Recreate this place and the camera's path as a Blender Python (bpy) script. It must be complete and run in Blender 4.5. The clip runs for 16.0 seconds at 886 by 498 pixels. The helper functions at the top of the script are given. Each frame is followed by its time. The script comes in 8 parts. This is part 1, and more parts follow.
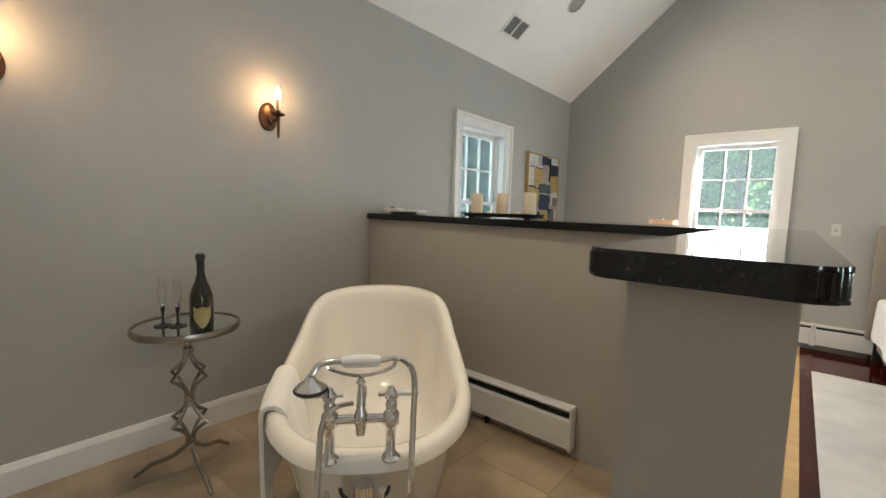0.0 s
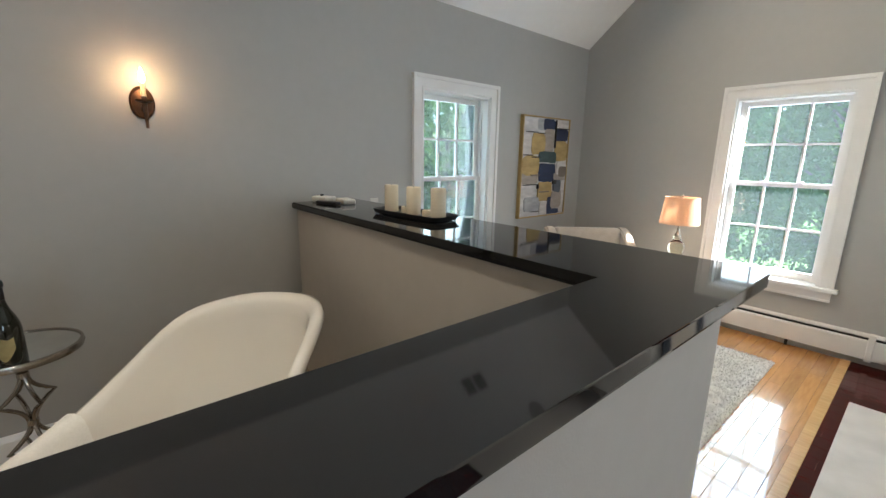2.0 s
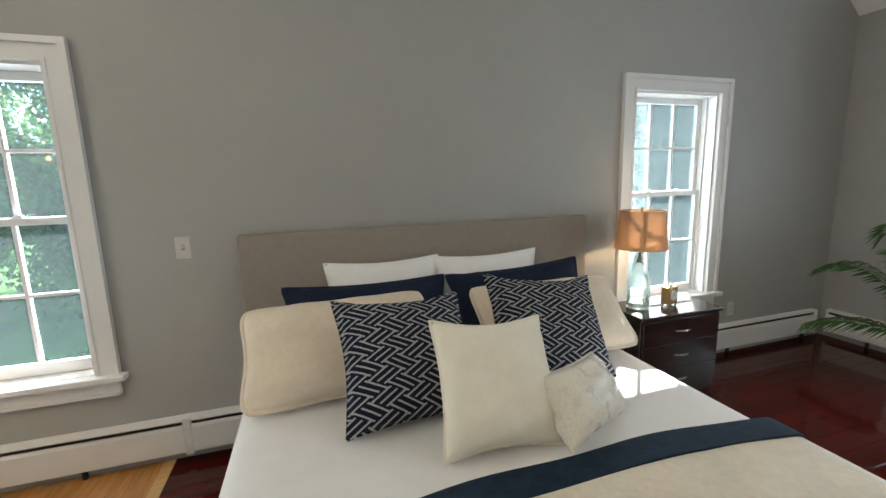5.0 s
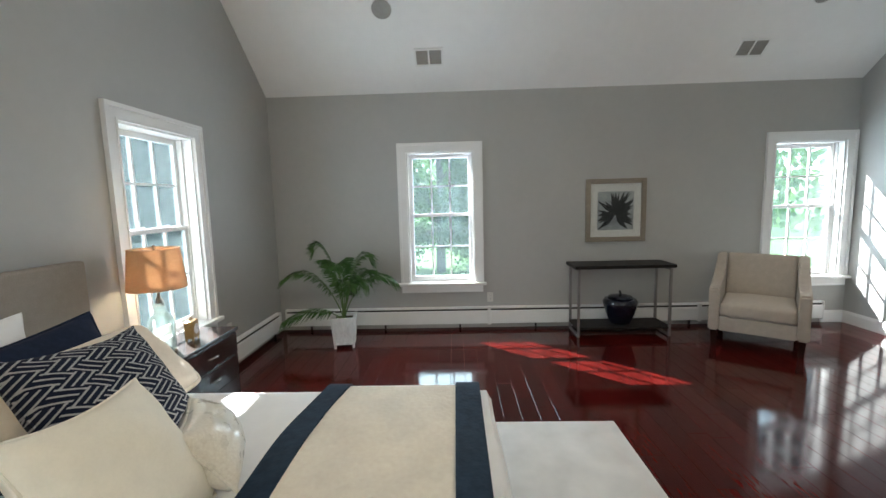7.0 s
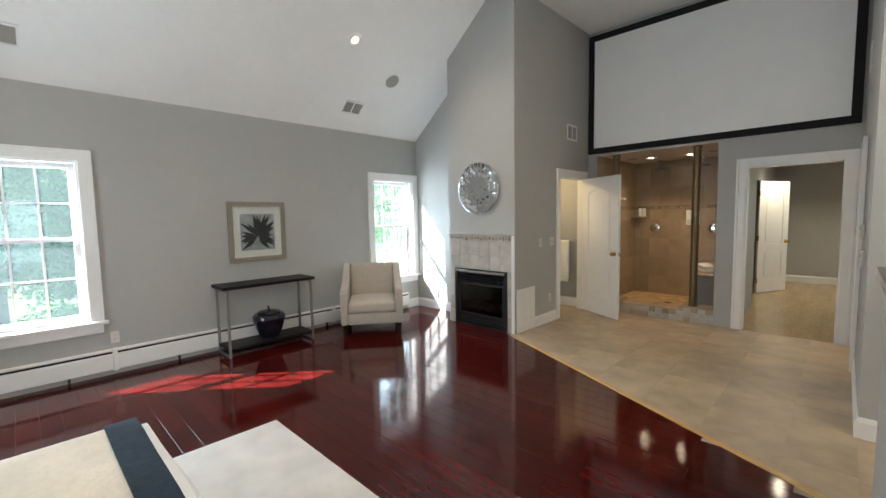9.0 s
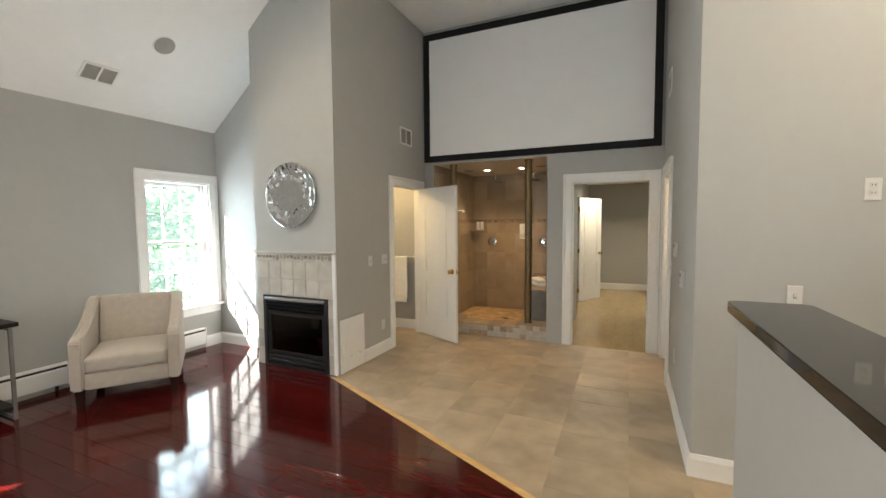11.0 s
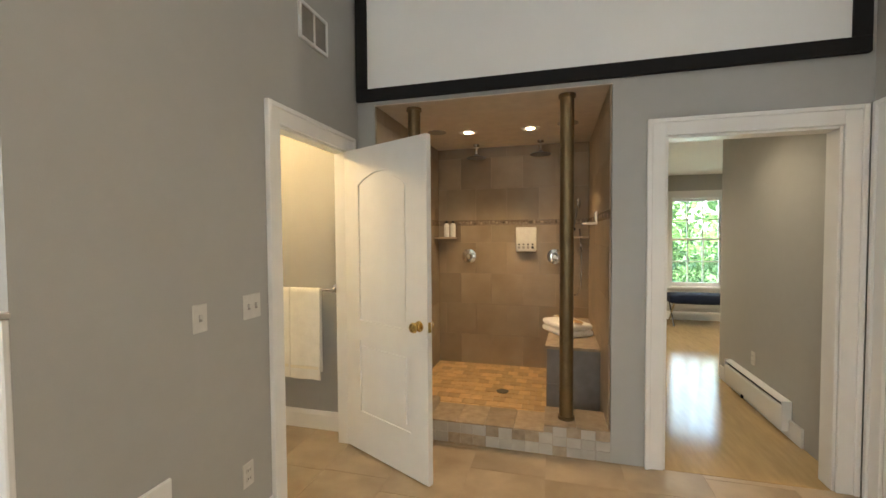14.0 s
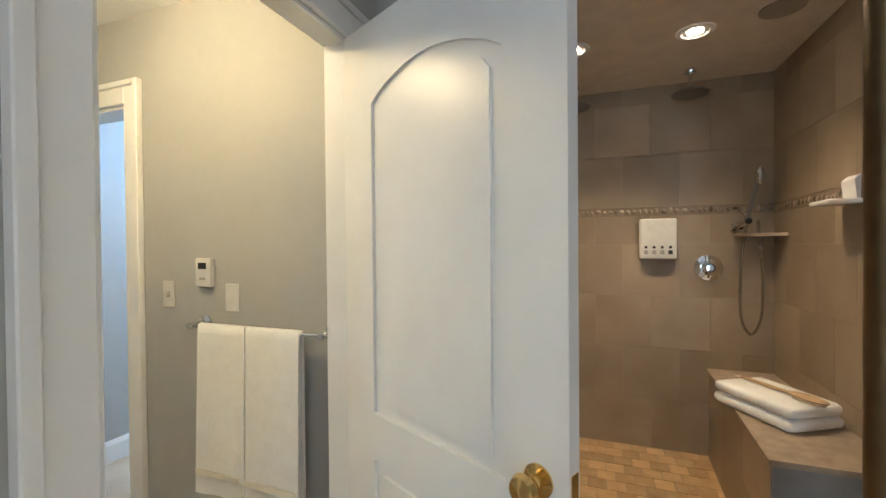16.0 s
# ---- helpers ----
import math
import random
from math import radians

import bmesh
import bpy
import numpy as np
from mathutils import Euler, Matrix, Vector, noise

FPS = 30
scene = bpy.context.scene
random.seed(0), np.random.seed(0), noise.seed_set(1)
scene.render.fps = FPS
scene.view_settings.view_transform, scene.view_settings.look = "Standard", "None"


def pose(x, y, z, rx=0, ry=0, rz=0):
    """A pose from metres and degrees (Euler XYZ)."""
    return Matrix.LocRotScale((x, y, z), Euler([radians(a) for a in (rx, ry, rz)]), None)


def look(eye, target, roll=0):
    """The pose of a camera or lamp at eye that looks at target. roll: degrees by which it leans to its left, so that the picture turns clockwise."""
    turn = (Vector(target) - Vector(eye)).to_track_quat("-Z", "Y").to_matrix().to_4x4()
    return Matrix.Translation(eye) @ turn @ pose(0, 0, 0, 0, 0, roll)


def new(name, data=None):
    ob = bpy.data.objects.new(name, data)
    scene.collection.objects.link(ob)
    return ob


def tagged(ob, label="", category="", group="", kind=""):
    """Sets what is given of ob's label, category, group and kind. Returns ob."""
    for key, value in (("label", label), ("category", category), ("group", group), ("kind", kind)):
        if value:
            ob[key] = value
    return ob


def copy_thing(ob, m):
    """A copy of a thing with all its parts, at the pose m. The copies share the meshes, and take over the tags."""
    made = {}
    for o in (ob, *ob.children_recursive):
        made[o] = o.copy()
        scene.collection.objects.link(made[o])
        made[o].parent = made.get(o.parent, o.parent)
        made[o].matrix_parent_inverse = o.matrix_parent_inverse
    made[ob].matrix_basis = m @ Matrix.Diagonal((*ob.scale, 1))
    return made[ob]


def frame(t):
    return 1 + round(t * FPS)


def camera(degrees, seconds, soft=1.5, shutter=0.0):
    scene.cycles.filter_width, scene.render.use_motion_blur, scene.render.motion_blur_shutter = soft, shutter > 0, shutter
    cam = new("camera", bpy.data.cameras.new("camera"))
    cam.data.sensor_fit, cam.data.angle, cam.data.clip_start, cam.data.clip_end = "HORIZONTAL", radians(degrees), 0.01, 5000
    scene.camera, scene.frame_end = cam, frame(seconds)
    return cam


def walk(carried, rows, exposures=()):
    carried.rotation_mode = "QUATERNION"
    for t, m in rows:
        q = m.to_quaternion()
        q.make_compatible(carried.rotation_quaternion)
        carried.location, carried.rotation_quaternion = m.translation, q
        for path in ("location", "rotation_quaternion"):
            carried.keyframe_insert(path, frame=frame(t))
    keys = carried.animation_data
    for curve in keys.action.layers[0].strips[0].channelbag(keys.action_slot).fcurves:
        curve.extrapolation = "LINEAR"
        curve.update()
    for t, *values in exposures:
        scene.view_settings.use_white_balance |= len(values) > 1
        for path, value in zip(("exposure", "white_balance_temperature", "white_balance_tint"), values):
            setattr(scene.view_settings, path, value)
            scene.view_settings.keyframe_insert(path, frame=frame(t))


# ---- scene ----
cam = camera(93.9, 16.0)
PATH = [
    (0, (0.415, 0.336, 1.279), (-0.88, 1.848, 1.087), 1.7),
    (0.5, (0.415, 0.447, 1.313), (-1.015, 1.817, 1.036), 1.6),
    (1, (0.447, 0.649, 1.431), (-1.051, 1.926, 1.08), 1.4),
    (1.5, (0.581, 0.94, 1.505), (-0.931, 2.185, 1.099), 1.2),
    (2, (0.732, 1.315, 1.54), (-0.759, 2.576, 1.11), 0.9),
    (2.5, (0.788, 1.729, 1.533), (-0.633, 3.068, 1.1), 0.7),
    (3, (0.898, 2.136, 1.543), (-0.378, 3.615, 1.116), 0.3),
    (3.5, (1.071, 2.525, 1.552), (0.065, 4.2, 1.128), -0.1),
    (4, (1.171, 2.833, 1.481), (0.602, 4.713, 1.101), -0.6),
    (4.5, (1.264, 3.113, 1.456), (1.273, 5.085, 1.123), -1.3),
    (5, (1.343, 3.324, 1.507), (1.933, 5.206, 1.176), -1.5),
    (7.5, (0.759, 3.756, 1.529), (2.698, 3.312, 1.317), -1.5),
    (8, (0.64, 3.89, 1.549), (2.439, 3.039, 1.347), -1.3),
    (8.5, (0.584, 3.91, 1.548), (2.187, 2.727, 1.362), -1.1),
    (9, (0.586, 3.866, 1.52), (1.975, 2.435, 1.359), -1.0),
    (9.5, (0.581, 3.734, 1.523), (1.775, 2.136, 1.377), -0.8),
    (10, (0.585, 3.527, 1.559), (1.622, 1.822, 1.421), -0.7),
    (12.5, (1.568, 1.659, 1.522), (2.195, -0.238, 1.428), -0.4),
    (13, (1.779, 1.194, 1.511), (2.359, -0.718, 1.427), -0.5),
    (13.5, (2.01, 0.749, 1.507), (2.554, -1.174, 1.427), -0.3),
    (14, (2.132, 0.298, 1.469), (2.654, -1.632, 1.4), -0.4),
    (14.5, (2.26, -0.13, 1.438), (2.773, -2.062, 1.375), -0.3),
    (15, (2.401, -0.542, 1.422), (2.927, -2.471, 1.369), -0.4),
    (15.5, (2.552, -0.919, 1.427), (3.134, -2.832, 1.385), -0.4),
    (16, (2.783, -1.164, 1.392), (3.482, -3.038, 1.37), -0.5),
]
EXPOSURES = [(0.0, 3.36, 6250, 10), (0.6, 3.2, 6250, 10), (2.5, 3.17, 5700, 10), (3.2, 3.17, 5560, 8), (4.5, 2.77, 5900, 9), (5.2, 2.72, 5950, 8), (7.5, 3.04, 5850, 8), (8.0, 3.25, 5900, 8), (9.0, 3.4, 5950, 10), (9.7, 3.66, 6300, 10), (12.6, 3.66, 6450, 10), (13.5, 3.64, 6550, 10), (14.2, 3.84, 6500, 10), (15.0, 3.89, 6300, 10), (15.6, 3.8, 6000, 10), (16.0, 3.66, 5350, 8)]
SKY, SUN = 0.15, 5.0
SCONCE, LAMP_B, LAMP_C, CAN = 0.18, 0.03, 0.13, 7.5
SKY_BOOST = 5.5                              # added lamp outside each window, boosting the sky's light
SHOWER, TOILET, BACKROOM, CLOSET, HALL = 4.1, 2.1, 5.0, 2.6, 5.0
CAN_COLOUR = (1.0, 0.82, 0.58)
walk(cam, [(t, look(eye, target, roll)) for t, eye, target, roll in PATH], EXPOSURES)

# ---- world, sun and lamps ----
SUN_DIR = Vector((0.87, 0.93, 1.0)).normalized()      # towards the sun
world = bpy.data.worlds.new("sky")
scene.world = world
world.use_nodes = True
wn = world.node_tree
for n in list(wn.nodes):
    wn.nodes.remove(n)
w_out, w_bg, w_sky = wn.nodes.new("ShaderNodeOutputWorld"), wn.nodes.new("ShaderNodeBackground"), wn.nodes.new("ShaderNodeTexSky")
w_sky.sky_type, w_sky.sun_disc = "NISHITA", False
w_sky.sun_elevation, w_sky.sun_rotation = math.asin(SUN_DIR.z), math.atan2(SUN_DIR.x, SUN_DIR.y)
w_bg.inputs["Strength"].default_value = SKY
wn.links.new(w_sky.outputs[0], w_bg.inputs[0])
wn.links.new(w_bg.outputs[0], w_out.inputs[0])
sun = new("sun", bpy.data.lights.new("sun", "SUN"))
sun.data.energy, sun.data.angle, sun.data.color = SUN, radians(0.6), (1.0, 0.95, 0.87)
sun.matrix_world = look(SUN_DIR * 40, (0, 0, 0))


def lamp(name, kind, where, power, colour, size=0.05, target=None, cone=150, blend=0.8):
    d = bpy.data.lights.new(name, kind)
    d.energy, d.color = power, colour
    if kind == "AREA":
        d.shape, d.size = "DISK", size
    else:
        d.shadow_soft_size = size
    if kind == "SPOT":
        d.spot_size, d.spot_blend = radians(cone), blend
    ob = new(name, d)
    ob.matrix_world = look(where, target or (where[0] + 0.001, where[1], where[2] - 1))
    return ob


# ---- materials ----
def mat(name, c1, c2=None, scale=8.0, rough=0.5, metal=0.0, bump=0.0, bscale=60.0, stretch=(1, 1, 1), rand=0.0, large=0.06,
        coat=0.0, spec=0.5, rough_var=0.05, sheen=0.0, through_light=0.0, detail=6.0, depth=0.01):
    """Two colours mixed by grain, a slow stain over it, a fine relief, and a shift of shade from piece to piece."""
    m = bpy.data.materials.new(name)
    m.use_nodes = True
    nt = m.node_tree
    p = nt.nodes["Principled BSDF"]
    N, L = nt.nodes.new, nt.links.new
    co, mp = N("ShaderNodeTexCoord"), N("ShaderNodeMapping")
    mp.inputs["Scale"].default_value = stretch
    L(co.outputs["Object"], mp.inputs[0])
    vec = mp.outputs[0]
    if rand:
        inf, add = N("ShaderNodeObjectInfo"), N("ShaderNodeVectorMath")
        add.operation = "MULTIPLY_ADD"
        add.inputs[1].default_value = (37.0, 21.0, 13.0)
        L(inf.outputs["Random"], add.inputs[0])
        L(vec, add.inputs[2])
        vec = add.outputs[0]
    grain, slow, mix = N("ShaderNodeTexNoise"), N("ShaderNodeTexNoise"), N("ShaderNodeMix")
    grain.inputs["Scale"].default_value, grain.inputs["Detail"].default_value = scale, detail
    slow.inputs["Scale"].default_value, slow.inputs["Detail"].default_value = scale * 0.13 + 0.4, 3.0
    for n in (grain, slow):
        L(vec, n.inputs["Vector"])
    mix.data_type = "RGBA"
    c2 = c2 or tuple(v * 0.88 for v in c1)
    mix.inputs[6].default_value, mix.inputs[7].default_value = (*c1, 1), (*c2, 1)
    ramp = N("ShaderNodeMapRange")
    ramp.inputs[1].default_value, ramp.inputs[2].default_value = 0.3, 0.7
    L(grain.outputs[0], ramp.inputs[0])
    L(ramp.outputs[0], mix.inputs[0])
    hsv = N("ShaderNodeHueSaturation")
    val = N("ShaderNodeMapRange")
    val.inputs[1].default_value, val.inputs[2].default_value = 0.3, 0.7
    val.inputs[3].default_value, val.inputs[4].default_value = 1 - large, 1 + large
    L(slow.outputs[0], val.inputs[0])
    value = val.outputs[0]
    if rand:
        rr, mul = N("ShaderNodeMapRange"), N("ShaderNodeMath")
        rr.inputs[3].default_value, rr.inputs[4].default_value = 1 - rand, 1 + rand
        L(inf.outputs["Random"], rr.inputs[0])
        mul.operation = "MULTIPLY"
        L(rr.outputs[0], mul.inputs[0])
        L(value, mul.inputs[1])
        value = mul.outputs[0]
    L(value, hsv.inputs["Value"])
    L(mix.outputs[2], hsv.inputs["Color"])
    L(hsv.outputs[0], p.inputs["Base Color"])
    rv = N("ShaderNodeMapRange")
    rv.inputs[3].default_value, rv.inputs[4].default_value = max(0.0, rough - rough_var), min(1.0, rough + rough_var)
    L(slow.outputs[0], rv.inputs[0])
    L(rv.outputs[0], p.inputs["Roughness"])
    p.inputs["Metallic"].default_value = metal
    p.inputs["Specular IOR Level"].default_value = spec
    p.inputs["Coat Weight"].default_value = coat
    p.inputs["Coat Roughness"].default_value = 0.04
    p.inputs["Sheen Weight"].default_value = sheen
    if bump:
        fine, b = N("ShaderNodeTexNoise"), N("ShaderNodeBump")
        fine.inputs["Scale"].default_value, fine.inputs["Detail"].default_value = bscale, 4.0
        L(vec, fine.inputs["Vector"])
        b.inputs["Strength"].default_value, b.inputs["Distance"].default_value = bump, depth
        L(fine.outputs[0], b.inputs["Height"])
        L(b.outputs[0], p.inputs["Normal"])
    if through_light:
        tr, ms = N("ShaderNodeBsdfTranslucent"), N("ShaderNodeMixShader")
        L(hsv.outputs[0], tr.inputs[0])
        ms.inputs[0].default_value = through_light
        L(p.outputs[0], ms.inputs[1])
        L(tr.outputs[0], ms.inputs[2])
        L(ms.outputs[0], nt.nodes["Material Output"].inputs[0])
    return m


def glow(name, colour, strength):
    m = bpy.data.materials.new(name)
    m.use_nodes = True
    p = m.node_tree.nodes["Principled BSDF"]
    p.inputs["Base Color"].default_value = (*colour, 1)
    p.inputs["Emission Color"].default_value = (*colour, 1)
    p.inputs["Emission Strength"].default_value = strength
    return m


def glass_pane(name, tint, gloss=0.02, veil=0.0):
    """A thin pane: light passes straight, and it shines more at a slant."""
    m = bpy.data.materials.new(name)
    m.use_nodes = True
    nt = m.node_tree
    N, L = nt.nodes.new, nt.links.new
    nt.nodes.remove(nt.nodes["Principled BSDF"])
    tr, gl, mx, fr = N("ShaderNodeBsdfTransparent"), N("ShaderNodeBsdfGlossy"), N("ShaderNodeMixShader"), N("ShaderNodeFresnel")
    tr.inputs[0].default_value = (*tint, 1)
    gl.inputs["Roughness"].default_value = gloss
    fr.inputs[0].default_value = 1.45
    L(fr.outputs[0], mx.inputs[0])
    L(tr.outputs[0], mx.inputs[1])
    L(gl.outputs[0], mx.inputs[2])
    film, haze = N("ShaderNodeMixShader"), N("ShaderNodeBsdfTranslucent")   # a pale film that puts glare haze over the pane
    haze.inputs[0].default_value = (0.80, 0.97, 0.95, 1)
    film.inputs[0].default_value = veil
    L(mx.outputs[0], film.inputs[1])
    L(haze.outputs[0], film.inputs[2])
    L(film.outputs[0], nt.nodes["Material Output"].inputs[0])
    return m


def solid_glass(name, tint, rough=0.02):
    m = bpy.data.materials.new(name)
    m.use_nodes = True
    p = m.node_tree.nodes["Principled BSDF"]
    p.inputs["Base Color"].default_value = (*tint, 1)
    p.inputs["Roughness"].default_value = rough
    p.inputs["Transmission Weight"].default_value = 1.0
    p.inputs["IOR"].default_value = 1.45
    return m


M_WALL = mat("grey_wall_paint", (0.41, 0.41, 0.395), (0.398, 0.398, 0.383), 14, 0.62, bump=0.06, bscale=160, large=0.02)
M_CEIL = mat("white_ceiling_paint", (0.86, 0.86, 0.85), (0.84, 0.84, 0.83), 10, 0.8, bump=0.04, bscale=140, large=0.015)
M_TRIM = mat("white_gloss_paint", (0.80, 0.80, 0.79), (0.77, 0.77, 0.76), 9, 0.32, bump=0.03, bscale=50, large=0.02)
# the same wall paint, with the bath corner's warm light put into the colour
M_HALF = mat("warm_lit_wall_paint", (0.44, 0.42, 0.39), (0.425, 0.405, 0.375), 14, 0.6, bump=0.06, bscale=160, large=0.02)
M_GRANITE = mat("black_granite", (0.006, 0.006, 0.0065), (0.014, 0.014, 0.015), 240, 0.05, rough_var=0.02, spec=0.45, large=0.1)
M_DARK = mat("dark_red_wood", (0.074, 0.0052, 0.0038), (0.028, 0.0028, 0.0026), 7, 0.075, stretch=(1, 9, 1), rand=0.25, coat=0.0, spec=0.38, rough_var=0.025, large=0.12, bump=0.012, bscale=30)
M_OAK = mat("honey_oak", (0.60, 0.31, 0.095), (0.48, 0.23, 0.065), 6, 0.2, stretch=(9, 1, 1), rand=0.10, coat=1.0, bump=0.01, bscale=40, large=0.1)
M_OAK_TRIM = mat("pale_oak_strip", (0.66, 0.43, 0.18), (0.56, 0.34, 0.13), 7, 0.25, stretch=(1, 8, 1), coat=0.2)
M_TILE = mat("beige_travertine", (0.47, 0.375, 0.26), (0.33, 0.255, 0.17), 4.5, 0.38, rand=0.03, large=0.14, bump=0.02, bscale=25, rough_var=0.08)
M_GROUT = mat("pale_brown_grout", (0.44, 0.36, 0.26), None, 60, 0.85, bump=0.1, bscale=200)
M_SHOWER = mat("brown_shower_tile", (0.34, 0.27, 0.185), (0.25, 0.19, 0.125), 3.0, 0.38, rand=0.09, large=0.16, bump=0.02, bscale=30)
M_SHFLOOR = mat("honey_mosaic_tile", (0.60, 0.41, 0.20), (0.47, 0.30, 0.135), 12, 0.4, rand=0.22, large=0.1, bump=0.05, bscale=50)
M_PALETILE = mat("pale_stone_tile", (0.52, 0.49, 0.44), (0.42, 0.39, 0.34), 9, 0.4, rand=0.10, large=0.12, bump=0.03, bscale=40)
M_BLACK = mat("black_enamel", (0.012, 0.012, 0.013), (0.018, 0.018, 0.019), 30, 0.32)
M_VELVETBLACK = mat("black_velvet_border", (0.008, 0.008, 0.009), None, 90, 0.9)
M_SCREEN = mat("matte_projection_cloth", (0.86, 0.86, 0.85), (0.84, 0.84, 0.83), 4, 0.9, large=0.015)
M_CHROME = mat("polished_chrome", (0.80, 0.80, 0.80), None, 30, 0.05, metal=1.0, rough_var=0.02)
M_NICKEL = mat("brushed_nickel", (0.46, 0.43, 0.39), (0.36, 0.33, 0.29), 40, 0.25, metal=1.0)
M_BRASS = mat("polished_brass", (0.80, 0.58, 0.22), (0.72, 0.50, 0.18), 30, 0.16, metal=1.0)
M_BRONZE = mat("brown_bronze_pipe", (0.20, 0.145, 0.075), (0.16, 0.115, 0.06), 14, 0.36, metal=0.75, bump=0.02)
M_GLASS = glass_pane("window_glass", (0.90, 0.95, 0.94), veil=0.011)
M_FIREGLASS = glass_pane("smoked_fire_glass", (0.50, 0.50, 0.50))
M_CLEAR = solid_glass("clear_glass", (0.95, 0.97, 0.95))
M_PLASTIC = mat("ivory_plastic", (0.66, 0.65, 0.61), None, 20, 0.4, large=0.02)
M_GREYVENT = mat("grey_vent_metal", (0.34, 0.33, 0.31), (0.30, 0.29, 0.27), 30, 0.5)
# near black, with the shade inside slots and vents put into the colour
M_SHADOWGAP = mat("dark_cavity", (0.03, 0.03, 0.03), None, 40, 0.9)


# ---- mesh helpers ----
def part(name, bm, material, parent=None, label="", smooth=False):
    me = bpy.data.meshes.new(name)
    bmesh.ops.recalc_face_normals(bm, faces=bm.faces)
    if smooth:
        for f in bm.faces:
            f.smooth = True
    bm.to_mesh(me)
    bm.free()
    if smooth:
        me.set_sharp_from_angle(angle=radians(smooth if smooth is not True else 40))
    me.materials.append(material)
    ob = new(name, me)
    ob.parent = parent
    if label:
        ob["label"] = label
    return ob


def thing(name, m, label, category, group="", kind=""):
    ob = new(name)
    ob.empty_display_size = 0.1
    ob.matrix_basis = m
    return tagged(ob, label, category, group, kind)


def box(bm, x0, x1, y0, y1, z0, z1, bevel=0.0, seg=2, m=None):
    vs = [bm.verts.new(Vector((x, y, z))) for x in (x0, x1) for y in (y0, y1) for z in (z0, z1)]
    fs = [bm.faces.new([vs[i] for i in q]) for q in ((0, 1, 3, 2), (4, 6, 7, 5), (0, 4, 5, 1), (2, 3, 7, 6), (0, 2, 6, 4), (1, 5, 7, 3))]
    new_verts = vs
    if bevel:
        es = {e for f in fs for e in f.edges}
        r = bmesh.ops.bevel(bm, geom=list(es), offset=bevel, segments=seg, profile=0.5, affect="EDGES")
        new_verts = list({v for f in r["faces"] for v in f.verts} | {v for v in vs if v.is_valid})
    if m is not None:
        bmesh.ops.transform(bm, matrix=m, verts=new_verts)
    return bm


def B(x0, x1, y0, y1, z0, z1, bevel=0.0, seg=2, m=None):
    return box(bmesh.new(), x0, x1, y0, y1, z0, z1, bevel, seg, m)


def prism(bm, poly, d0, d1, axis="z"):
    """A polygon drawn out between d0 and d1 along an axis; poly in the other two axes, in order."""
    def at(a, b, d):
        return {"z": (a, b, d), "y": (a, d, b), "x": (d, a, b)}[axis]
    lo, hi = [bm.verts.new(at(a, b, d0)) for a, b in poly], [bm.verts.new(at(a, b, d1)) for a, b in poly]
    bm.faces.new(lo)
    bm.faces.new(hi)
    for i in range(len(poly)):
        j = (i + 1) % len(poly)
        bm.faces.new((lo[i], lo[j], hi[j], hi[i]))
    return bm


def lathe(bm, profile, seg=24, m=None, cap=True):
    """Turns a profile of (radius, height) about z."""
    rings = []
    for r, z in profile:
        rings.append([bm.verts.new((r * math.cos(a), r * math.sin(a), z)) for a in [2 * math.pi * i / seg for i in range(seg)]])
    for lo, hi in zip(rings, rings[1:]):
        for i in range(seg):
            j = (i + 1) % seg
            bm.faces.new((lo[i], lo[j], hi[j], hi[i]))
    if cap:
        bm.faces.new(rings[0])
        bm.faces.new(rings[-1])
    if m is not None:
        bmesh.ops.transform(bm, matrix=m, verts=[v for r in rings for v in r])
    return bm


def LA(profile, seg=24, m=None, cap=True):
    return lathe(bmesh.new(), profile, seg, m, cap)


def tube(bm, pts, r, seg=8, radii=None):
    pts = [Vector(p) for p in pts]
    rings, side = [], None
    for i, p in enumerate(pts):
        d = (pts[min(i + 1, len(pts) - 1)] - pts[max(i - 1, 0)]).normalized()
        if side is None:
            side = d.orthogonal().normalized()
        side = (side - d * side.dot(d)).normalized()
        up = d.cross(side)
        rr = radii[i] if radii else r
        rings.append([bm.verts.new(p + (side * math.cos(a) + up * math.sin(a)) * rr) for a in [2 * math.pi * k / seg for k in range(seg)]])
    for lo, hi in zip(rings, rings[1:]):
        for i in range(seg):
            j = (i + 1) % seg
            bm.faces.new((lo[i], lo[j], hi[j], hi[i]))
    bm.faces.new(rings[0])
    bm.faces.new(rings[-1])
    return bm


def TU(pts, r, seg=8, radii=None):
    return tube(bmesh.new(), pts, r, seg, radii)


def curve(ctrl, n=24):
    """A smooth line through control points."""
    c = [Vector(p) for p in ctrl]
    c = [c[0] * 2 - c[1]] + c + [c[-1] * 2 - c[-2]]
    out = []
    for i in range(1, len(c) - 2):
        for k in range(n):
            t = k / n
            out.append(0.5 * (2 * c[i] + (c[i + 1] - c[i - 1]) * t + (2 * c[i - 1] - 5 * c[i] + 4 * c[i + 1] - c[i + 2]) * t * t
                              + (3 * c[i] - c[i - 1] - 3 * c[i + 1] + c[i + 2]) * t ** 3))
    return out + [c[-2]]


def ball(bm, r, where=(0, 0, 0), scale=(1, 1, 1), seg=16):
    return lathe(bm, [(max(1e-4, r * math.sin(math.pi * i / (seg // 2))), -r * math.cos(math.pi * i / (seg // 2))) for i in range(seg // 2 + 1)], seg,
                 Matrix.Translation(where) @ Matrix.Diagonal((*scale, 1)))


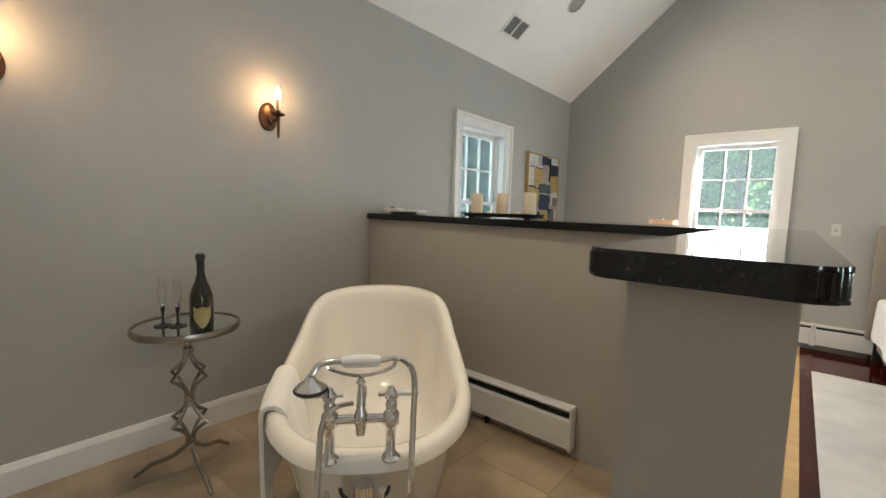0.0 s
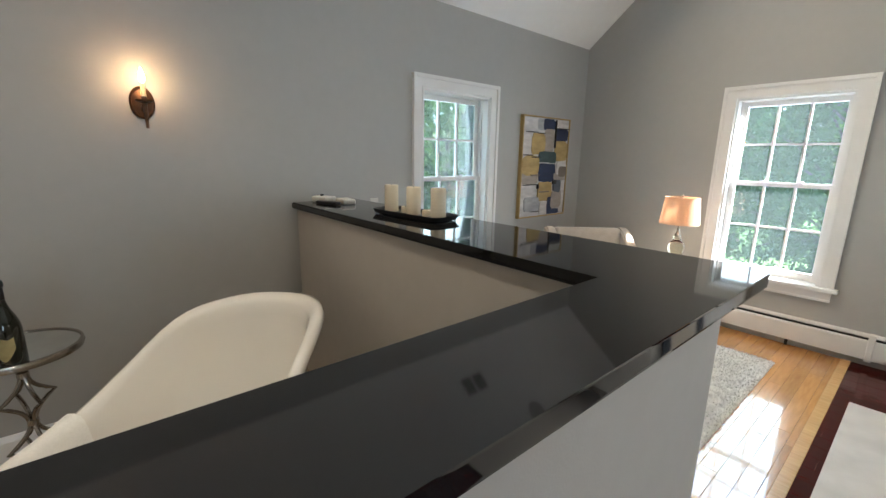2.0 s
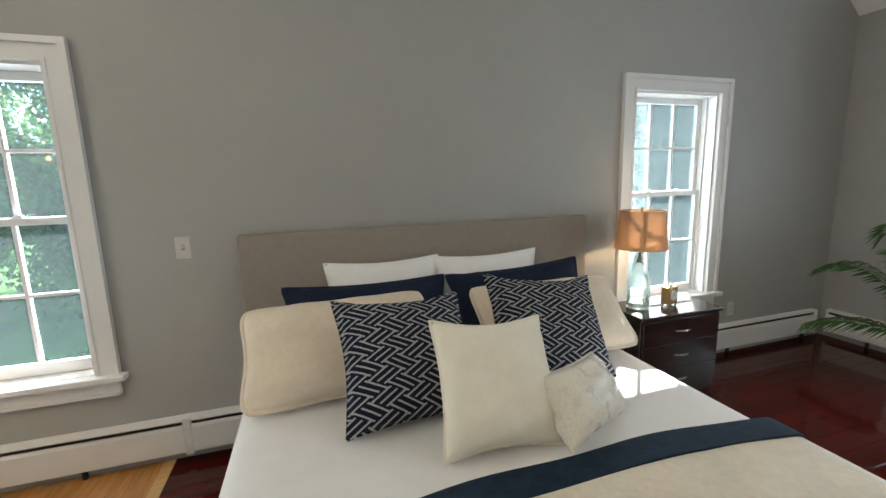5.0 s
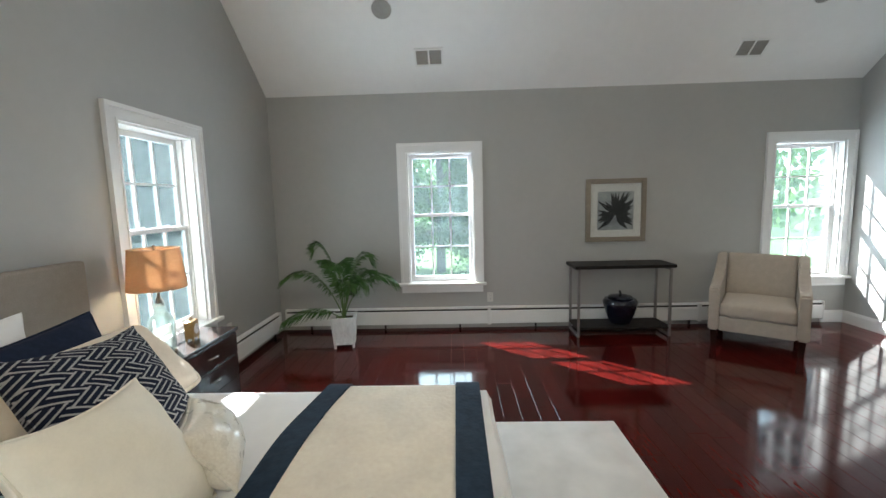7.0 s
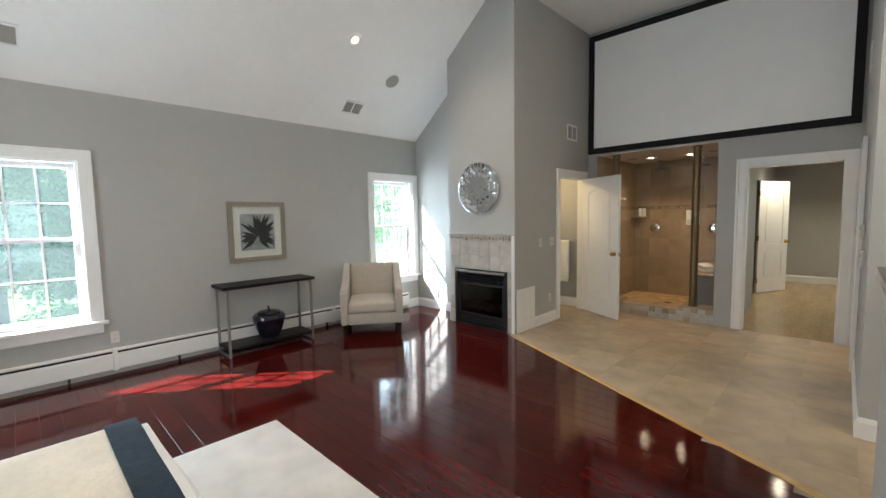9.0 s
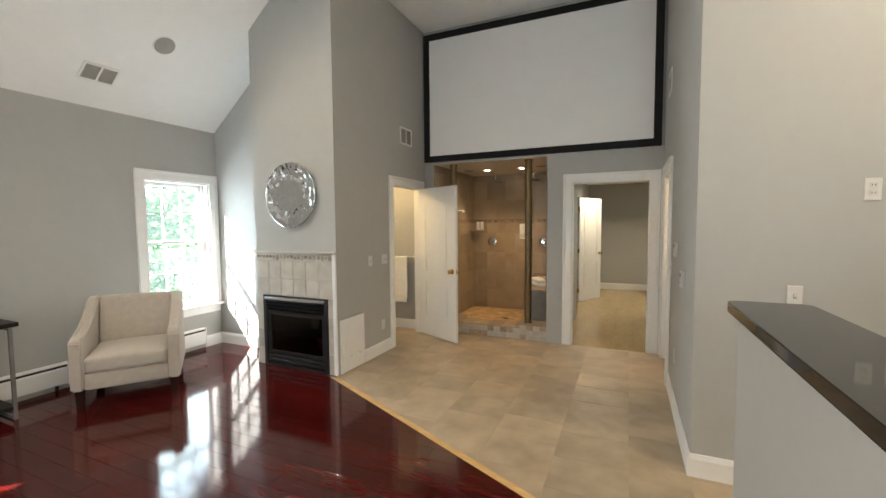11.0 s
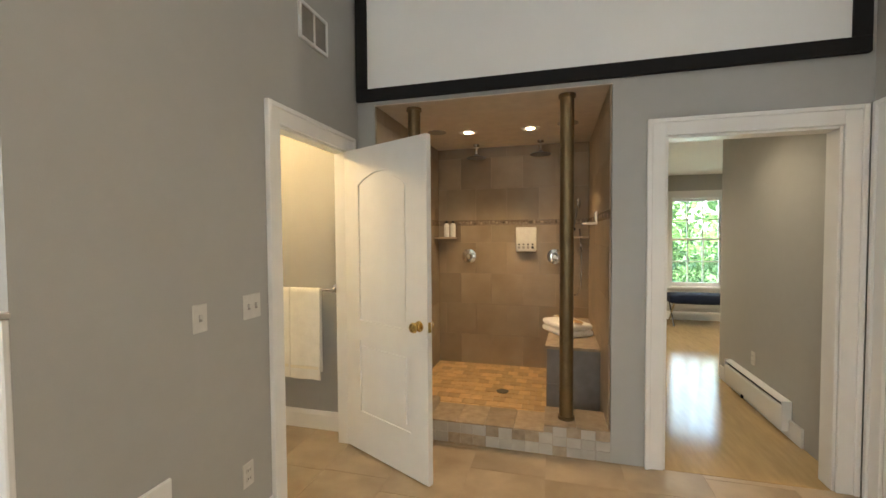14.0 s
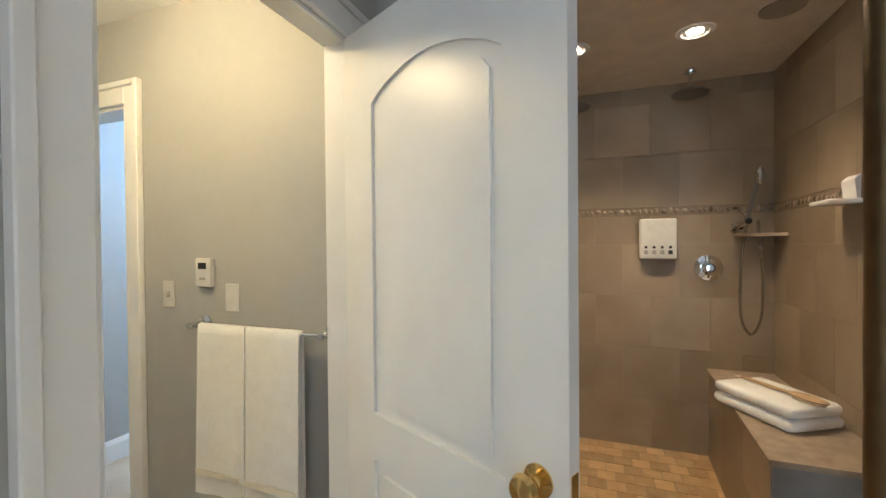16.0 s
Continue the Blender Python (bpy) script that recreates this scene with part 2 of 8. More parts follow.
def clip(poly, a, b, c):
    """Keeps the part of a flat polygon where a x + b y <= c."""
    out = []
    for i, p in enumerate(poly):
        q = poly[(i + 1) % len(poly)]
        dp, dq = a * p[0] + b * p[1] - c, a * q[0] + b * q[1] - c
        if dp <= 0:
            out.append(p)
        if dp * dq < 0:
            k = dp / (dp - dq)
            out.append((p[0] + k * (q[0] - p[0]), p[1] + k * (q[1] - p[1])))
    return out


def holed(bm, axis, d0, d1, a0, a1, z0, z1, holes=()):
    """A wall slab across an axis ("x" or "y"), from a0 to a1 along it, with openings (a0, a1, z0, z1) cut through."""
    aa = sorted({a0, a1, *[v for h in holes for v in h[:2]]})
    zz = sorted({z0, z1, *[v for h in holes for v in h[2:]]})

    def solid(i, k):
        if not (0 <= i < len(aa) - 1 and 0 <= k < len(zz) - 1):
            return False
        am, zm = (aa[i] + aa[i + 1]) / 2, (zz[k] + zz[k + 1]) / 2
        return not any(h[0] < am < h[1] and h[2] < zm < h[3] for h in holes)

    def v(a, d, z):
        return bm.verts.new((d, a, z) if axis == "x" else (a, d, z))
    for i in range(len(aa) - 1):
        for k in range(len(zz) - 1):
            if not solid(i, k):
                continue
            p, q, r, s = aa[i], aa[i + 1], zz[k], zz[k + 1]
            for d in (d0, d1):
                bm.faces.new((v(p, d, r), v(q, d, r), v(q, d, s), v(p, d, s)))
            for di, dk, ends in ((-1, 0, ((p, r), (p, s))), (1, 0, ((q, r), (q, s))), (0, -1, ((p, r), (q, r))), (0, 1, ((p, s), (q, s)))):
                if not solid(i + di, k + dk):
                    (e, f), (g, h) = ends
                    bm.faces.new((v(e, d0, f), v(g, d0, h), v(g, d1, h), v(e, d1, f)))
    bmesh.ops.remove_doubles(bm, verts=bm.verts, dist=1e-5)
    return bm


def structure(name, bm, material, label, category):
    return tagged(part(name, bm, material), label, category, kind="structure")


# ---- plan ----
XW, XE, YN = -2.065, 5.765, 5.785          # long walls and the bed's gable wall
XF, XC, YF, YE = 3.53, 4.64, -0.454, -0.857  # fireplace breast and the short wall beside it
XD, YB, YS = 0.465, 0.06, -2.495            # wall of the side door, wall behind the bath, wall of the shower
KNEE, SLOPE, TOP = 2.748, 0.81, 4.25
WIN = dict(w=0.775, z0=0.555, z1=2.085)
YA, XB, XCW, YD, YEW = 3.826, -0.162, 3.925, 3.813, -0.352


def roof_z(x):
    return min(TOP, KNEE + SLOPE * min(x - XW, XE - x))


def win_hole(c):
    return (c - WIN["w"] / 2, c + WIN["w"] / 2, WIN["z0"], WIN["z1"])


structure("wall_west", holed(bmesh.new(), "x", XW - 0.16, XW, YB - 0.12, YN, 0, KNEE, [win_hole(YA)]), M_WALL, "light grey painted wall with a sash window", "wall")
structure("wall_east", holed(bmesh.new(), "x", XE, XE + 0.16, YE - 0.15, YN, 0, KNEE, [win_hole(YD), win_hole(YEW)]), M_WALL, "light grey painted wall with two sash windows", "wall")
bm = holed(bmesh.new(), "y", YN, YN + 0.16, XW - 0.2, XE + 0.2, 0, KNEE, [win_hole(XB), win_hole(XCW)])
kx = (TOP - KNEE) / SLOPE
prism(bm, [(XW - 0.2, KNEE), (XE + 0.2, KNEE), (XE - kx, TOP + 0.05), (XW + kx, TOP + 0.05)], YN, YN + 0.2, "y")
structure("wall_north", bm, M_WALL, "light grey painted gable wall behind the bed", "wall")
bm = holed(bmesh.new(), "y", YE - 0.15, YE, XC, XE, 0, KNEE)
prism(bm, [(XC, KNEE), (XE, KNEE), (XC, roof_z(XC) + 0.06)], YE - 0.15, YE, "y")
structure("wall_south_east", bm, M_WALL, "short grey painted wall beside the fireplace in sunlight", "wall")
FIRE = (3.64, 4.53, 0.0, 0.785)
bm = holed(bmesh.new(), "y", YF - 0.12, YF, XF, XC, 0, roof_z(XC), [FIRE])
prism(bm, [(XF, roof_z(XC)), (XC, roof_z(XC)), (XE - kx, TOP), (XF, TOP)], YF - 0.12, YF, "y")
holed(bm, "x", XC - 0.12, XC, YE, YF - 0.12, 0, roof_z(XC))
structure("wall_chimney", bm, M_WALL, "grey painted chimney breast rising to the ceiling", "wall")
TD = (-2.31, -1.58, 0.0, 2.05)
XT = XF + 0.08                              # inner face of the toilet room wall
structure("wall_closet", holed(bmesh.new(), "x", XF, XT, YS, YF - 0.12, 0, TOP, [TD]), M_WALL, "grey painted wall with an open door to a toilet room", "wall")
SHO, DW = (1.786, 3.394, 0.0, 2.405), (0.60, 1.485, 0.0, 2.055)
structure("wall_south", holed(bmesh.new(), "y", YS - 0.12, YS, XD - 0.12, XF + 0.12, 0, TOP, [SHO, DW]), M_WALL, "grey painted wall with a shower opening and a doorway", "wall")
D2 = (-2.36, -1.55, 0.0, 2.06)
structure("wall_side", holed(bmesh.new(), "x", XD - 0.12, XD, YS, YB, 0, TOP, [D2]), M_WALL, "grey painted wall with an open side door and thermostats", "wall")
bm = holed(bmesh.new(), "y", YB - 0.12, YB, XW, XD - 0.12, 0, KNEE)
prism(bm, [(XW, KNEE), (XD - 0.12, KNEE), (XD - 0.12, TOP), (XW + kx, TOP)], YB - 0.12, YB, "y")
structure("wall_bath", bm, M_WALL, "grey painted wall behind the bath corner", "wall")
bm = bmesh.new()
prism(bm, [(XW - 0.2, KNEE - 0.162), (XW + kx, TOP), (XE - kx, TOP), (XE + 0.2, KNEE - 0.162), (XE + 0.2, KNEE + 0.0), (XE - kx, TOP + 0.15), (XW + kx, TOP + 0.15), (XW - 0.2, KNEE)], YS - 0.12, YN + 0.2, "y")
structure("ceiling", bm, M_CEIL, "white sloped ceiling with a flat middle", "ceiling")
# floor slab under the finishes
structure("floor", B(XW - 0.2, XE + 0.2, -7.9, YN + 0.2, -0.25, -0.025), M_GROUT, "subfloor under wood and stone finishes", "floor")


# ---- windows ----
def window(name, m, label):
    w, h = WIN["w"], WIN["z1"] - WIN["z0"]
    top = thing(name, m, label, "window", kind="structure")
    hw, c = w / 2, 0.10
    bm = bmesh.new()
    for s in (-1, 1):                                  # side casings with a raised back band
        x0, x1 = sorted((s * hw, s * (hw + c)))
        box(bm, x0, x1, -0.02, 0, -0.02, h + c)
        x0, x1 = sorted((s * (hw + c - 0.025), s * (hw + c + 0.004)))
        box(bm, x0, x1, -0.034, -0.001, -0.02, h + c + 0.004)
        x0, x1 = sorted((s * (hw + 0.001), s * (hw + 0.016)))
        box(bm, x0, x1, -0.026, -0.001, -0.02, h + 0.014)
    part("casing", bm, M_TRIM, top)
    bm = box(bmesh.new(), -hw, hw, -0.02, 0, h, h + c)
    box(bm, -hw - c + 0.026, hw + c - 0.026, -0.034, -0.001, h + c - 0.025, h + c + 0.004)
    box(bm, -hw, hw, -0.026, -0.001, h + 0.001, h + 0.016)
    part("head_casing", bm, M_TRIM, top)
    bm = box(bmesh.new(), -hw - c - 0.035, hw + c + 0.035, -0.065, -0.001, -0.03, 0.002, 0.006)
    box(bm, -hw + 0.002, hw - 0.002, -0.002, 0.06, -0.028, 0.004)
    part("window_sill", bm, M_TRIM, top)
    bm = box(bmesh.new(), -hw - c + 0.005, hw + c - 0.005, -0.02, 0, -0.115, -0.03)
    box(bm, -hw - c + 0.01, hw + c - 0.01, -0.028, -0.001, -0.115, -0.098)
    part("apron", bm, M_TRIM, top)
    bm = bmesh.new()
    t = 0.016
    for x0, x1, z0, z1 in ((-hw, -hw + t, 0.004, h), (hw - t, hw, 0.004, h), (-hw + t, hw - t, h - t, h)):
        box(bm, x0, x1, 0.001, 0.158, z0, z1)
    for x0, x1 in ((-hw + t, -hw + t + 0.014), (hw - t - 0.014, hw - t)):
        box(bm, x0, x1, 0.075, 0.085, 0.004, h - t)
    box(bm, -hw, hw, 0.06, 0.21, -0.05, 0.004)
    part("window_frame", bm, M_TRIM, top)
    iw, mid = hw - t - 0.002, 0.80
    for key, y, z0, z1 in (("lower", 0.088, 0.006, mid + 0.018), ("upper", 0.124, mid - 0.018, h - t - 0.002)):
        st, rb, rt = 0.042, (0.062 if key == "lower" else 0.036), (0.036 if key == "lower" else 0.045)
        bm = bmesh.new()
        box(bm, -iw, -iw + st, y, y + 0.034, z0, z1, 0.003, 1)
        box(bm, iw - st, iw, y, y + 0.034, z0, z1, 0.003, 1)
        box(bm, -iw + st - 0.001, iw - st + 0.001, y, y + 0.034, z0, z0 + rb, 0.003, 1)
        box(bm, -iw + st - 0.001, iw - st + 0.001, y, y + 0.034, z1 - rt, z1, 0.003, 1)
        sash = part("sash", bm, M_TRIM, top)
        gx0, gx1, gz0, gz1 = -iw + st, iw - st, z0 + rb, z1 - rt
        bars = []
        for k in (1, 2):
            x = gx0 + (gx1 - gx0) * k / 3
            bars.append((x - 0.009, x + 0.009, gz0, gz1))
        zm = (gz0 + gz1) / 2
        for x0, x1, a, b in bars:
            part("muntin", B(x0, x1, y + 0.006, y + 0.028, a, b), M_TRIM, sash)
        part("muntin", B(gx0, gx1, y + 0.007, y + 0.027, zm - 0.009, zm + 0.009), M_TRIM, sash)
        for k in range(3):
            for j in range(2):
                x = gx0 + (gx1 - gx0) * k / 3
                z = gz0 if j == 0 else zm
                pane = part("pane", B(x + 0.001, x + (gx1 - gx0) / 3 - 0.001, y + 0.015, y + 0.019, z + 0.001, z + (gz1 - gz0) / 2 - 0.001), M_GLASS, sash)
                pane.visible_shadow = False
    bm = bmesh.new()                                   # sash locks on the meeting rail
    for x in (-0.13, 0.13):
        box(bm, x - 0.022, x + 0.022, 0.092, 0.12, mid + 0.018, mid + 0.028, 0.003, 1)
        box(bm, x - 0.006, x + 0.022, 0.088, 0.10, mid + 0.028, mid + 0.036, 0.002, 1)
    part("sash_lock", bm, M_TRIM, top)
    return top


Z0 = WIN["z0"]
window("window_1", pose(XW, YA, Z0, 0, 0, 90), "white double hung sash window beside the bath corner")
window("window_2", pose(XB, YN, Z0), "white double hung sash window over a baseboard heater")
window("window_3", pose(XCW, YN, Z0), "white double hung sash window behind the nightstand")
window("window_4", pose(XE, YD, Z0, 0, 0, -90), "white double hung sash window beside the potted palm")
window("window_5", pose(XE, YEW, Z0, 0, 0, -90), "white double hung sash window in the fireplace corner")


def window_sky_boost(where, inward, share=1.0, w=0.80, h=1.55):
    """An added area lamp that boosts the sky's light, just outside a window's sashes."""
    ob = lamp("window_sky_boost", "AREA", where, SKY_BOOST * share, (0.84, 0.94, 1.0), 1.0, Vector(where) + Vector(inward))
    ob.data.shape, ob.data.size, ob.data.size_y = "RECTANGLE", w, h


zc = (WIN["z0"] + WIN["z1"]) / 2
window_sky_boost((XW - 0.19, YA, zc), (1, 0, 0), 0.45)
window_sky_boost((XB, YN + 0.23, zc), (0, -1, 0), 0.75)
window_sky_boost((XCW, YN + 0.23, zc), (0, -1, 0))
window_sky_boost((XE + 0.19, YD, zc), (-1, 0, 0), 1.15)
window_sky_boost((XE + 0.19, YEW, zc), (-1, 0, 0))
window_sky_boost((-0.17, -7.73, zc), (0, 1, 0), 0.22)
window_sky_boost((-2.5, -7.73, zc), (0, 1, 0), 0.22)


# ---- door casings, baseboards ----
def casing(name, axis, d, out, a0, a1, h, label, c=0.10, depth=0.12):
    """White casing round an opening on the face at d, towards out (+1 or -1), with the jamb through the wall."""
    top = thing(name, Matrix.Identity(4), label, "door frame", kind="structure")

    def bx(bm, p0, p1, q0, q1, z0, z1):
        q0, q1 = sorted((q0, q1))
        return box(bm, q0, q1, p0, p1, z0, z1, 0.003, 1) if axis == "x" else box(bm, p0, p1, q0, q1, z0, z1, 0.003, 1)
    for s0, s1, back in ((a0 - c, a0, a0 - c), (a1, a1 + c, a1 + c - 0.022)):
        bm = bx(bmesh.new(), s0, s1, d, d + out * 0.018, 0, h + c)
        bx(bm, back - 0.003, back + 0.025, d + out * 0.001, d + out * 0.030, 0, h + c + 0.003)
        part("casing", bm, M_TRIM, top)
    bm = bx(bmesh.new(), a0, a1, d, d + out * 0.018, h, h + c)
    bx(bm, a0 - c + 0.026, a1 + c - 0.026, d + out * 0.001, d + out * 0.030, h + c - 0.022, h + c + 0.003)
    part("head_casing", bm, M_TRIM, top)
    bm = bmesh.new()
    e = d - out * depth
    bx(bm, a0 - 0.001, a0 + 0.016, d + out * 0.002, e - out * 0.002, 0, h)
    bx(bm, a1 - 0.016, a1 + 0.001, d + out * 0.002, e - out * 0.002, 0, h)
    bx(bm, a0 + 0.016, a1 - 0.016, d + out * 0.002, e - out * 0.002, h - 0.016, h + 0.001)
    part("jamb", bm, M_TRIM, top)
    return top


casing("door_frame_1", "x", XF, -1, TD[0], TD[1], TD[3], "white painted casing round the toilet room door", 0.10, 0.08)
casing("door_frame_2", "y", YS, 1, DW[0], DW[1], DW[3], "white painted casing round an open doorway", 0.10)
casing("door_frame_3", "x", XD, 1, D2[0], D2[1], D2[3], "white painted casing round the side door", 0.10)


def baseboard(axis, d, out, a0, a1, h=0.14):
    p = [(0, 0), (out * 0.016, 0), (out * 0.016, h - 0.03), (out * 0.010, h - 0.012), (out * 0.006, h), (0, h)]
    bm = prism(bmesh.new(), [(d + a, z) for a, z in p], a0, a1, "y" if axis == "x" else "x")
    return tagged(part("baseboard", bm, M_TRIM), "white moulded baseboard along the wall", "baseboard", kind="structure")


baseboard("x", XW, 1, YB, 2.40)
baseboard("y", YB, 1, XW + 0.016, XD)
baseboard("x", XD, 1, -1.45, YB + 0.016)
baseboard("x", XF, -1, -1.50, -0.91)
baseboard("y", YE, 1, XC, XE)
baseboard("x", XC, 1, YE + 0.016, YF)
baseboard("x", XE, -1, YE + 0.016, -0.60)


# ---- more materials ----
M_PORCELAIN = mat("white_bath_enamel", (0.84, 0.815, 0.76), (0.82, 0.795, 0.74), 5, 0.12, coat=0.5, large=0.02)
M_CERAMIC = mat("white_ceramic", (0.82, 0.82, 0.80), None, 12, 0.15, coat=0.3, large=0.02)
M_TOWEL = mat("white_terry_towel", (0.88, 0.87, 0.83), (0.82, 0.81, 0.77), 120, 0.95, bump=0.25, bscale=300, sheen=0.3, large=0.03)
M_LINEN = mat("white_bed_linen", (0.86, 0.85, 0.84), (0.83, 0.82, 0.81), 14, 0.85, bump=0.14, bscale=18, sheen=0.2, large=0.04)
M_CREAM = mat("cream_fur_throw", (0.79, 0.71, 0.58), (0.73, 0.64, 0.51), 45, 0.95, bump=0.3, bscale=45, sheen=0.5, large=0.08)
M_SHAM = mat("ivory_sham_cloth", (0.80, 0.70, 0.57), (0.74, 0.64, 0.51), 40, 0.9, bump=0.10, bscale=22, sheen=0.2, large=0.05)
M_OFFWHITE = mat("off_white_cotton", (0.85, 0.80, 0.68), (0.82, 0.77, 0.65), 120, 0.85, bump=0.07, bscale=200, large=0.03)
M_SEQUIN = mat("pearl_sequin_cloth", (0.82, 0.77, 0.67), (0.70, 0.64, 0.54), 110, 0.28, bump=0.25, bscale=120, large=0.05, coat=0.3)
M_NAVY = mat("navy_cloth", (0.009, 0.015, 0.036), (0.014, 0.022, 0.05), 40, 0.85, bump=0.15, bscale=90, sheen=0.03, spec=0.2, large=0.1)
M_NAVYBAND = mat("navy_quilted_band", (0.007, 0.017, 0.036), (0.014, 0.032, 0.058), 26, 0.8, bump=0.35, bscale=34, sheen=0.02, spec=0.25, large=0.15)
M_VELVET = mat("royal_blue_velvet", (0.002, 0.014, 0.078), (0.004, 0.024, 0.115), 10, 0.8, bump=0.12, bscale=160, spec=0.2, sheen=0.12, large=0.2)
M_CHAIR = mat("beige_chair_cloth", (0.47, 0.415, 0.355), (0.41, 0.36, 0.30), 160, 0.95, bump=0.35, bscale=320, sheen=0.25, large=0.05)
M_HEADBOARD = mat("taupe_linen_cloth", (0.335, 0.295, 0.255), (0.285, 0.25, 0.215), 190, 0.95, bump=0.35, bscale=380, large=0.04)
M_MAHOGANY = mat("dark_mahogany", (0.058, 0.012, 0.008), (0.030, 0.006, 0.005), 9, 0.2, stretch=(1, 6, 1), coat=0.5, large=0.15)
M_ESPRESSO = mat("espresso_wood", (0.026, 0.012, 0.009), (0.014, 0.007, 0.006), 12, 0.22, stretch=(6, 1, 1), coat=0.3, large=0.15)
M_BLACKWOOD = mat("black_wood_top", (0.007, 0.006, 0.0055), (0.012, 0.010, 0.009), 16, 0.5, stretch=(1, 5, 1), large=0.12, spec=0.25)
# mottled wool whose darker tone also holds the shade between tufts
M_RUG = mat("tuft_shaded_shag_wool", (0.86, 0.85, 0.81), (0.64, 0.63, 0.60), 34, 1.0, bump=0.9, bscale=60, large=0.08)
M_MAT = mat("pale_bedside_rug", (0.68, 0.65, 0.61), (0.56, 0.535, 0.50), 5, 0.6, bump=0.3, bscale=240, large=0.1)
M_SHADE = mat("linen_lampshade", (0.66, 0.50, 0.38), (0.60, 0.45, 0.34), 120, 0.9, bump=0.2, bscale=260, large=0.03, through_light=0.45)
M_SHADE_TAN = mat("tan_silk_lampshade", (0.52, 0.38, 0.26), (0.46, 0.335, 0.225), 120, 0.8, bump=0.2, bscale=260, large=0.04, through_light=0.45)
M_MERCURY = mat("mercury_glass", (0.80, 0.78, 0.68), (0.66, 0.64, 0.54), 30, 0.14, metal=0.85, bump=0.15, bscale=60)
M_AMBERGLASS = solid_glass("pale_amber_glass", (0.97, 0.94, 0.76), 0.05)
M_LAMPGLASS = glass_pane("thin_lamp_glass", (0.90, 0.93, 0.88), 0.03, 0.05)
M_WAX = mat("ivory_wax", (0.76, 0.68, 0.52), (0.72, 0.63, 0.47), 20, 0.5, large=0.05, through_light=0.15)
M_BRONZEPLATE = mat("aged_bronze", (0.12, 0.06, 0.03), (0.07, 0.036, 0.02), 40, 0.4, metal=0.7, bump=0.2, bscale=80)
M_BOTTLE = mat("dark_green_bottle_glass", (0.010, 0.012, 0.008), None, 20, 0.06, coat=0.6)
M_FOIL = mat("black_foil", (0.012, 0.012, 0.013), (0.03, 0.03, 0.03), 60, 0.35, metal=0.2)
M_LABEL = mat("ochre_bottle_label", (0.42, 0.36, 0.17), (0.34, 0.29, 0.13), 40, 0.6)
M_MIRROR = mat("mirror_glass", (0.85, 0.87, 0.86), None, 10, 0.015, metal=1.0, rough_var=0.01)
M_HAMMERED = mat("hammered_silver", (0.80, 0.81, 0.82), (0.68, 0.69, 0.70), 30, 0.08, metal=1.0, bump=0.10, bscale=26, rough_var=0.03)
M_STEELLEG = mat("grey_steel_frame", (0.30, 0.295, 0.29), (0.25, 0.245, 0.24), 30, 0.42, metal=0.7)
M_VASE = mat("navy_glazed_clay", (0.004, 0.005, 0.012), (0.006, 0.008, 0.02), 12, 0.18, coat=0.5)
M_FRAME = mat("taupe_wood_frame", (0.27, 0.235, 0.185), (0.21, 0.18, 0.14), 20, 0.45, stretch=(1, 1, 6))
M_GOLD = mat("pale_gold_frame", (0.50, 0.36, 0.15), (0.40, 0.28, 0.11), 30, 0.4, metal=0.5)
M_MATBOARD = mat("white_mat_board", (0.80, 0.79, 0.77), None, 30, 0.8, large=0.01)
M_FROND = mat("green_palm_leaf", (0.065, 0.145, 0.028), (0.028, 0.078, 0.017), 7, 0.45, large=0.25, through_light=0.25)
M_STEM = mat("green_palm_stem", (0.10, 0.16, 0.035), (0.07, 0.12, 0.03), 12, 0.5)
M_SOIL = mat("dark_moss", (0.03, 0.035, 0.015), (0.05, 0.05, 0.02), 60, 0.95, bump=0.8, bscale=90)
M_PLANTER = mat("whitewashed_wood", (0.66, 0.66, 0.65), (0.55, 0.55, 0.54), 14, 0.6, stretch=(3, 3, 1), bump=0.1, bscale=60)
M_BOOK = mat("dark_book_cloth", (0.025, 0.027, 0.03), None, 60, 0.7)
M_PAPER = mat("book_pages", (0.70, 0.66, 0.56), None, 200, 0.9, stretch=(1, 1, 20))
M_CLOCK = mat("antique_gold", (0.42, 0.29, 0.13), (0.34, 0.22, 0.09), 30, 0.3, metal=0.8)
M_FLAME = glow("warm_bulb", (1.0, 0.70, 0.36), 14.0)
M_CANLIGHT = glow("warm_downlight", (1.0, 0.74, 0.42), 1.6)
M_HEATSLOT = M_SHADOWGAP
M_LOG = mat("charred_log", (0.20, 0.18, 0.155), (0.40, 0.375, 0.34), 14, 0.9, bump=0.5, bscale=40)


# ---- half wall and counter ----
HX0, HX1, HY0, HY1, HZ = 0.237, 0.425, 0.945, 2.53, 1.19
bm = bmesh.new()
prism(bm, [(HX0, HY0), (HX1, HY0), (HX1, HY1), (XW, HY1), (XW, 2.37), (HX0, 2.37)], 0, HZ)
structure("wall_half", bm, M_HALF, "waist high painted half wall round the bath", "half wall")


def rounded(poly, radii, n=6):
    out = []
    for i, (p, r) in enumerate(zip(poly, radii)):
        p = Vector(p)
        a, b = (Vector(poly[i - 1]) - p).normalized(), (Vector(poly[(i + 1) % len(poly)]) - p).normalized()
        if r <= 0:
            out.append(p.to_tuple())
            continue
        for k in range(n + 1):
            t = k / n
            q = p + a * r * (1 - t) ** 2 + b * r * t ** 2
            out.append(q.to_tuple())
    return out


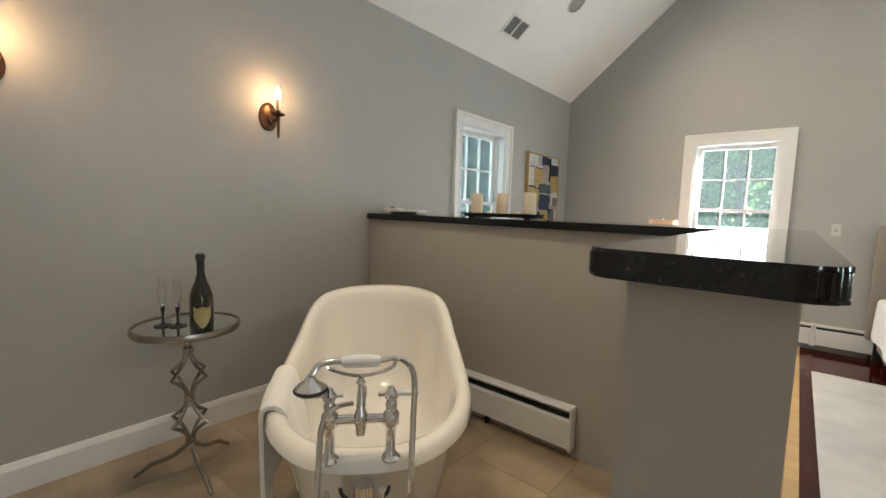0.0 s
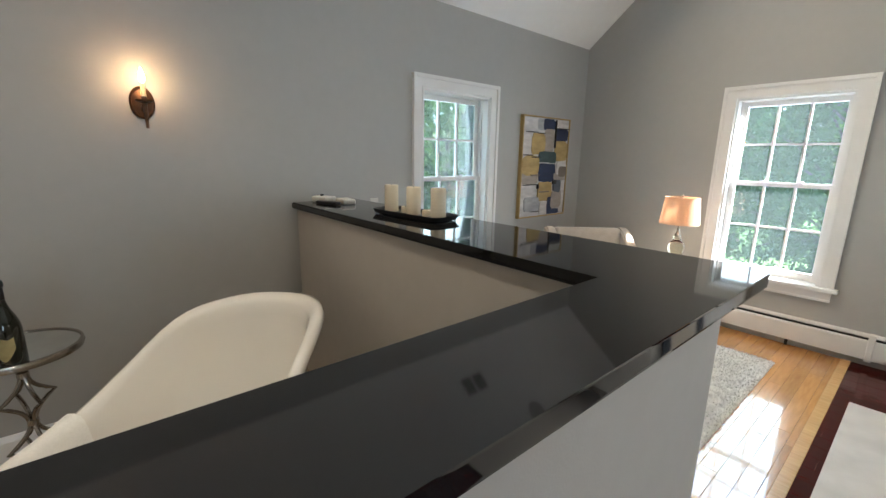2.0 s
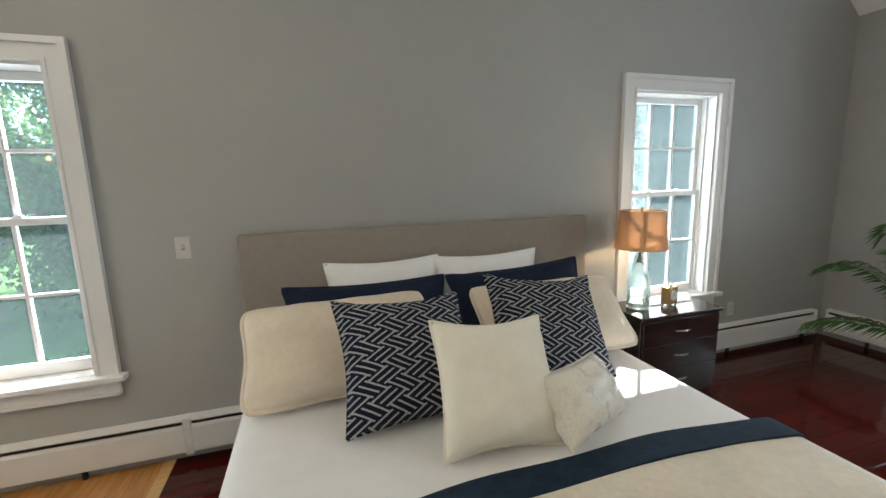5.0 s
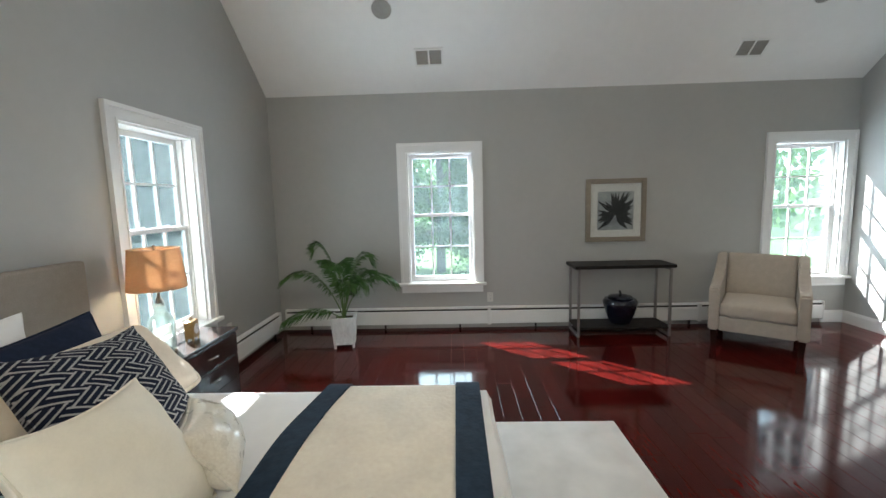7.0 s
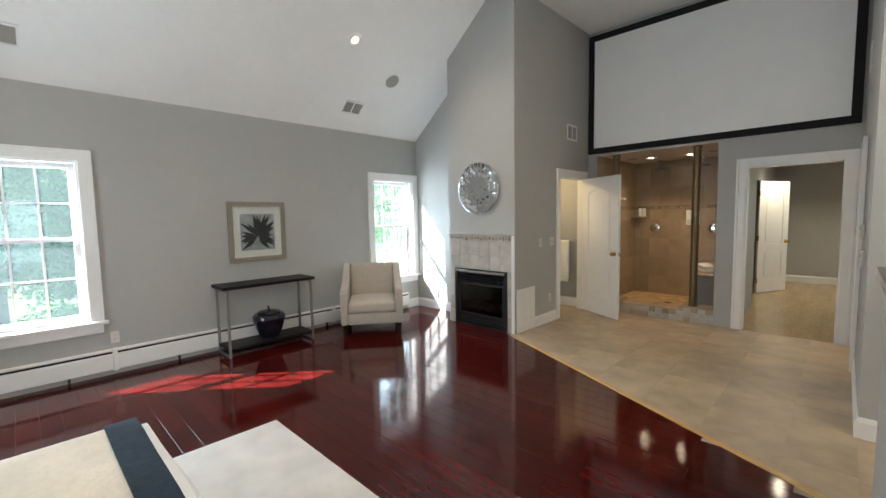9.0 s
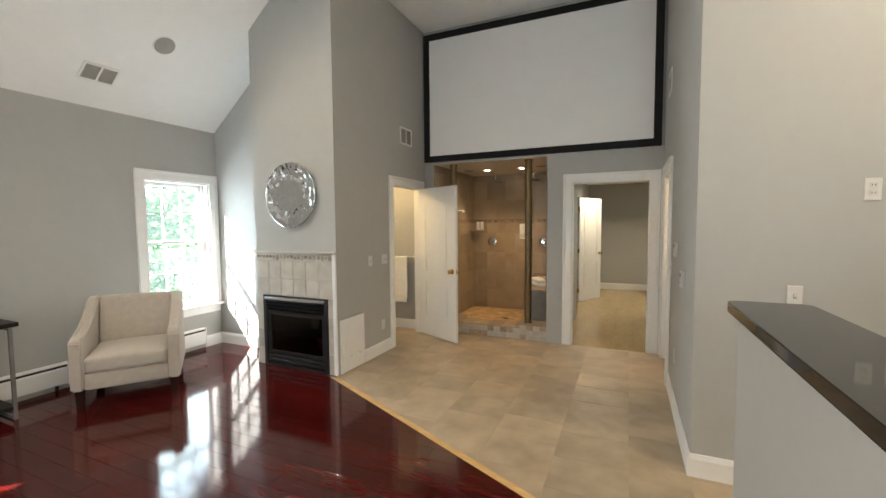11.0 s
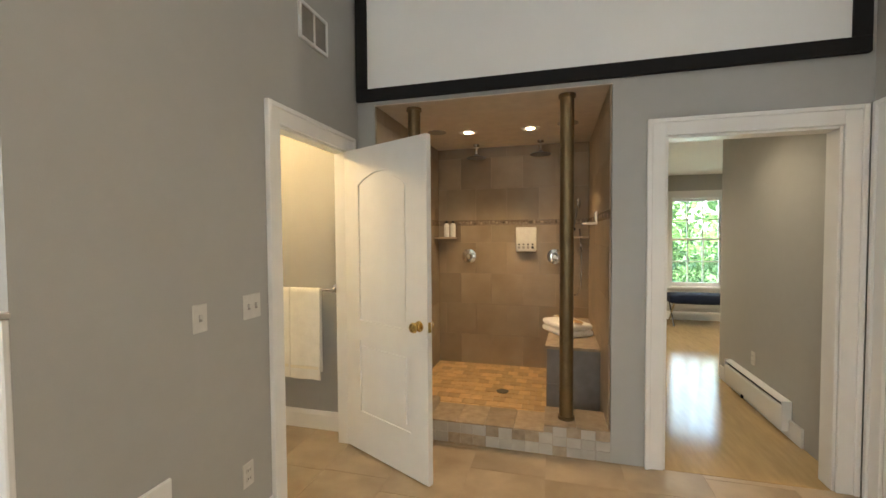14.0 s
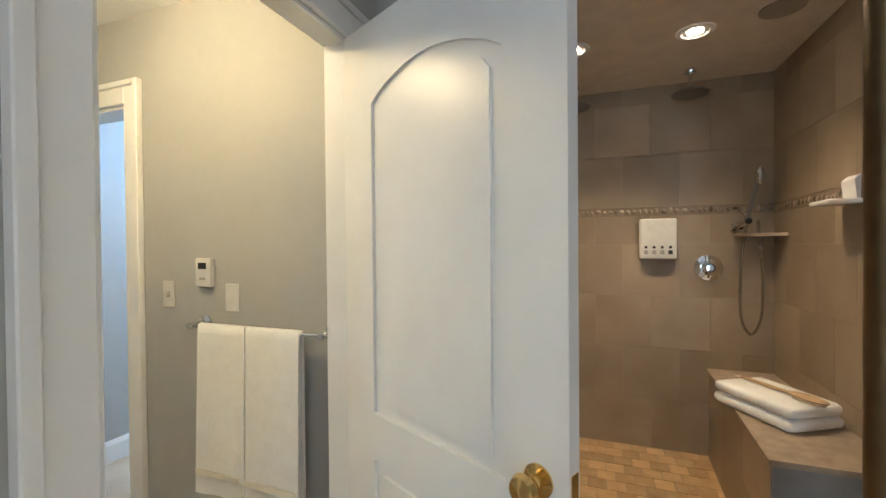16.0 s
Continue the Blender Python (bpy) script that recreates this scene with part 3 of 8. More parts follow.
bm = prism(bmesh.new(), rounded([(0.188, 0.91), (0.463, 0.91), (0.463, 2.815), (XW + 0.002, 2.815), (XW + 0.002, 2.335), (0.188, 2.335)],
                                [0.025, 0.03, 0.05, 0, 0, 0]), HZ + 0.001, HZ + 0.042)
bmesh.ops.bevel(bm, geom=[e for e in bm.edges if abs(e.verts[0].co.z - e.verts[1].co.z) < 1e-5], offset=0.006, segments=2, affect="EDGES")
tagged(part("countertop", bm, M_GRANITE, smooth=35), "polished black granite counter on the half wall", "countertop", kind="structure")
CZ = HZ + 0.042
bm = prism(bmesh.new(), [(0.237, 0), (0.225, 0), (0.225, 0.11), (0.231, 0.14), (0.237, 0.14)], HY0 + 0.01, 2.35, "y")
tagged(part("baseboard", bm, M_TRIM), "white moulded baseboard on the half wall", "baseboard", kind="structure")


# ---- baseboard heaters: x runs along the wall, y out of it towards the room is negative ----
def heater(m, length, label="white baseboard heater with a dark slot", h=0.21, z0=0.05, joints=()):
    top = thing("baseboard_heater", m, label, "heater", "baseboard heaters")
    p = [(0, z0), (-0.012, z0), (-0.012, z0 - 0.0), (-0.058, z0 + 0.012), (-0.058, z0 + 0.155), (-0.052, z0 + 0.168), (-0.040, z0 + 0.168), (-0.040, z0 + 0.03), (0, z0 + 0.03)]
    part("front_panel", prism(bmesh.new(), p[1:2] + p[3:8] + [(-0.012, z0 + 0.03)], 0.012, length - 0.012, "x"), M_TRIM, top)
    part("back_plate", B(0.012, length - 0.012, -0.012, 0, z0, z0 + h), M_TRIM, top)
    part("hood", prism(bmesh.new(), [(-0.012, z0 + h), (-0.012, z0 + h - 0.012), (-0.052, z0 + h - 0.020), (-0.056, z0 + h - 0.012), (-0.024, z0 + h)], 0.012, length - 0.012, "x"), M_TRIM, top)
    # solid dark box that gives the open slot its shade
    part("slot", B(0.013, length - 0.013, -0.036, -0.014, z0 + 0.05, z0 + 0.185), M_HEATSLOT, top)
    for x in (0.0, length - 0.014, *[j - 0.02 for j in joints]):
        w = 0.014 if x in (0.0, length - 0.014) else 0.04
        part("end_cap", B(x, x + w, -0.062, 0, z0 - 0.004, z0 + h + 0.004, 0.004, 1), M_TRIM, top)
    for x in [0.3 + 0.9 * k for k in range(int(length / 0.9) + 1) if 0.3 + 0.9 * k < length]:
        part("foot", B(x - 0.01, x + 0.01, -0.03, -0.012, 0, z0 + 0.002), M_SHADOWGAP, top)
    return top


heater(pose(XW + 0.07, YN, 0), 5.09 - XW - 0.14 + 0.6, joints=(2.6, 4.9))
heater(pose(XW, HY1 + 0.05, 0, 0, 0, 90), YN - 0.07 - HY1 - 0.05, joints=(1.6,))
heater(pose(XE, YN - 0.07, 0, 0, 0, -90), 6.31, joints=(2.45, 4.9))
heater(pose(-1.22, 2.37, 0), 0.84, h=0.23, label="short white baseboard heater beside the bath")


# ---- bath corner ----
def tub():
    m = pose(-0.965, 1.515, 0, 0, 0, 137)
    top = thing("bathtub", m, "white freestanding slipper bath with a rolled rim", "bathtub")
    L, W, n = 0.76, 0.374, 56

    def rim(c):
        t = min(1.0, max(0.0, (c + 0.32) / 1.02))
        return 0.575 + 0.198 * t * t * (3 - 2 * t)
    rings = [(0.70, 0.0, 0), (0.72, 0.02, 0), (0.72, 0.08, 0), (0.70, 0.10, 0), (0.76, 0.25, 0), (0.86, 0.62, 0), (0.91, 0.84, 0), (0.935, 1.0, -0.055), (0.985, 1.0, -0.060), (1.035, 1.0, -0.045),
             (1.06, 1.0, -0.012), (1.04, 1.0, 0.014), (0.985, 1.0, 0.024), (0.93, 1.0, 0.014), (0.895, 1.0, -0.014), (0.875, 1.0, -0.07), (0.84, 0.70, 0), (0.77, 0.45, 0), (0.66, 0.30, 0), (0.45, 0.26, 0), (0.12, 0.25, 0)]
    bm = bmesh.new()
    vs = []
    for s, f, dz in rings:
        ring = []
        for i in range(n):
            a = 2 * math.pi * i / n
            c, d = math.cos(a), math.sin(a)
            e = 2 / 2.5
            cx, cy = math.copysign(abs(c) ** e, c), math.copysign(abs(d) ** e, d)
            lean = 0.05 * max(0.0, cx) * f
            wide = 1.0 - 0.05 * max(0, -cx) - 0.055 * math.exp(-((cx - 0.2) / 0.32) ** 2)
            short = 1.0 - 0.106 * min(1.0, max(0.0, -cx * 1.2))          # the tap end is blunter, with a flatter rim
            dz_ = dz * (0.55 if cx < -0.5 and dz < -0.03 and s > 0.93 else 1.0)
            ring.append(bm.verts.new((L * s * cx * short + lean - 0.03, W * s * cy * wide, rim(cx) * f + dz_)))
        vs.append(ring)
    for lo, hi in zip(vs, vs[1:]):
        for i in range(n):
            j = (i + 1) % n
            bm.faces.new((lo[i], lo[j], hi[j], hi[i]))
    bm.faces.new(vs[0])
    bm.faces.new(vs[-1])
    part("basin", bm, M_PORCELAIN, top, smooth=60)
    part("drain_pipe", LA([(0.028, 0), (0.028, 0.50)], 16, Matrix.Translation((-0.695, 0.0, 0))), M_CHROME, top, "chrome waste pipe", smooth=True)
    part("overflow_ring", TU([(-0.672, 0.07 * math.cos(a), 0.47 + 0.05 * math.sin(a)) for a in [math.pi * k / 8 for k in range(8, 17)]], 0.006), M_BLACK, top, smooth=True)
    return top


tub()


def bath_tap():
    # x across the bath, y towards the bath's head end
    top = thing("bath_tap", pose(-0.452, 1.022, 0.585, 0, 0, 48.5) @ Matrix.Diagonal((0.94, 0.92, 0.79, 1)), "chrome bath tap with a hand shower in a cradle", "tap")
    for s in (-1, 1):
        x = s * 0.088
        part("column", LA([(0.034, 0), (0.034, 0.006), (0.022, 0.014), (0.016, 0.03), (0.014, 0.09), (0.016, 0.115), (0.024, 0.125), (0.024, 0.165), (0.016, 0.175), (0.018, 0.20), (0.012, 0.215)], 18, Matrix.Translation((x, 0, 0))), M_CHROME, top, smooth=True)
        part("handle_hub", LA([(0.010, 0.213), (0.020, 0.22), (0.021, 0.235), (0.012, 0.245), (0.008, 0.258), (0.002, 0.262)], 16, Matrix.Translation((x, 0, 0))), M_CHROME, top, smooth=True)
        part("lever", TU([(x + s * 0.015, 0, 0.232), (x + s * 0.03, 0, 0.236), (x + s * 0.075, 0, 0.232), (x + s * 0.08, 0, 0.232)], 0.012, 10, [0.006, 0.0105, 0.009, 0.004]), M_CERAMIC, top, "white porcelain lever", smooth=True)
        for dx, dy in ((0.0, 0.038), (0.0, -0.038), (-s * 0.038, 0.0)):
            part("spoke", TU([(x, 0, 0.231), (x + dx, dy, 0.231)], 0.005, 8, [0.006, 0.007]), M_CHROME, top, smooth=True)
    part("bridge", TU([(-0.088, 0, 0.145), (0.088, 0, 0.145)], 0.016, 12), M_CHROME, top, smooth=True)
    part("body", LA([(0.008, 0.085), (0.014, 0.09), (0.018, 0.125), (0.024, 0.145), (0.018, 0.17), (0.010, 0.19), (0.009, 0.27), (0.014, 0.275), (0.007, 0.295)], 14), M_CHROME, top, smooth=True)
    part("spout", TU(curve([(0, 0.0, 0.19), (0.0, 0.05, 0.215), (0.0, 0.11, 0.20), (0.0, 0.135, 0.16)], 8), 0.014, 10), M_CHROME, top, smooth=True)
    part("cradle", TU(curve([(-0.10, 0, 0.36), (-0.085, 0, 0.325), (0, 0, 0.30), (0.085, 0, 0.325), (0.10, 0, 0.36)], 8), 0.006, 8), M_CHROME, top, smooth=True)
    part("handle", TU([(-0.055, 0, 0.352), (-0.046, 0, 0.352), (0, 0, 0.354), (0.046, 0, 0.352), (0.055, 0, 0.352)], 0.02, 14, [0.014, 0.020, 0.023, 0.020, 0.014]), M_CERAMIC, top, "white porcelain handle", smooth=True)
    part("shower_neck", TU(curve([(-0.054, 0, 0.352), (-0.08, 0, 0.353), (-0.115, -0.008, 0.345), (-0.135, -0.02, 0.315)], 8), 0.0105, 10), M_CHROME, top, smooth=True)
    part("shower_head", LA([(0.002, 0.002), (0.040, 0), (0.042, 0.008), (0.036, 0.020), (0.018, 0.034), (0.012, 0.05)], 20, pose(-0.137, -0.022, 0.265, 0, 0, 0)), M_CHROME, top, smooth=True)
    part("rubber_ring", TU([(-0.137 + 0.042 * math.cos(a), -0.022 + 0.042 * math.sin(a), 0.267) for a in [2 * math.pi * k / 24 for k in range(25)]], 0.006, 6), M_BLACK, top, "black rubber ring", smooth=True)
    part("hose", TU(curve([(0.054, 0, 0.352), (0.11, -0.005, 0.36), (0.15, -0.02, 0.31), (0.15, -0.045, 0.16), (0.145, -0.085, -0.06), (0.15, -0.11, -0.45)], 10), 0.009, 8), M_CHROME, top, smooth=True)
    part("hose", TU(curve([(-0.02, -0.01, 0.21), (-0.07, -0.02, 0.20), (-0.105, -0.03, 0.14), (-0.11, -0.06, 0.0), (-0.11, -0.09, -0.12), (-0.10, -0.11, -0.45)], 10), 0.009, 8), M_CHROME, top, smooth=True)
    for x in (-0.085, 0.065):
        part("supply_pipe", TU([(x, -0.085, -0.05), (x, -0.085, -0.58)], 0.008, 8), M_CHROME, top, smooth=True)
    return top


bath_tap()


def cloth(bm, grid, thick):
    """A sheet through a grid of points, thickened."""
    rows_, cols = len(grid), len(grid[0])
    vs = [[bm.verts.new(p) for p in row] for row in grid]
    for i in range(rows_ - 1):
        for j in range(cols - 1):
            bm.faces.new((vs[i][j], vs[i][j + 1], vs[i + 1][j + 1], vs[i + 1][j]))
    bmesh.ops.recalc_face_normals(bm, faces=bm.faces)
    bmesh.ops.solidify(bm, geom=list(bm.faces), thickness=thick)
    return bm


def bath_towel():
    top = thing("bath_towel", pose(-0.965, 1.515, 0, 0, 0, 137), "white towel draped over the bath rim", "towel")
    grid = []
    for k in range(25):
        t = k / 24
        row = []
        for j in range(15):
            u = j / 14
            x = -0.46 + 0.32 * u
            c = max(-1.0, min(1.0, (x + 0.03) / 0.76))
            edge = 0.374 * (1 - 0.05 * max(0, -c) - 0.055 * math.exp(-((c - 0.2) / 0.32) ** 2)) * (1 - abs(c) ** 2.5) ** 0.4       # rim line at this place
            t_ = min(1.0, max(0.0, (c + 0.32) / 1.02))
            zr = 0.575 + 0.198 * t_ * t_ * (3 - 2 * t_) + 0.030
            wob = 0.010 * math.sin(u * 10 + t * 2)
            if t < 0.36:
                q = t / 0.36
                y, z = edge - 0.052 - 0.05 * (1 - q) + wob * 0.4, zr - 0.02 - 0.26 * (1 - q)
            elif t < 0.58:
                a = math.pi * (1 - (t - 0.36) / 0.22)
                y, z = edge - 0.008 + 0.044 * math.cos(a), zr - 0.02 + 0.036 * math.sin(a)
            else:
                q = (t - 0.58) / 0.42
                y, z = edge + 0.036 - 0.015 * q + wob * q, zr - 0.02 - (0.37 - 0.05 * u) * q
            row.append(Vector((x, y, z)))
        grid.append(row)
    part("towel", cloth(bmesh.new(), grid, 0.014), M_TOWEL, top, smooth=60)


bath_towel()


def drink_table():
    top = thing("drink_table", pose(-1.665, 0.985, 0), "round mirrored drink table with a twisted nickel stem", "table")
    part("tabletop", LA([(0.205, 0.712), (0.205, 0.722), (0.001, 0.722)], 48), M_MIRROR, top, "mirrored glass top", smooth=30)
    part("rim", LA([(0.205, 0.695), (0.216, 0.698), (0.22, 0.712), (0.216, 0.727), (0.206, 0.728), (0.206, 0.70)], 48, cap=False), M_NICKEL, top, smooth=50)
    part("collar", LA([(0.04, 0.69), (0.04, 0.70), (0.2, 0.706), (0.2, 0.712)], 24), M_NICKEL, top, smooth=40)
    for k in range(4):
        a = math.pi / 2 * k + 0.5
        for z0, z1 in ((0.165, 0.375), (0.375, 0.60)):
            zm = (z0 + z1) / 2
            pts = []
            for i in range(13):
                t = i / 12
                s = 1 - abs(2 * t - 1)
                r = 0.012 + 0.085 * s ** 2.2
                pts.append((r * math.cos(a), r * math.sin(a), z0 + (z1 - z0) * t))
            part("stem_bar", TU(pts, 0.0085, 8), M_NICKEL, top, smooth=True)
    part("column", LA([(0.014, 0.59), (0.012, 0.64), (0.02, 0.685), (0.05, 0.695)], 14), M_NICKEL, top, smooth=True)
    for z in (0.165, 0.375, 0.60):
        part("knot", LA([(0.012, z - 0.02), (0.021, z - 0.012), (0.021, z + 0.012), (0.012, z + 0.02)], 12), M_NICKEL, top, smooth=True)
    for a in (-126, 119, 0):
        c, s = math.cos(radians(a)), math.sin(radians(a))
        part("foot", TU(curve([(0, 0, 0.165), (0.05 * c, 0.05 * s, 0.115), (0.10 * c, 0.10 * s, 0.085), (0.17 * c, 0.17 * s, 0.062), (0.215 * c, 0.215 * s, 0.03), (0.238 * c, 0.238 * s, 0.012)], 8), 0.011, 8), M_NICKEL, top, smooth=True)
    return top


drink_table()
TT = 0.7225
bt = thing("champagne_bottle", pose(-1.50, 0.99, TT, 0, 0, 74), "dark champagne bottle with an ochre shield label", "bottle")
part("glass", LA([(0.043, 0), (0.046, 0.006), (0.046, 0.14), (0.043, 0.165), (0.034, 0.195), (0.022, 0.225), (0.0155, 0.255), (0.0145, 0.27)], 28), M_BOTTLE, bt, smooth=True)
part("foil", LA([(0.0152, 0.262), (0.0152, 0.31), (0.019, 0.313), (0.019, 0.328), (0.016, 0.338), (0.004, 0.34)], 20), M_FOIL, bt, smooth=True)
bm = bmesh.new()
rows_ = []
for i in range(13):
    a = -1 + i / 6
    hi_ = 0.1145 + 0.0035 * math.cos(2 * math.pi * a)
    lo_ = 0.025 + 0.048 * abs(a) ** 1.6
    rows_.append([bm.verts.new((0.0472 * math.sin(a * 0.75), -0.0472 * math.cos(a * 0.75), z)) for z in (lo_, hi_)])
for p_, q_ in zip(rows_, rows_[1:]):
    bm.faces.new((p_[0], q_[0], q_[1], p_[1]))
part("label", bm, M_LABEL, bt)


def flute(x, y):
    top = thing("champagne_flute", pose(x, y, TT), "tall clear champagne flute on a black stem", "glass", "champagne flutes")
    part("base", LA([(0.036, 0), (0.036, 0.003), (0.012, 0.008), (0.005, 0.02)], 20), M_FOIL, top, "black foot", smooth=True)
    part("stem", LA([(0.005, 0.012), (0.006, 0.06), (0.010, 0.085), (0.011, 0.09)], 12), M_FOIL, top, "black stem", smooth=True)
    part("collar", LA([(0.0115, 0.088), (0.0125, 0.094), (0.0105, 0.1)], 14), M_CHROME, top, smooth=True)
    part("bowl", LA([(0.006, 0.098), (0.015, 0.12), (0.0165, 0.16), (0.012, 0.215), (0.011, 0.215), (0.0155, 0.16), (0.014, 0.122), (0.003, 0.103)], 20), M_CLEAR, top, smooth=True)


flute(-1.70, 0.90)
flute(-1.655, 0.945)


def sconce(y):
    top = thing("wall_sconce", pose(XW, y, 1.80), "bronze candle sconce with a lit flame bulb", "sconce", "candle sconces")
    pl = Matrix.Translation((0.002, 0, 0)) @ Matrix.Diagonal((1, 0.056, 0.083, 1)) @ pose(0, 0, 0, 0, 90, 0)
    part("backplate", LA([(1.0, 0), (1.0, 0.008), (0.86, 0.014), (0.8, 0.012), (0.5, 0.02), (0.05, 0.024)], 32, pl), M_BRONZEPLATE, top, smooth=True)
    part("arm", TU(curve([(0.02, 0, -0.02), (0.06, 0, -0.045), (0.10, 0, -0.03), (0.125, 0, 0.0)], 8), 0.007, 8), M_BRONZEPLATE, top, smooth=True)
    part("finial", TU([(0.125, 0, -0.01), (0.125, 0, -0.08), (0.125, 0, -0.135)], 0.007, 8, [0.011, 0.009, 0.006]), M_BRONZEPLATE, top, smooth=True)
    part("drip_cup", LA([(0.008, -0.012), (0.037, -0.004), (0.039, 0.003), (0.012, 0.004), (0.012, 0.02)], 18, Matrix.Translation((0.125, 0, 0))), M_BRONZEPLATE, top, smooth=True)
    part("candle", LA([(0.011, 0.004), (0.011, 0.085), (0.006, 0.088)], 14, Matrix.Translation((0.125, 0, 0))), M_WAX, top, "ivory candle sleeve", smooth=True)
    part("bulb", LA([(0.005, 0.086), (0.012, 0.10), (0.013, 0.115), (0.008, 0.14), (0.001, 0.158)], 14, Matrix.Translation((0.125, 0, 0))), M_FLAME, top, "glowing flame bulb", smooth=True)
    lamp("sconce_light", "POINT", (XW + 0.125, y, 1.80 + 0.118), SCONCE, (1.0, 0.37, 0.09), 0.03)


sconce(1.575)
sconce(0.43)

# on the counter
tr = thing("candle_tray", pose(-1.04, 2.605, CZ, 0, 0, 4), "long black tray holding candles on the counter", "tray")
bm = prism(bmesh.new(), rounded([(-0.255, -0.085), (0.255, -0.085), (0.255, 0.085), (-0.255, 0.085)], [0.05] * 4), 0.006, 0.012)
part("plate", bm, M_BLACK, tr)
bm = bmesh.new()
o = rounded([(-0.255, -0.085), (0.255, -0.085), (0.255, 0.085), (-0.255, 0.085)], [0.05] * 4)
i_, o2 = [(x * 0.965, y * 0.9) for x, y in o], [(x * 1.06, y * 1.15) for x, y in o]
va, vb, vc = [bm.verts.new((x, y, 0.012)) for x, y in i_], [bm.verts.new((x, y, 0.030)) for x, y in o2], [bm.verts.new((x * 1.0, y * 1.0, 0.006)) for x, y in o]
for k in range(len(o)):
    j = (k + 1) % len(o)
    bm.faces.new((va[k], va[j], vb[j], vb[k]))
    bm.faces.new((vb[k], vb[j], vc[j], vc[k]))
part("rim", bm, M_BLACK, tr, smooth=50)
for x in (-0.2, 0.2):
    part("foot", B(x - 0.02, x + 0.02, -0.05, 0.05, 0, 0.007), M_BLACK, tr)


def candle(x, y, r, h, label):
    top = thing("pillar_candle", pose(x, y, CZ + 0.0125), label, "candle", "pillar candles")
    part("wax", LA([(r, 0), (r, h - 0.004), (r * 0.93, h), (r * 0.8, h - 0.004), (0.004, h - 0.008)], 28), M_WAX, top, smooth=45)
    part("wick", TU([(0, 0, h - 0.009), (0.001, 0, h + 0.004)], 0.0012, 5), M_BLACK, top)


for dx, h in ((-0.19, 0.145), (0.0, 0.145), (0.19, 0.150)):
    candle(-1.04 + dx, 2.605 + dx * 0.07, 0.038, h, "tall ivory pillar candle on the black tray")
for dx in (-0.095, 0.095):
    candle(-1.04 + dx, 2.62, 0.024, 0.032, "small ivory votive candle on the black tray")
bx = thing("white_box", pose(-1.96, 2.52, CZ, 0, 0, 12), "small white plastic case on the counter", "box")
part("shell", B(-0.075, 0.075, -0.05, 0.05, 0, 0.042, 0.012, 3), M_PLASTIC, bx, smooth=40)
part("knob", LA([(0.012, 0.0415), (0.012, 0.052), (0.008, 0.055)], 12, Matrix.Translation((-0.02, 0.0, 0))), M_BLACK, bx, smooth=True)
bx = thing("white_box", pose(-1.80, 2.60, CZ, 0, 0, -8), "flat white plastic case on the counter", "box")
part("shell", B(-0.075, 0.075, -0.045, 0.045, 0, 0.034, 0.011, 3), M_PLASTIC, bx, smooth=40)
rc = thing("remote_control", pose(-1.83, 2.49, CZ, 0, 0, 14), "black remote control lying on the counter", "remote")
part("body", B(-0.1, 0.1, -0.024, 0.024, 0.001, 0.02, 0.007, 3), M_BLACK, rc, smooth=40)
for k in range(5):
    for s in (-0.01, 0.01):
        part("button", B(-0.07 + 0.03 * k, -0.058 + 0.03 * k, s - 0.005, s + 0.005, 0.02, 0.0225), M_STEELLEG, rc)


# ---- sitting corner ----
def soft_box(bm, x0, x1, y0, y1, z0, z1, r=0.03, crown=0.0, n=10):
    """A cushion: a box with rounded edges and crowned top."""
    cx, cy, cz = (x0 + x1) / 2, (y0 + y1) / 2, (z0 + z1) / 2
    hx, hy, hz = (x1 - x0) / 2, (y1 - y0) / 2, (z1 - z0) / 2
    vs = {}

    def vert(u, v, w):
        key = (round(u, 4), round(v, 4), round(w, 4))
        if key not in vs:
            p = Vector((u * hx, v * hy, w * hz))
            q = Vector((max(-hx + r, min(hx - r, p.x)), max(-hy + r, min(hy - r, p.y)), max(-hz + r, min(hz - r, p.z))))
            d = p - q
            if d.length > 1e-6:
                p = q + d.normalized() * r
            if w > 0:
                p.z += crown * max(0, 1 - u * u) * max(0, 1 - v * v) * w
            vs[key] = bm.verts.new(p + Vector((cx, cy, cz)))
        return vs[key]
    def spread(k):
        t = -1 + 2 * k / n
        return math.copysign(1 - (1 - abs(t)) ** 1.5, t)
    g = [spread(k) for k in range(n + 1)]
    for i in range(n):
        for j in range(n):
            a, b, c, d = g[i], g[i + 1], g[j], g[j + 1]
            for s in (-1, 1):
                bm.faces.new((vert(a, c, s), vert(b, c, s), vert(b, d, s), vert(a, d, s)))
                bm.faces.new((vert(a, s, c), vert(b, s, c), vert(b, s, d), vert(a, s, d)))
                bm.faces.new((vert(s, a, c), vert(s, b, c), vert(s, b, d), vert(s, a, d)))
    return bm


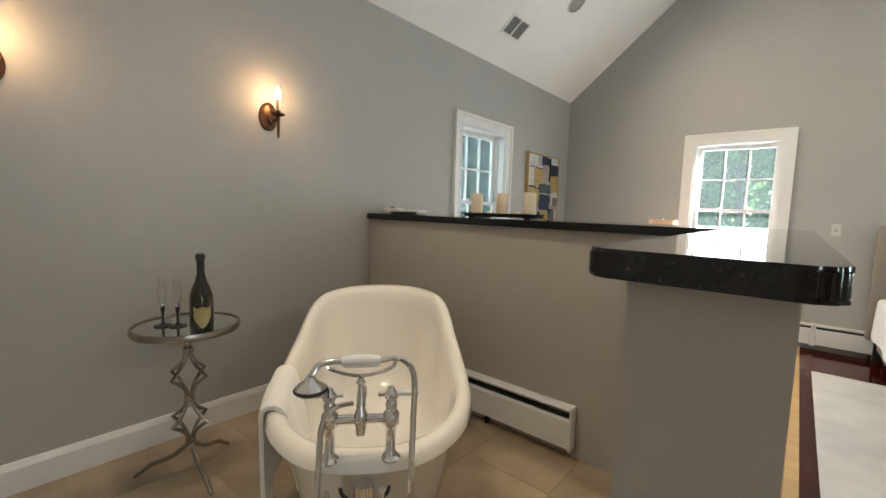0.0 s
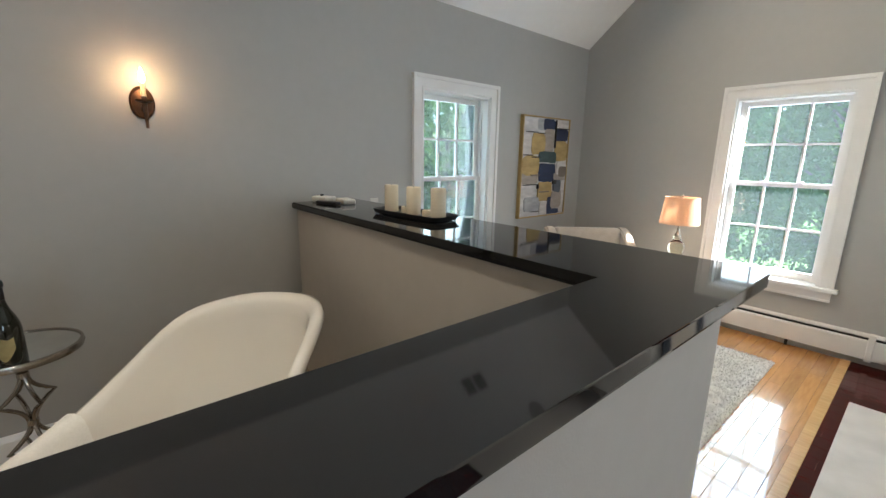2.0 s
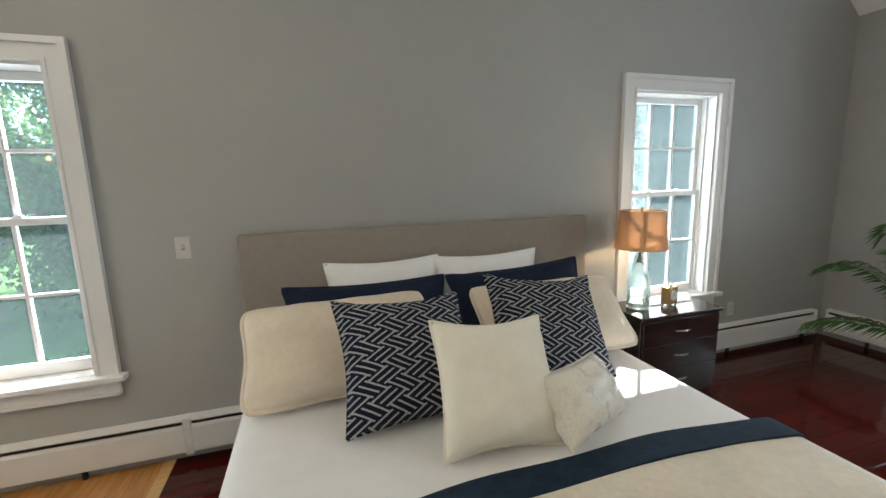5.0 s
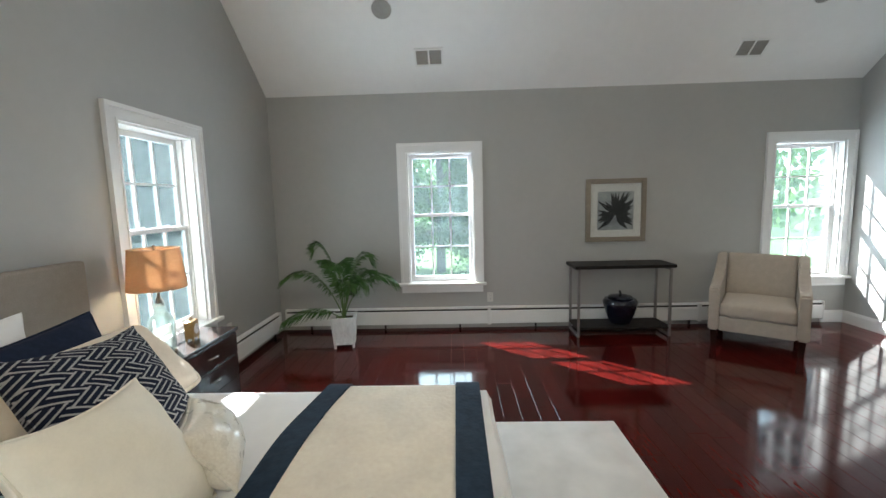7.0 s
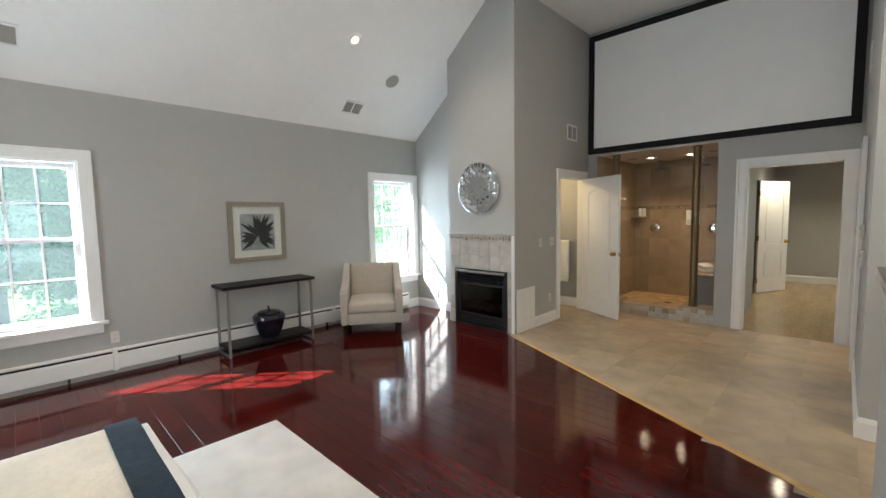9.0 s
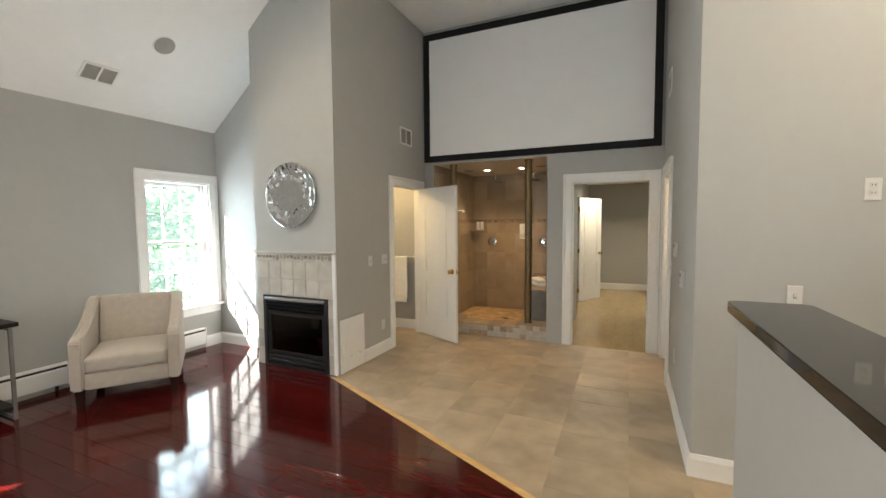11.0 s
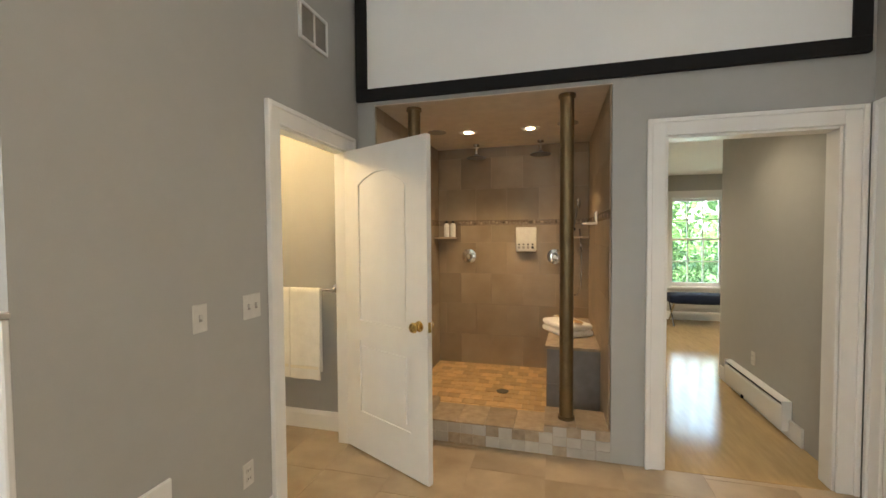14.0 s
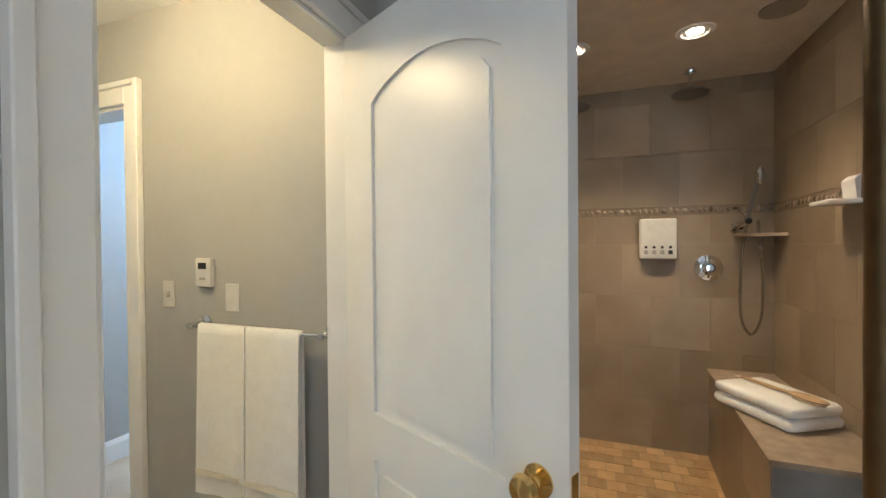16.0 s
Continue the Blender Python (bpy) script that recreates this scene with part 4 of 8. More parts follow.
def armchair(m, label, buttons):
    """Faces local -y; the middle of its front edge stands at the origin."""
    top = thing("armchair", m, label, "armchair", "armchairs")
    w, d = 0.37, 0.78
    for s in (-1, 1):
        side = [(0.0, 0.15), (0.0, 0.555), (0.03, 0.575), (0.12, 0.58), (0.28, 0.60), (0.42, 0.655), (0.54, 0.735), (0.64, 0.815), (0.72, 0.835), (d, 0.83), (d - 0.02, 0.15)]
        bm = bmesh.new()
        x0, x1 = sorted((s * w, s * (w - 0.085)))
        prism(bm, side, x0, x1, "x")
        bmesh.ops.bevel(bm, geom=list(bm.edges), offset=0.014, segments=2, affect="EDGES")
        part("arm", bm, M_CHAIR, top, smooth=50)
    part("seat_frame", B(-w + 0.086, w - 0.086, 0.012, d - 0.06, 0.15, 0.29, 0.012, 2), M_CHAIR, top, smooth=50)
    part("seat_cushion", soft_box(bmesh.new(), -w + 0.088, w - 0.088, -0.012, 0.60, 0.292, 0.425, 0.035, 0.03), M_CHAIR, top, smooth=60)
    bk = pose(0, 0.60, 0.40, -13, 0, 0)
    bm = soft_box(bmesh.new(), -w + 0.088, w - 0.088, -0.055, 0.06, 0.0, 0.445, 0.03, 0.0, 14)
    if buttons:
        spots = [(x, z) for k, z in enumerate((0.12, 0.22, 0.32)) for x in ((-0.14, 0, 0.14) if k % 2 == 0 else (-0.07, 0.07))]
        for v in bm.verts:
            if v.co.y < 0:
                dip = sum(math.exp(-((v.co.x - x) ** 2 + (v.co.z - z) ** 2) / 0.0011) for x, z in spots)
                v.co.y += 0.022 * min(1, dip)
    bmesh.ops.transform(bm, matrix=bk, verts=bm.verts)
    back = part("back_cushion", bm, M_CHAIR, top, smooth=60)
    if buttons:
        for x, z in spots:
            bm = ball(bmesh.new(), 0.012, (0, 0, 0), (1, 0.6, 1), 10)
            bmesh.ops.transform(bm, matrix=bk @ Matrix.Translation((x, -0.045, z)), verts=bm.verts)
            part("button", bm, M_CHAIR, back, smooth=True)
    part("back_panel", B(-w + 0.086, w - 0.086, d - 0.09, d - 0.01, 0.15, 0.83, 0.016, 2), M_CHAIR, top, smooth=50)
    for x in (-w + 0.05, w - 0.05):
        for y, lean in ((0.05, 0.0), (d - 0.08, 0.05)):
            part("leg", TU([(x, y, 0.152), (x, y + lean, 0.0)], 0.03, 4, [0.042, 0.028]), M_ESPRESSO, top, "dark wooden leg")
    return top


armchair(pose(-0.875, 4.48, 0.022, 0, 0, 48) @ Matrix.Diagonal((1.08, 1.03, 1.05, 1)), "beige upholstered armchair with a button tufted back", True)
armchair(pose(4.845, 0.79, 0, 0, 0, -126.9) @ Matrix.Diagonal((1.06, 1.04, 1.04, 1)), "plain beige upholstered armchair by the window", False)


def ottoman():
    top = thing("ottoman", pose(-0.745, 3.925, 0.02), "round royal blue velvet ottoman with a tufted top", "ottoman")
    bm = bmesh.new()
    n, R, H = 64, 0.285, 0.42
    prof = [(0.93, 0), (0.985, 0.02), (1.0, 0.10), (1.0, 0.30), (0.995, 0.36), (0.965, 0.40), (0.90, 0.418), (0.78, 0.424), (0.6, 0.424), (0.42, 0.424), (0.25, 0.424), (0.08, 0.424)]
    tufts = [(0, 0)] + [(0.17 * math.cos(a), 0.17 * math.sin(a)) for a in [math.pi / 3 * k for k in range(6)]]
    rings = []
    for s, z in prof:
        ring = []
        for i in range(n):
            a = 2 * math.pi * i / n
            r = R * s * (1 + (0.006 * math.sin(a * 16) if 0.05 < z < 0.37 else 0))
            x, y = r * math.cos(a), r * math.sin(a)
            dz = -0.03 * min(1, sum(math.exp(-((x - p) ** 2 + (y - q) ** 2) / 0.0016) for p, q in tufts)) if z > 0.41 else 0
            ring.append(bm.verts.new((x, y, z + dz)))
        rings.append(ring)
    for lo, hi in zip(rings, rings[1:]):
        for i in range(n):
            bm.faces.new((lo[i], lo[(i + 1) % n], hi[(i + 1) % n], hi[i]))
    bm.faces.new(rings[0])
    bm.faces.new(rings[-1])
    part("body", bm, M_VELVET, top, smooth=60)
    for p, q in tufts[1:]:
        part("button", ball(bmesh.new(), 0.013, (p, q, 0.402), (1, 1, 0.5), 10), M_VELVET, top, smooth=True)
    for a in [math.pi / 3 * k for k in range(6)]:
        part("button", ball(bmesh.new(), 0.012, (0.287 * math.cos(a + 0.2), 0.287 * math.sin(a + 0.2), 0.22), (1, 1, 1), 10), M_VELVET, top, smooth=True)


ottoman()
OZ = 0.446
bk_ = thing("book", pose(-0.80, 3.915, OZ, 0, 0, 62), "thin dark hardback book lying on the ottoman", "book")
part("cover", B(-0.115, 0.115, -0.08, 0.08, 0, 0.004, 0.001, 1), M_BOOK, bk_)
part("cover", B(-0.115, 0.115, -0.08, 0.08, 0.020, 0.024, 0.001, 1), M_BOOK, bk_)
part("pages", B(-0.108, 0.110, -0.075, 0.075, 0.004, 0.020), M_PAPER, bk_)
sc_ = thing("saucer", pose(-0.80, 3.935, OZ + 0.024), "white ceramic saucer on the book", "saucer")
part("dish", LA([(0.03, 0), (0.034, 0.002), (0.06, 0.008), (0.075, 0.016), (0.074, 0.018), (0.055, 0.011), (0.03, 0.006), (0.002, 0.005)], 32), M_CERAMIC, sc_, smooth=True)
cp = thing("teacup", pose(-0.80, 3.935, OZ + 0.0292, 0, 0, 70), "white ceramic teacup on its saucer", "cup")
part("bowl", LA([(0.02, 0), (0.023, 0.004), (0.026, 0.012), (0.036, 0.032), (0.040, 0.056), (0.038, 0.056), (0.034, 0.034), (0.023, 0.014), (0.002, 0.010)], 28), M_CERAMIC, cp, smooth=True)
part("handle", TU(curve([(0.037, 0, 0.046), (0.056, 0, 0.044), (0.054, 0, 0.024), (0.031, 0, 0.02)], 6), 0.0038, 8), M_CERAMIC, cp, smooth=True)


def pedestal_table():
    top = thing("pedestal_table", pose(-0.70, 5.27, 0), "round mahogany tripod table with a raised tray rim", "table")
    part("tabletop", LA([(0.19, 0.615), (0.215, 0.625), (0.215, 0.632), (0.002, 0.632)], 40), M_MAHOGANY, top, smooth=40)
    part("rim", LA([(0.205, 0.632), (0.212, 0.672), (0.222, 0.672), (0.221, 0.63), (0.21, 0.622)], 40, cap=False), M_MAHOGANY, top, smooth=50)
    part("column", LA([(0.05, 0.615), (0.05, 0.60), (0.026, 0.585), (0.024, 0.50), (0.036, 0.47), (0.024, 0.45), (0.034, 0.41), (0.022, 0.385), (0.028, 0.34), (0.04, 0.30), (0.026, 0.27), (0.036, 0.24), (0.038, 0.18), (0.02, 0.15)], 20), M_MAHOGANY, top, smooth=True)
    for a in (-70, 50, 170):
        c, s = math.cos(radians(a)), math.sin(radians(a))
        part("leg", TU(curve([(0.02 * c, 0.02 * s, 0.21), (0.09 * c, 0.09 * s, 0.19), (0.15 * c, 0.15 * s, 0.10), (0.20 * c, 0.20 * s, 0.035), (0.25 * c, 0.25 * s, 0.018)], 8), 0.02, 8, [0.026 - 0.012 * k / 32 for k in range(33)]), M_MAHOGANY, top, smooth=True)


pedestal_table()


def table_lamp(m, label, base, shade_mat, r0, r1, h0, h1, power):
    top = thing("table_lamp", m, label, "table lamp", "table lamps")
    for nm, prof, mt in base:
        part(nm, LA(prof, 28), mt, top, smooth=45)
    bm = LA([(r0, h0), (r1, h1), (r1 - 0.002, h1), (r0 - 0.002, h0)], 40, cap=False)
    part("shade", bm, shade_mat, top, smooth=True)
    part("shade_ring", TU([(r1 * math.cos(a), r1 * math.sin(a), h1) for a in [2 * math.pi * k / 32 for k in range(33)]], 0.003, 6), shade_mat, top)
    bm = bmesh.new()
    for k in range(3):
        a = 2 * math.pi * k / 3
        tube(bm, [(0, 0, h1 - 0.01), (r1 * math.cos(a), r1 * math.sin(a), h1 - 0.004)], 0.002, 5)
    part("spider", bm, M_NICKEL, top)
    part("rod", LA([(0.006, h0 - 0.06), (0.006, h1), (0.009, h1 + 0.006), (0.010, h1 + 0.018), (0.003, h1 + 0.026)], 12), M_NICKEL, top, smooth=True)
    part("bulb", LA([(0.012, h0 + 0.01), (0.028, h0 + 0.05), (0.026, h0 + 0.08), (0.004, h0 + 0.1)], 16), M_FLAME if power else M_CERAMIC, top, smooth=True)
    if power:
        lamp("table_lamp_light", "POINT", m.translation + Vector((0, 0, h0 + 0.06)), power, (1.0, 0.60, 0.30), 0.035)


table_lamp(pose(-0.70, 5.27, 0.6325), "glass urn table lamp with a pale linen shade", [
    ("foot", [(0.055, 0), (0.058, 0.008), (0.045, 0.02), (0.03, 0.03), (0.022, 0.045)], M_MERCURY),
    ("urn", [(0.022, 0.045), (0.03, 0.06), (0.052, 0.10), (0.068, 0.15), (0.062, 0.19), (0.035, 0.215), (0.028, 0.225), (0.036, 0.24), (0.028, 0.255)], M_AMBERGLASS),
    ("cap", [(0.024, 0.255), (0.024, 0.275), (0.012, 0.29), (0.01, 0.33)], M_NICKEL)], M_SHADE, 0.162, 0.135, 0.37, 0.60, LAMP_B)

# rug with a shag pile
rug = thing("shag_rug", pose(0, 0, 0), "thick pale grey shag rug under the ottoman", "rug")
RX0, RX1, RY0, RY1 = -1.42, 0.14, 3.03, 5.24
part("backing", B(RX0, RX1, RY0, RY1, 0.001, 0.012), M_RUG, rug)
vs_, fs_ = [], []
rg = random.Random(11)
for k in range(42000):
    x, y = rg.uniform(RX0 - 0.004, RX1 + 0.004), rg.uniform(RY0 - 0.004, RY1 + 0.004)
    a, ln, lean = rg.uniform(0, 6.283), rg.uniform(0.010, 0.020), rg.uniform(0.008, 0.022)
    dx, dy = math.cos(a), math.sin(a)
    w_ = 0.0035
    b = len(vs_)
    vs_ += [(x - dy * w_, y + dx * w_, 0.011), (x + dy * w_, y - dx * w_, 0.011), (x + dx * lean, y + dy * lean, 0.011 + ln)]
    fs_.append((b, b + 1, b + 2))
me = bpy.data.meshes.new("pile")
me.from_pydata(vs_, [], fs_)
me.materials.append(M_RUG)
pile = new("pile", me)
pile.parent = rug
pile["kind"] = "stuff"

# abstract canvas: blocks of paint in a thin gold frame (x across, z up, facing local -y)
art = thing("abstract_painting", pose(XW, 5.062, 0.932, 0, 0, 90), "abstract painting in navy, ochre and grey blocks", "painting")
AW, AH = 0.80, 1.04
bm = bmesh.new()
for x0, x1, z0, z1 in ((-AW / 2, -AW / 2 + 0.012, 0, AH), (AW / 2 - 0.012, AW / 2, 0, AH), (-AW / 2 + 0.012, AW / 2 - 0.012, 0, 0.012), (-AW / 2 + 0.012, AW / 2 - 0.012, AH - 0.012, AH)):
    box(bm, x0, x1, -0.045, -0.002, z0, z1)
part("frame", bm, M_GOLD, art, "thin gold frame")


def paint(name, c):
    return mat("paint_" + name, c, tuple(v * 0.72 for v in c), 9, 0.55, stretch=(1, 1, 3), bump=0.3, bscale=40, large=0.15)


P_WHITE, P_GREY, P_TAUPE, P_OCHRE, P_NAVY, P_INK = (paint(n, c) for n, c in (
    ("white", (0.66, 0.64, 0.63)), ("grey", (0.42, 0.43, 0.46)), ("taupe", (0.19, 0.155, 0.125)), ("ochre", (0.50, 0.36, 0.14)), ("navy", (0.018, 0.03, 0.085)), ("ink", (0.02, 0.02, 0.02))))
part("canvas", B(-AW / 2 + 0.013, AW / 2 - 0.013, -0.036, -0.004, 0.013, AH - 0.013), P_WHITE, art)
rg = random.Random(3)


def dab(x0, x1, z0, z1, m, k):
    """A patch of paint with a loose edge; x and z as shares of the canvas."""
    n = 22
    cx, cz, hx, hz = (x0 + x1) / 2, (z0 + z1) / 2, (x1 - x0) / 2, (z1 - z0) / 2
    poly = []
    for i in range(n):
        a = 2 * math.pi * i / n
        c, s = math.cos(a), math.sin(a)
        j = rg.uniform(0.93, 1.05)
        px = cx + hx * math.copysign(abs(c) ** 0.45, c) * j
        pz = cz + hz * math.copysign(abs(s) ** 0.45, s) * j
        poly.append((max(-AW / 2 + 0.014, min(AW / 2 - 0.014, (px - 0.5) * AW)), max(0.014, min(AH - 0.014, pz * AH))))
    part("paint_patch", prism(bmesh.new(), poly, -0.0365 - 0.0007 * k, -0.0355, "y"), m, art)


P_SLATE, P_GREEN, P_SAND = paint("slate", (0.10, 0.12, 0.15)), paint("green", (0.06, 0.10, 0.10)), paint("sand", (0.40, 0.35, 0.31))
for k, (x0, x1, z0, z1, m) in enumerate((
        (0.30, 0.48, 0.87, 0.985, P_GREY), (0.42, 0.675, 0.87, 0.985, P_NAVY), (0.45, 0.675, 0.655, 0.885, P_SAND), (0.69, 0.98, 0.77, 0.905, P_NAVY), (0.685, 0.985, 0.57, 0.775, P_OCHRE),
        (0.19, 0.47, 0.625, 0.845, P_OCHRE), (0.02, 0.36, 0.335, 0.47, P_SAND), (0.02, 0.37, 0.425, 0.62, P_OCHRE), (0.37, 0.73, 0.355, 0.565, P_NAVY), (0.35, 0.74, 0.545, 0.665, P_GREEN),
        (0.70, 0.985, 0.365, 0.455, P_SAND), (0.745, 0.985, 0.425, 0.565, P_WHITE), (0.80, 0.985, 0.405, 0.515, P_TAUPE), (0.365, 0.67, 0.155, 0.36, P_OCHRE), (0.09, 0.41, 0.06, 0.21, P_GREY),
        (0.42, 0.60, 0.02, 0.155, P_WHITE), (0.575, 0.69, 0.02, 0.20, P_NAVY), (0.59, 0.86, 0.018, 0.07, P_NAVY), (0.66, 0.90, 0.07, 0.265, P_SAND), (0.70, 0.87, 0.245, 0.375, P_SLATE), (0.68, 0.76, 0.33, 0.375, P_INK),
        (0.06, 0.30, 0.843, 0.850, P_INK), (0.30, 0.44, 0.836, 0.844, P_INK), (0.02, 0.22, 0.620, 0.630, P_INK), (0.20, 0.37, 0.600, 0.612, P_INK), (0.04, 0.36, 0.328, 0.338, P_INK), (0.672, 0.685, 0.70, 0.98, P_INK), (0.70, 0.98, 0.893, 0.903, P_INK),
        (0.36, 0.56, 0.545, 0.556, P_WHITE), (0.52, 0.74, 0.540, 0.549, P_WHITE), (0.38, 0.60, 0.250, 0.262, P_TAUPE), (0.20, 0.38, 0.425, 0.435, P_TAUPE), (0.22, 0.40, 0.055, 0.062, P_INK), (0.345, 0.365, 0.29, 0.335, P_INK))):
    dab(x0, x1, z0, z1, m, k)


# ---- bed ----
def pillow(name, m, w, h, d, material, label, category="pillow", flange=0.0, group="bed pillows", slump=0.0, soft=0.03):
    """Stands on its lower edge; x across, z up, plump along y."""
    top = thing(name, m, label, category, group)
    bm = bmesh.new()
    n = 22
    sides = []
    rg_ = random.Random(int(w * 1000 + h * 77))
    ph = rg_.uniform(0, 6)
    for s in (-1, 1):
        grid = []
        for i in range(n + 1):
            row = []
            for j in range(n + 1):
                u, v = -1 + 2 * i / n, -1 + 2 * j / n
                f = max(0.0, (1 - abs(u) ** 2.4)) ** 0.55 * max(0.0, (1 - abs(v) ** 2.4)) ** 0.55
                pull = 0.115 * (1 - f)
                x = u * w / 2 * (1 - pull * (1 - v * v) * 1.1)
                z = v * h / 2 * (1 - pull * (1 - u * u) * 1.1)
                x *= 1 - soft * abs(u) ** 3 * v ** 4
                z *= 1 - soft * abs(v) ** 3 * u ** 4
                z -= slump * max(0, v) * (1 - u * u) * h
                wr = (0.004 * math.sin(7 * u + 4 * v + ph) + 0.003 * math.sin(13 * v - 5 * u + ph) + 0.010 * soft / 0.12 * math.sin(9 * u * v + 3 * u + ph)) * f
                row.append((x, s * (d / 2 * f + 0.004) + wr, z + h / 2))
            grid.append(row)
        sides.append(grid)
    for s, grid in zip((-1, 1), sides):
        vs = [[bm.verts.new(p) for p in r] for r in grid]
        for i in range(n):
            for j in range(n):
                bm.faces.new((vs[i][j], vs[i + 1][j], vs[i + 1][j + 1], vs[i][j + 1]))
    bmesh.ops.remove_doubles(bm, verts=bm.verts, dist=0.0085)
    part("cover", bm, material, top, smooth=70)
    pts = []
    for k in range(4 * n + 1):
        e, t = divmod(k, n)
        q = {0: (t, 0), 1: (n, t), 2: (n - t, n), 3: (0, n - t)}.get(e, (0, 0))
        x, _, z = sides[0][q[0]][q[1]]
        pts.append((x, 0, z))
    part("piping", TU(pts, 0.006 + flange, 6), material, top, smooth=True)
    return top


def key_cloth():
    """Navy cloth with a pale stepped key pattern woven in."""
    m = bpy.data.materials.new("navy_key_pattern_cloth")
    m.use_nodes = True
    nt = m.node_tree
    p = nt.nodes["Principled BSDF"]
    N, L = nt.nodes.new, nt.links.new
    co, mp, sep = N("ShaderNodeTexCoord"), N("ShaderNodeMapping"), N("ShaderNodeSeparateXYZ")
    mp.inputs["Scale"].default_value = (13.5, 13.5, 13.5)
    L(co.outputs["Object"], mp.inputs[0])
    L(mp.outputs[0], sep.inputs[0])

    def op(kind, a, b=None, c=None):
        n = N("ShaderNodeMath")
        n.operation = kind
        for i, v in enumerate((a, b, c)):
            if v is None:
                continue
            if isinstance(v, (int, float)):
                n.inputs[i].default_value = v
            else:
                L(v, n.inputs[i])
        return n.outputs[0]
    x, z = sep.outputs[0], sep.outputs[2]
    # stripes in slanted blocks that turn from block to block, so that each runs into its neighbour like a key
    p_, q_ = op("ADD", z, op("MULTIPLY", x, 0.58)), op("SUBTRACT", z, op("MULTIPLY", x, 0.58))
    odd = op("GREATER_THAN", op("ABSOLUTE", op("MODULO", op("ADD", op("FLOOR", p_), op("FLOOR", q_)), 2.0)), 0.5)
    along = op("ADD", op("MULTIPLY", op("FRACT", p_), odd), op("MULTIPLY", op("FRACT", q_), op("SUBTRACT", 1.0, odd)))
    across = op("ADD", op("MULTIPLY", op("FRACT", q_), odd), op("MULTIPLY", op("FRACT", p_), op("SUBTRACT", 1.0, odd)))
    stroke = op("LESS_THAN", op("ABSOLUTE", op("SUBTRACT", op("FRACT", op("MULTIPLY", along, 3.0)), 0.5)), 0.15)
    near, far = op("LESS_THAN", along, 1 / 6), op("GREATER_THAN", along, 5 / 6)
    first, last = (op("LESS_THAN", op("ABSOLUTE", op("SUBTRACT", across, v)), 0.06) for v in (1 / 6, 5 / 6))
    line = op("MAXIMUM", stroke, op("MAXIMUM", op("MULTIPLY", near, first), op("MULTIPLY", far, last)))
    mix = N("ShaderNodeMix")
    mix.data_type = "RGBA"
    mix.inputs[6].default_value, mix.inputs[7].default_value = (0.006, 0.010, 0.026, 1), (0.38, 0.38, 0.375, 1)
    L(line, mix.inputs[0])
    L(mix.outputs[2], p.inputs["Base Color"])
    p.inputs["Roughness"].default_value = 0.85
    p.inputs["Specular IOR Level"].default_value = 0.25
    b = N("ShaderNodeBump")
    b.inputs["Strength"].default_value, b.inputs["Distance"].default_value = 0.4, 0.003
    L(line, b.inputs["Height"])
    L(b.outputs[0], p.inputs["Normal"])
    return m


M_KEY = key_cloth()
BX0, BX1, BY0, BY1, BZ = 1.005, 2.87, 3.50, 5.68, 0.60
bed = thing("bed", pose(0, 0, 0), "king bed with a taupe headboard and white bedding", "bed")
part("headboard", B(0.955, 3.11, 5.685, 5.755, 0.20, 1.245, 0.018, 3), M_HEADBOARD, bed, "taupe linen headboard", smooth=50)
for x in (1.02, 2.98):
    part("headboard_leg", B(x, x + 0.06, 5.69, 5.75, 0, 0.20), M_BLACK, bed)
part("bed_base", B(BX0 + 0.03, BX1 - 0.03, BY0 + 0.05, BY1, 0.12, 0.32, 0.01, 1), M_HEADBOARD, bed)
for x in (BX0 + 0.08, BX1 - 0.14):
    for y in (BY0 + 0.1, BY1 - 0.12):
        part("leg", B(x, x + 0.06, y, y + 0.06, 0.012, 0.12), M_BLACK, bed)
part("mattress", soft_box(bmesh.new(), BX0 + 0.015, BX1 - 0.015, BY0 + 0.02, BY1, 0.30, BZ - 0.012, 0.05, 0.01), M_LINEN, bed, smooth=60)


def bow(x):
    """How far the throw's upper edge strays from straight across the bed."""
    return 0.045 - (0.11 * (2.0 - x) ** 2 if x < 2.0 else 0.08 * (x - 2.0) ** 2)


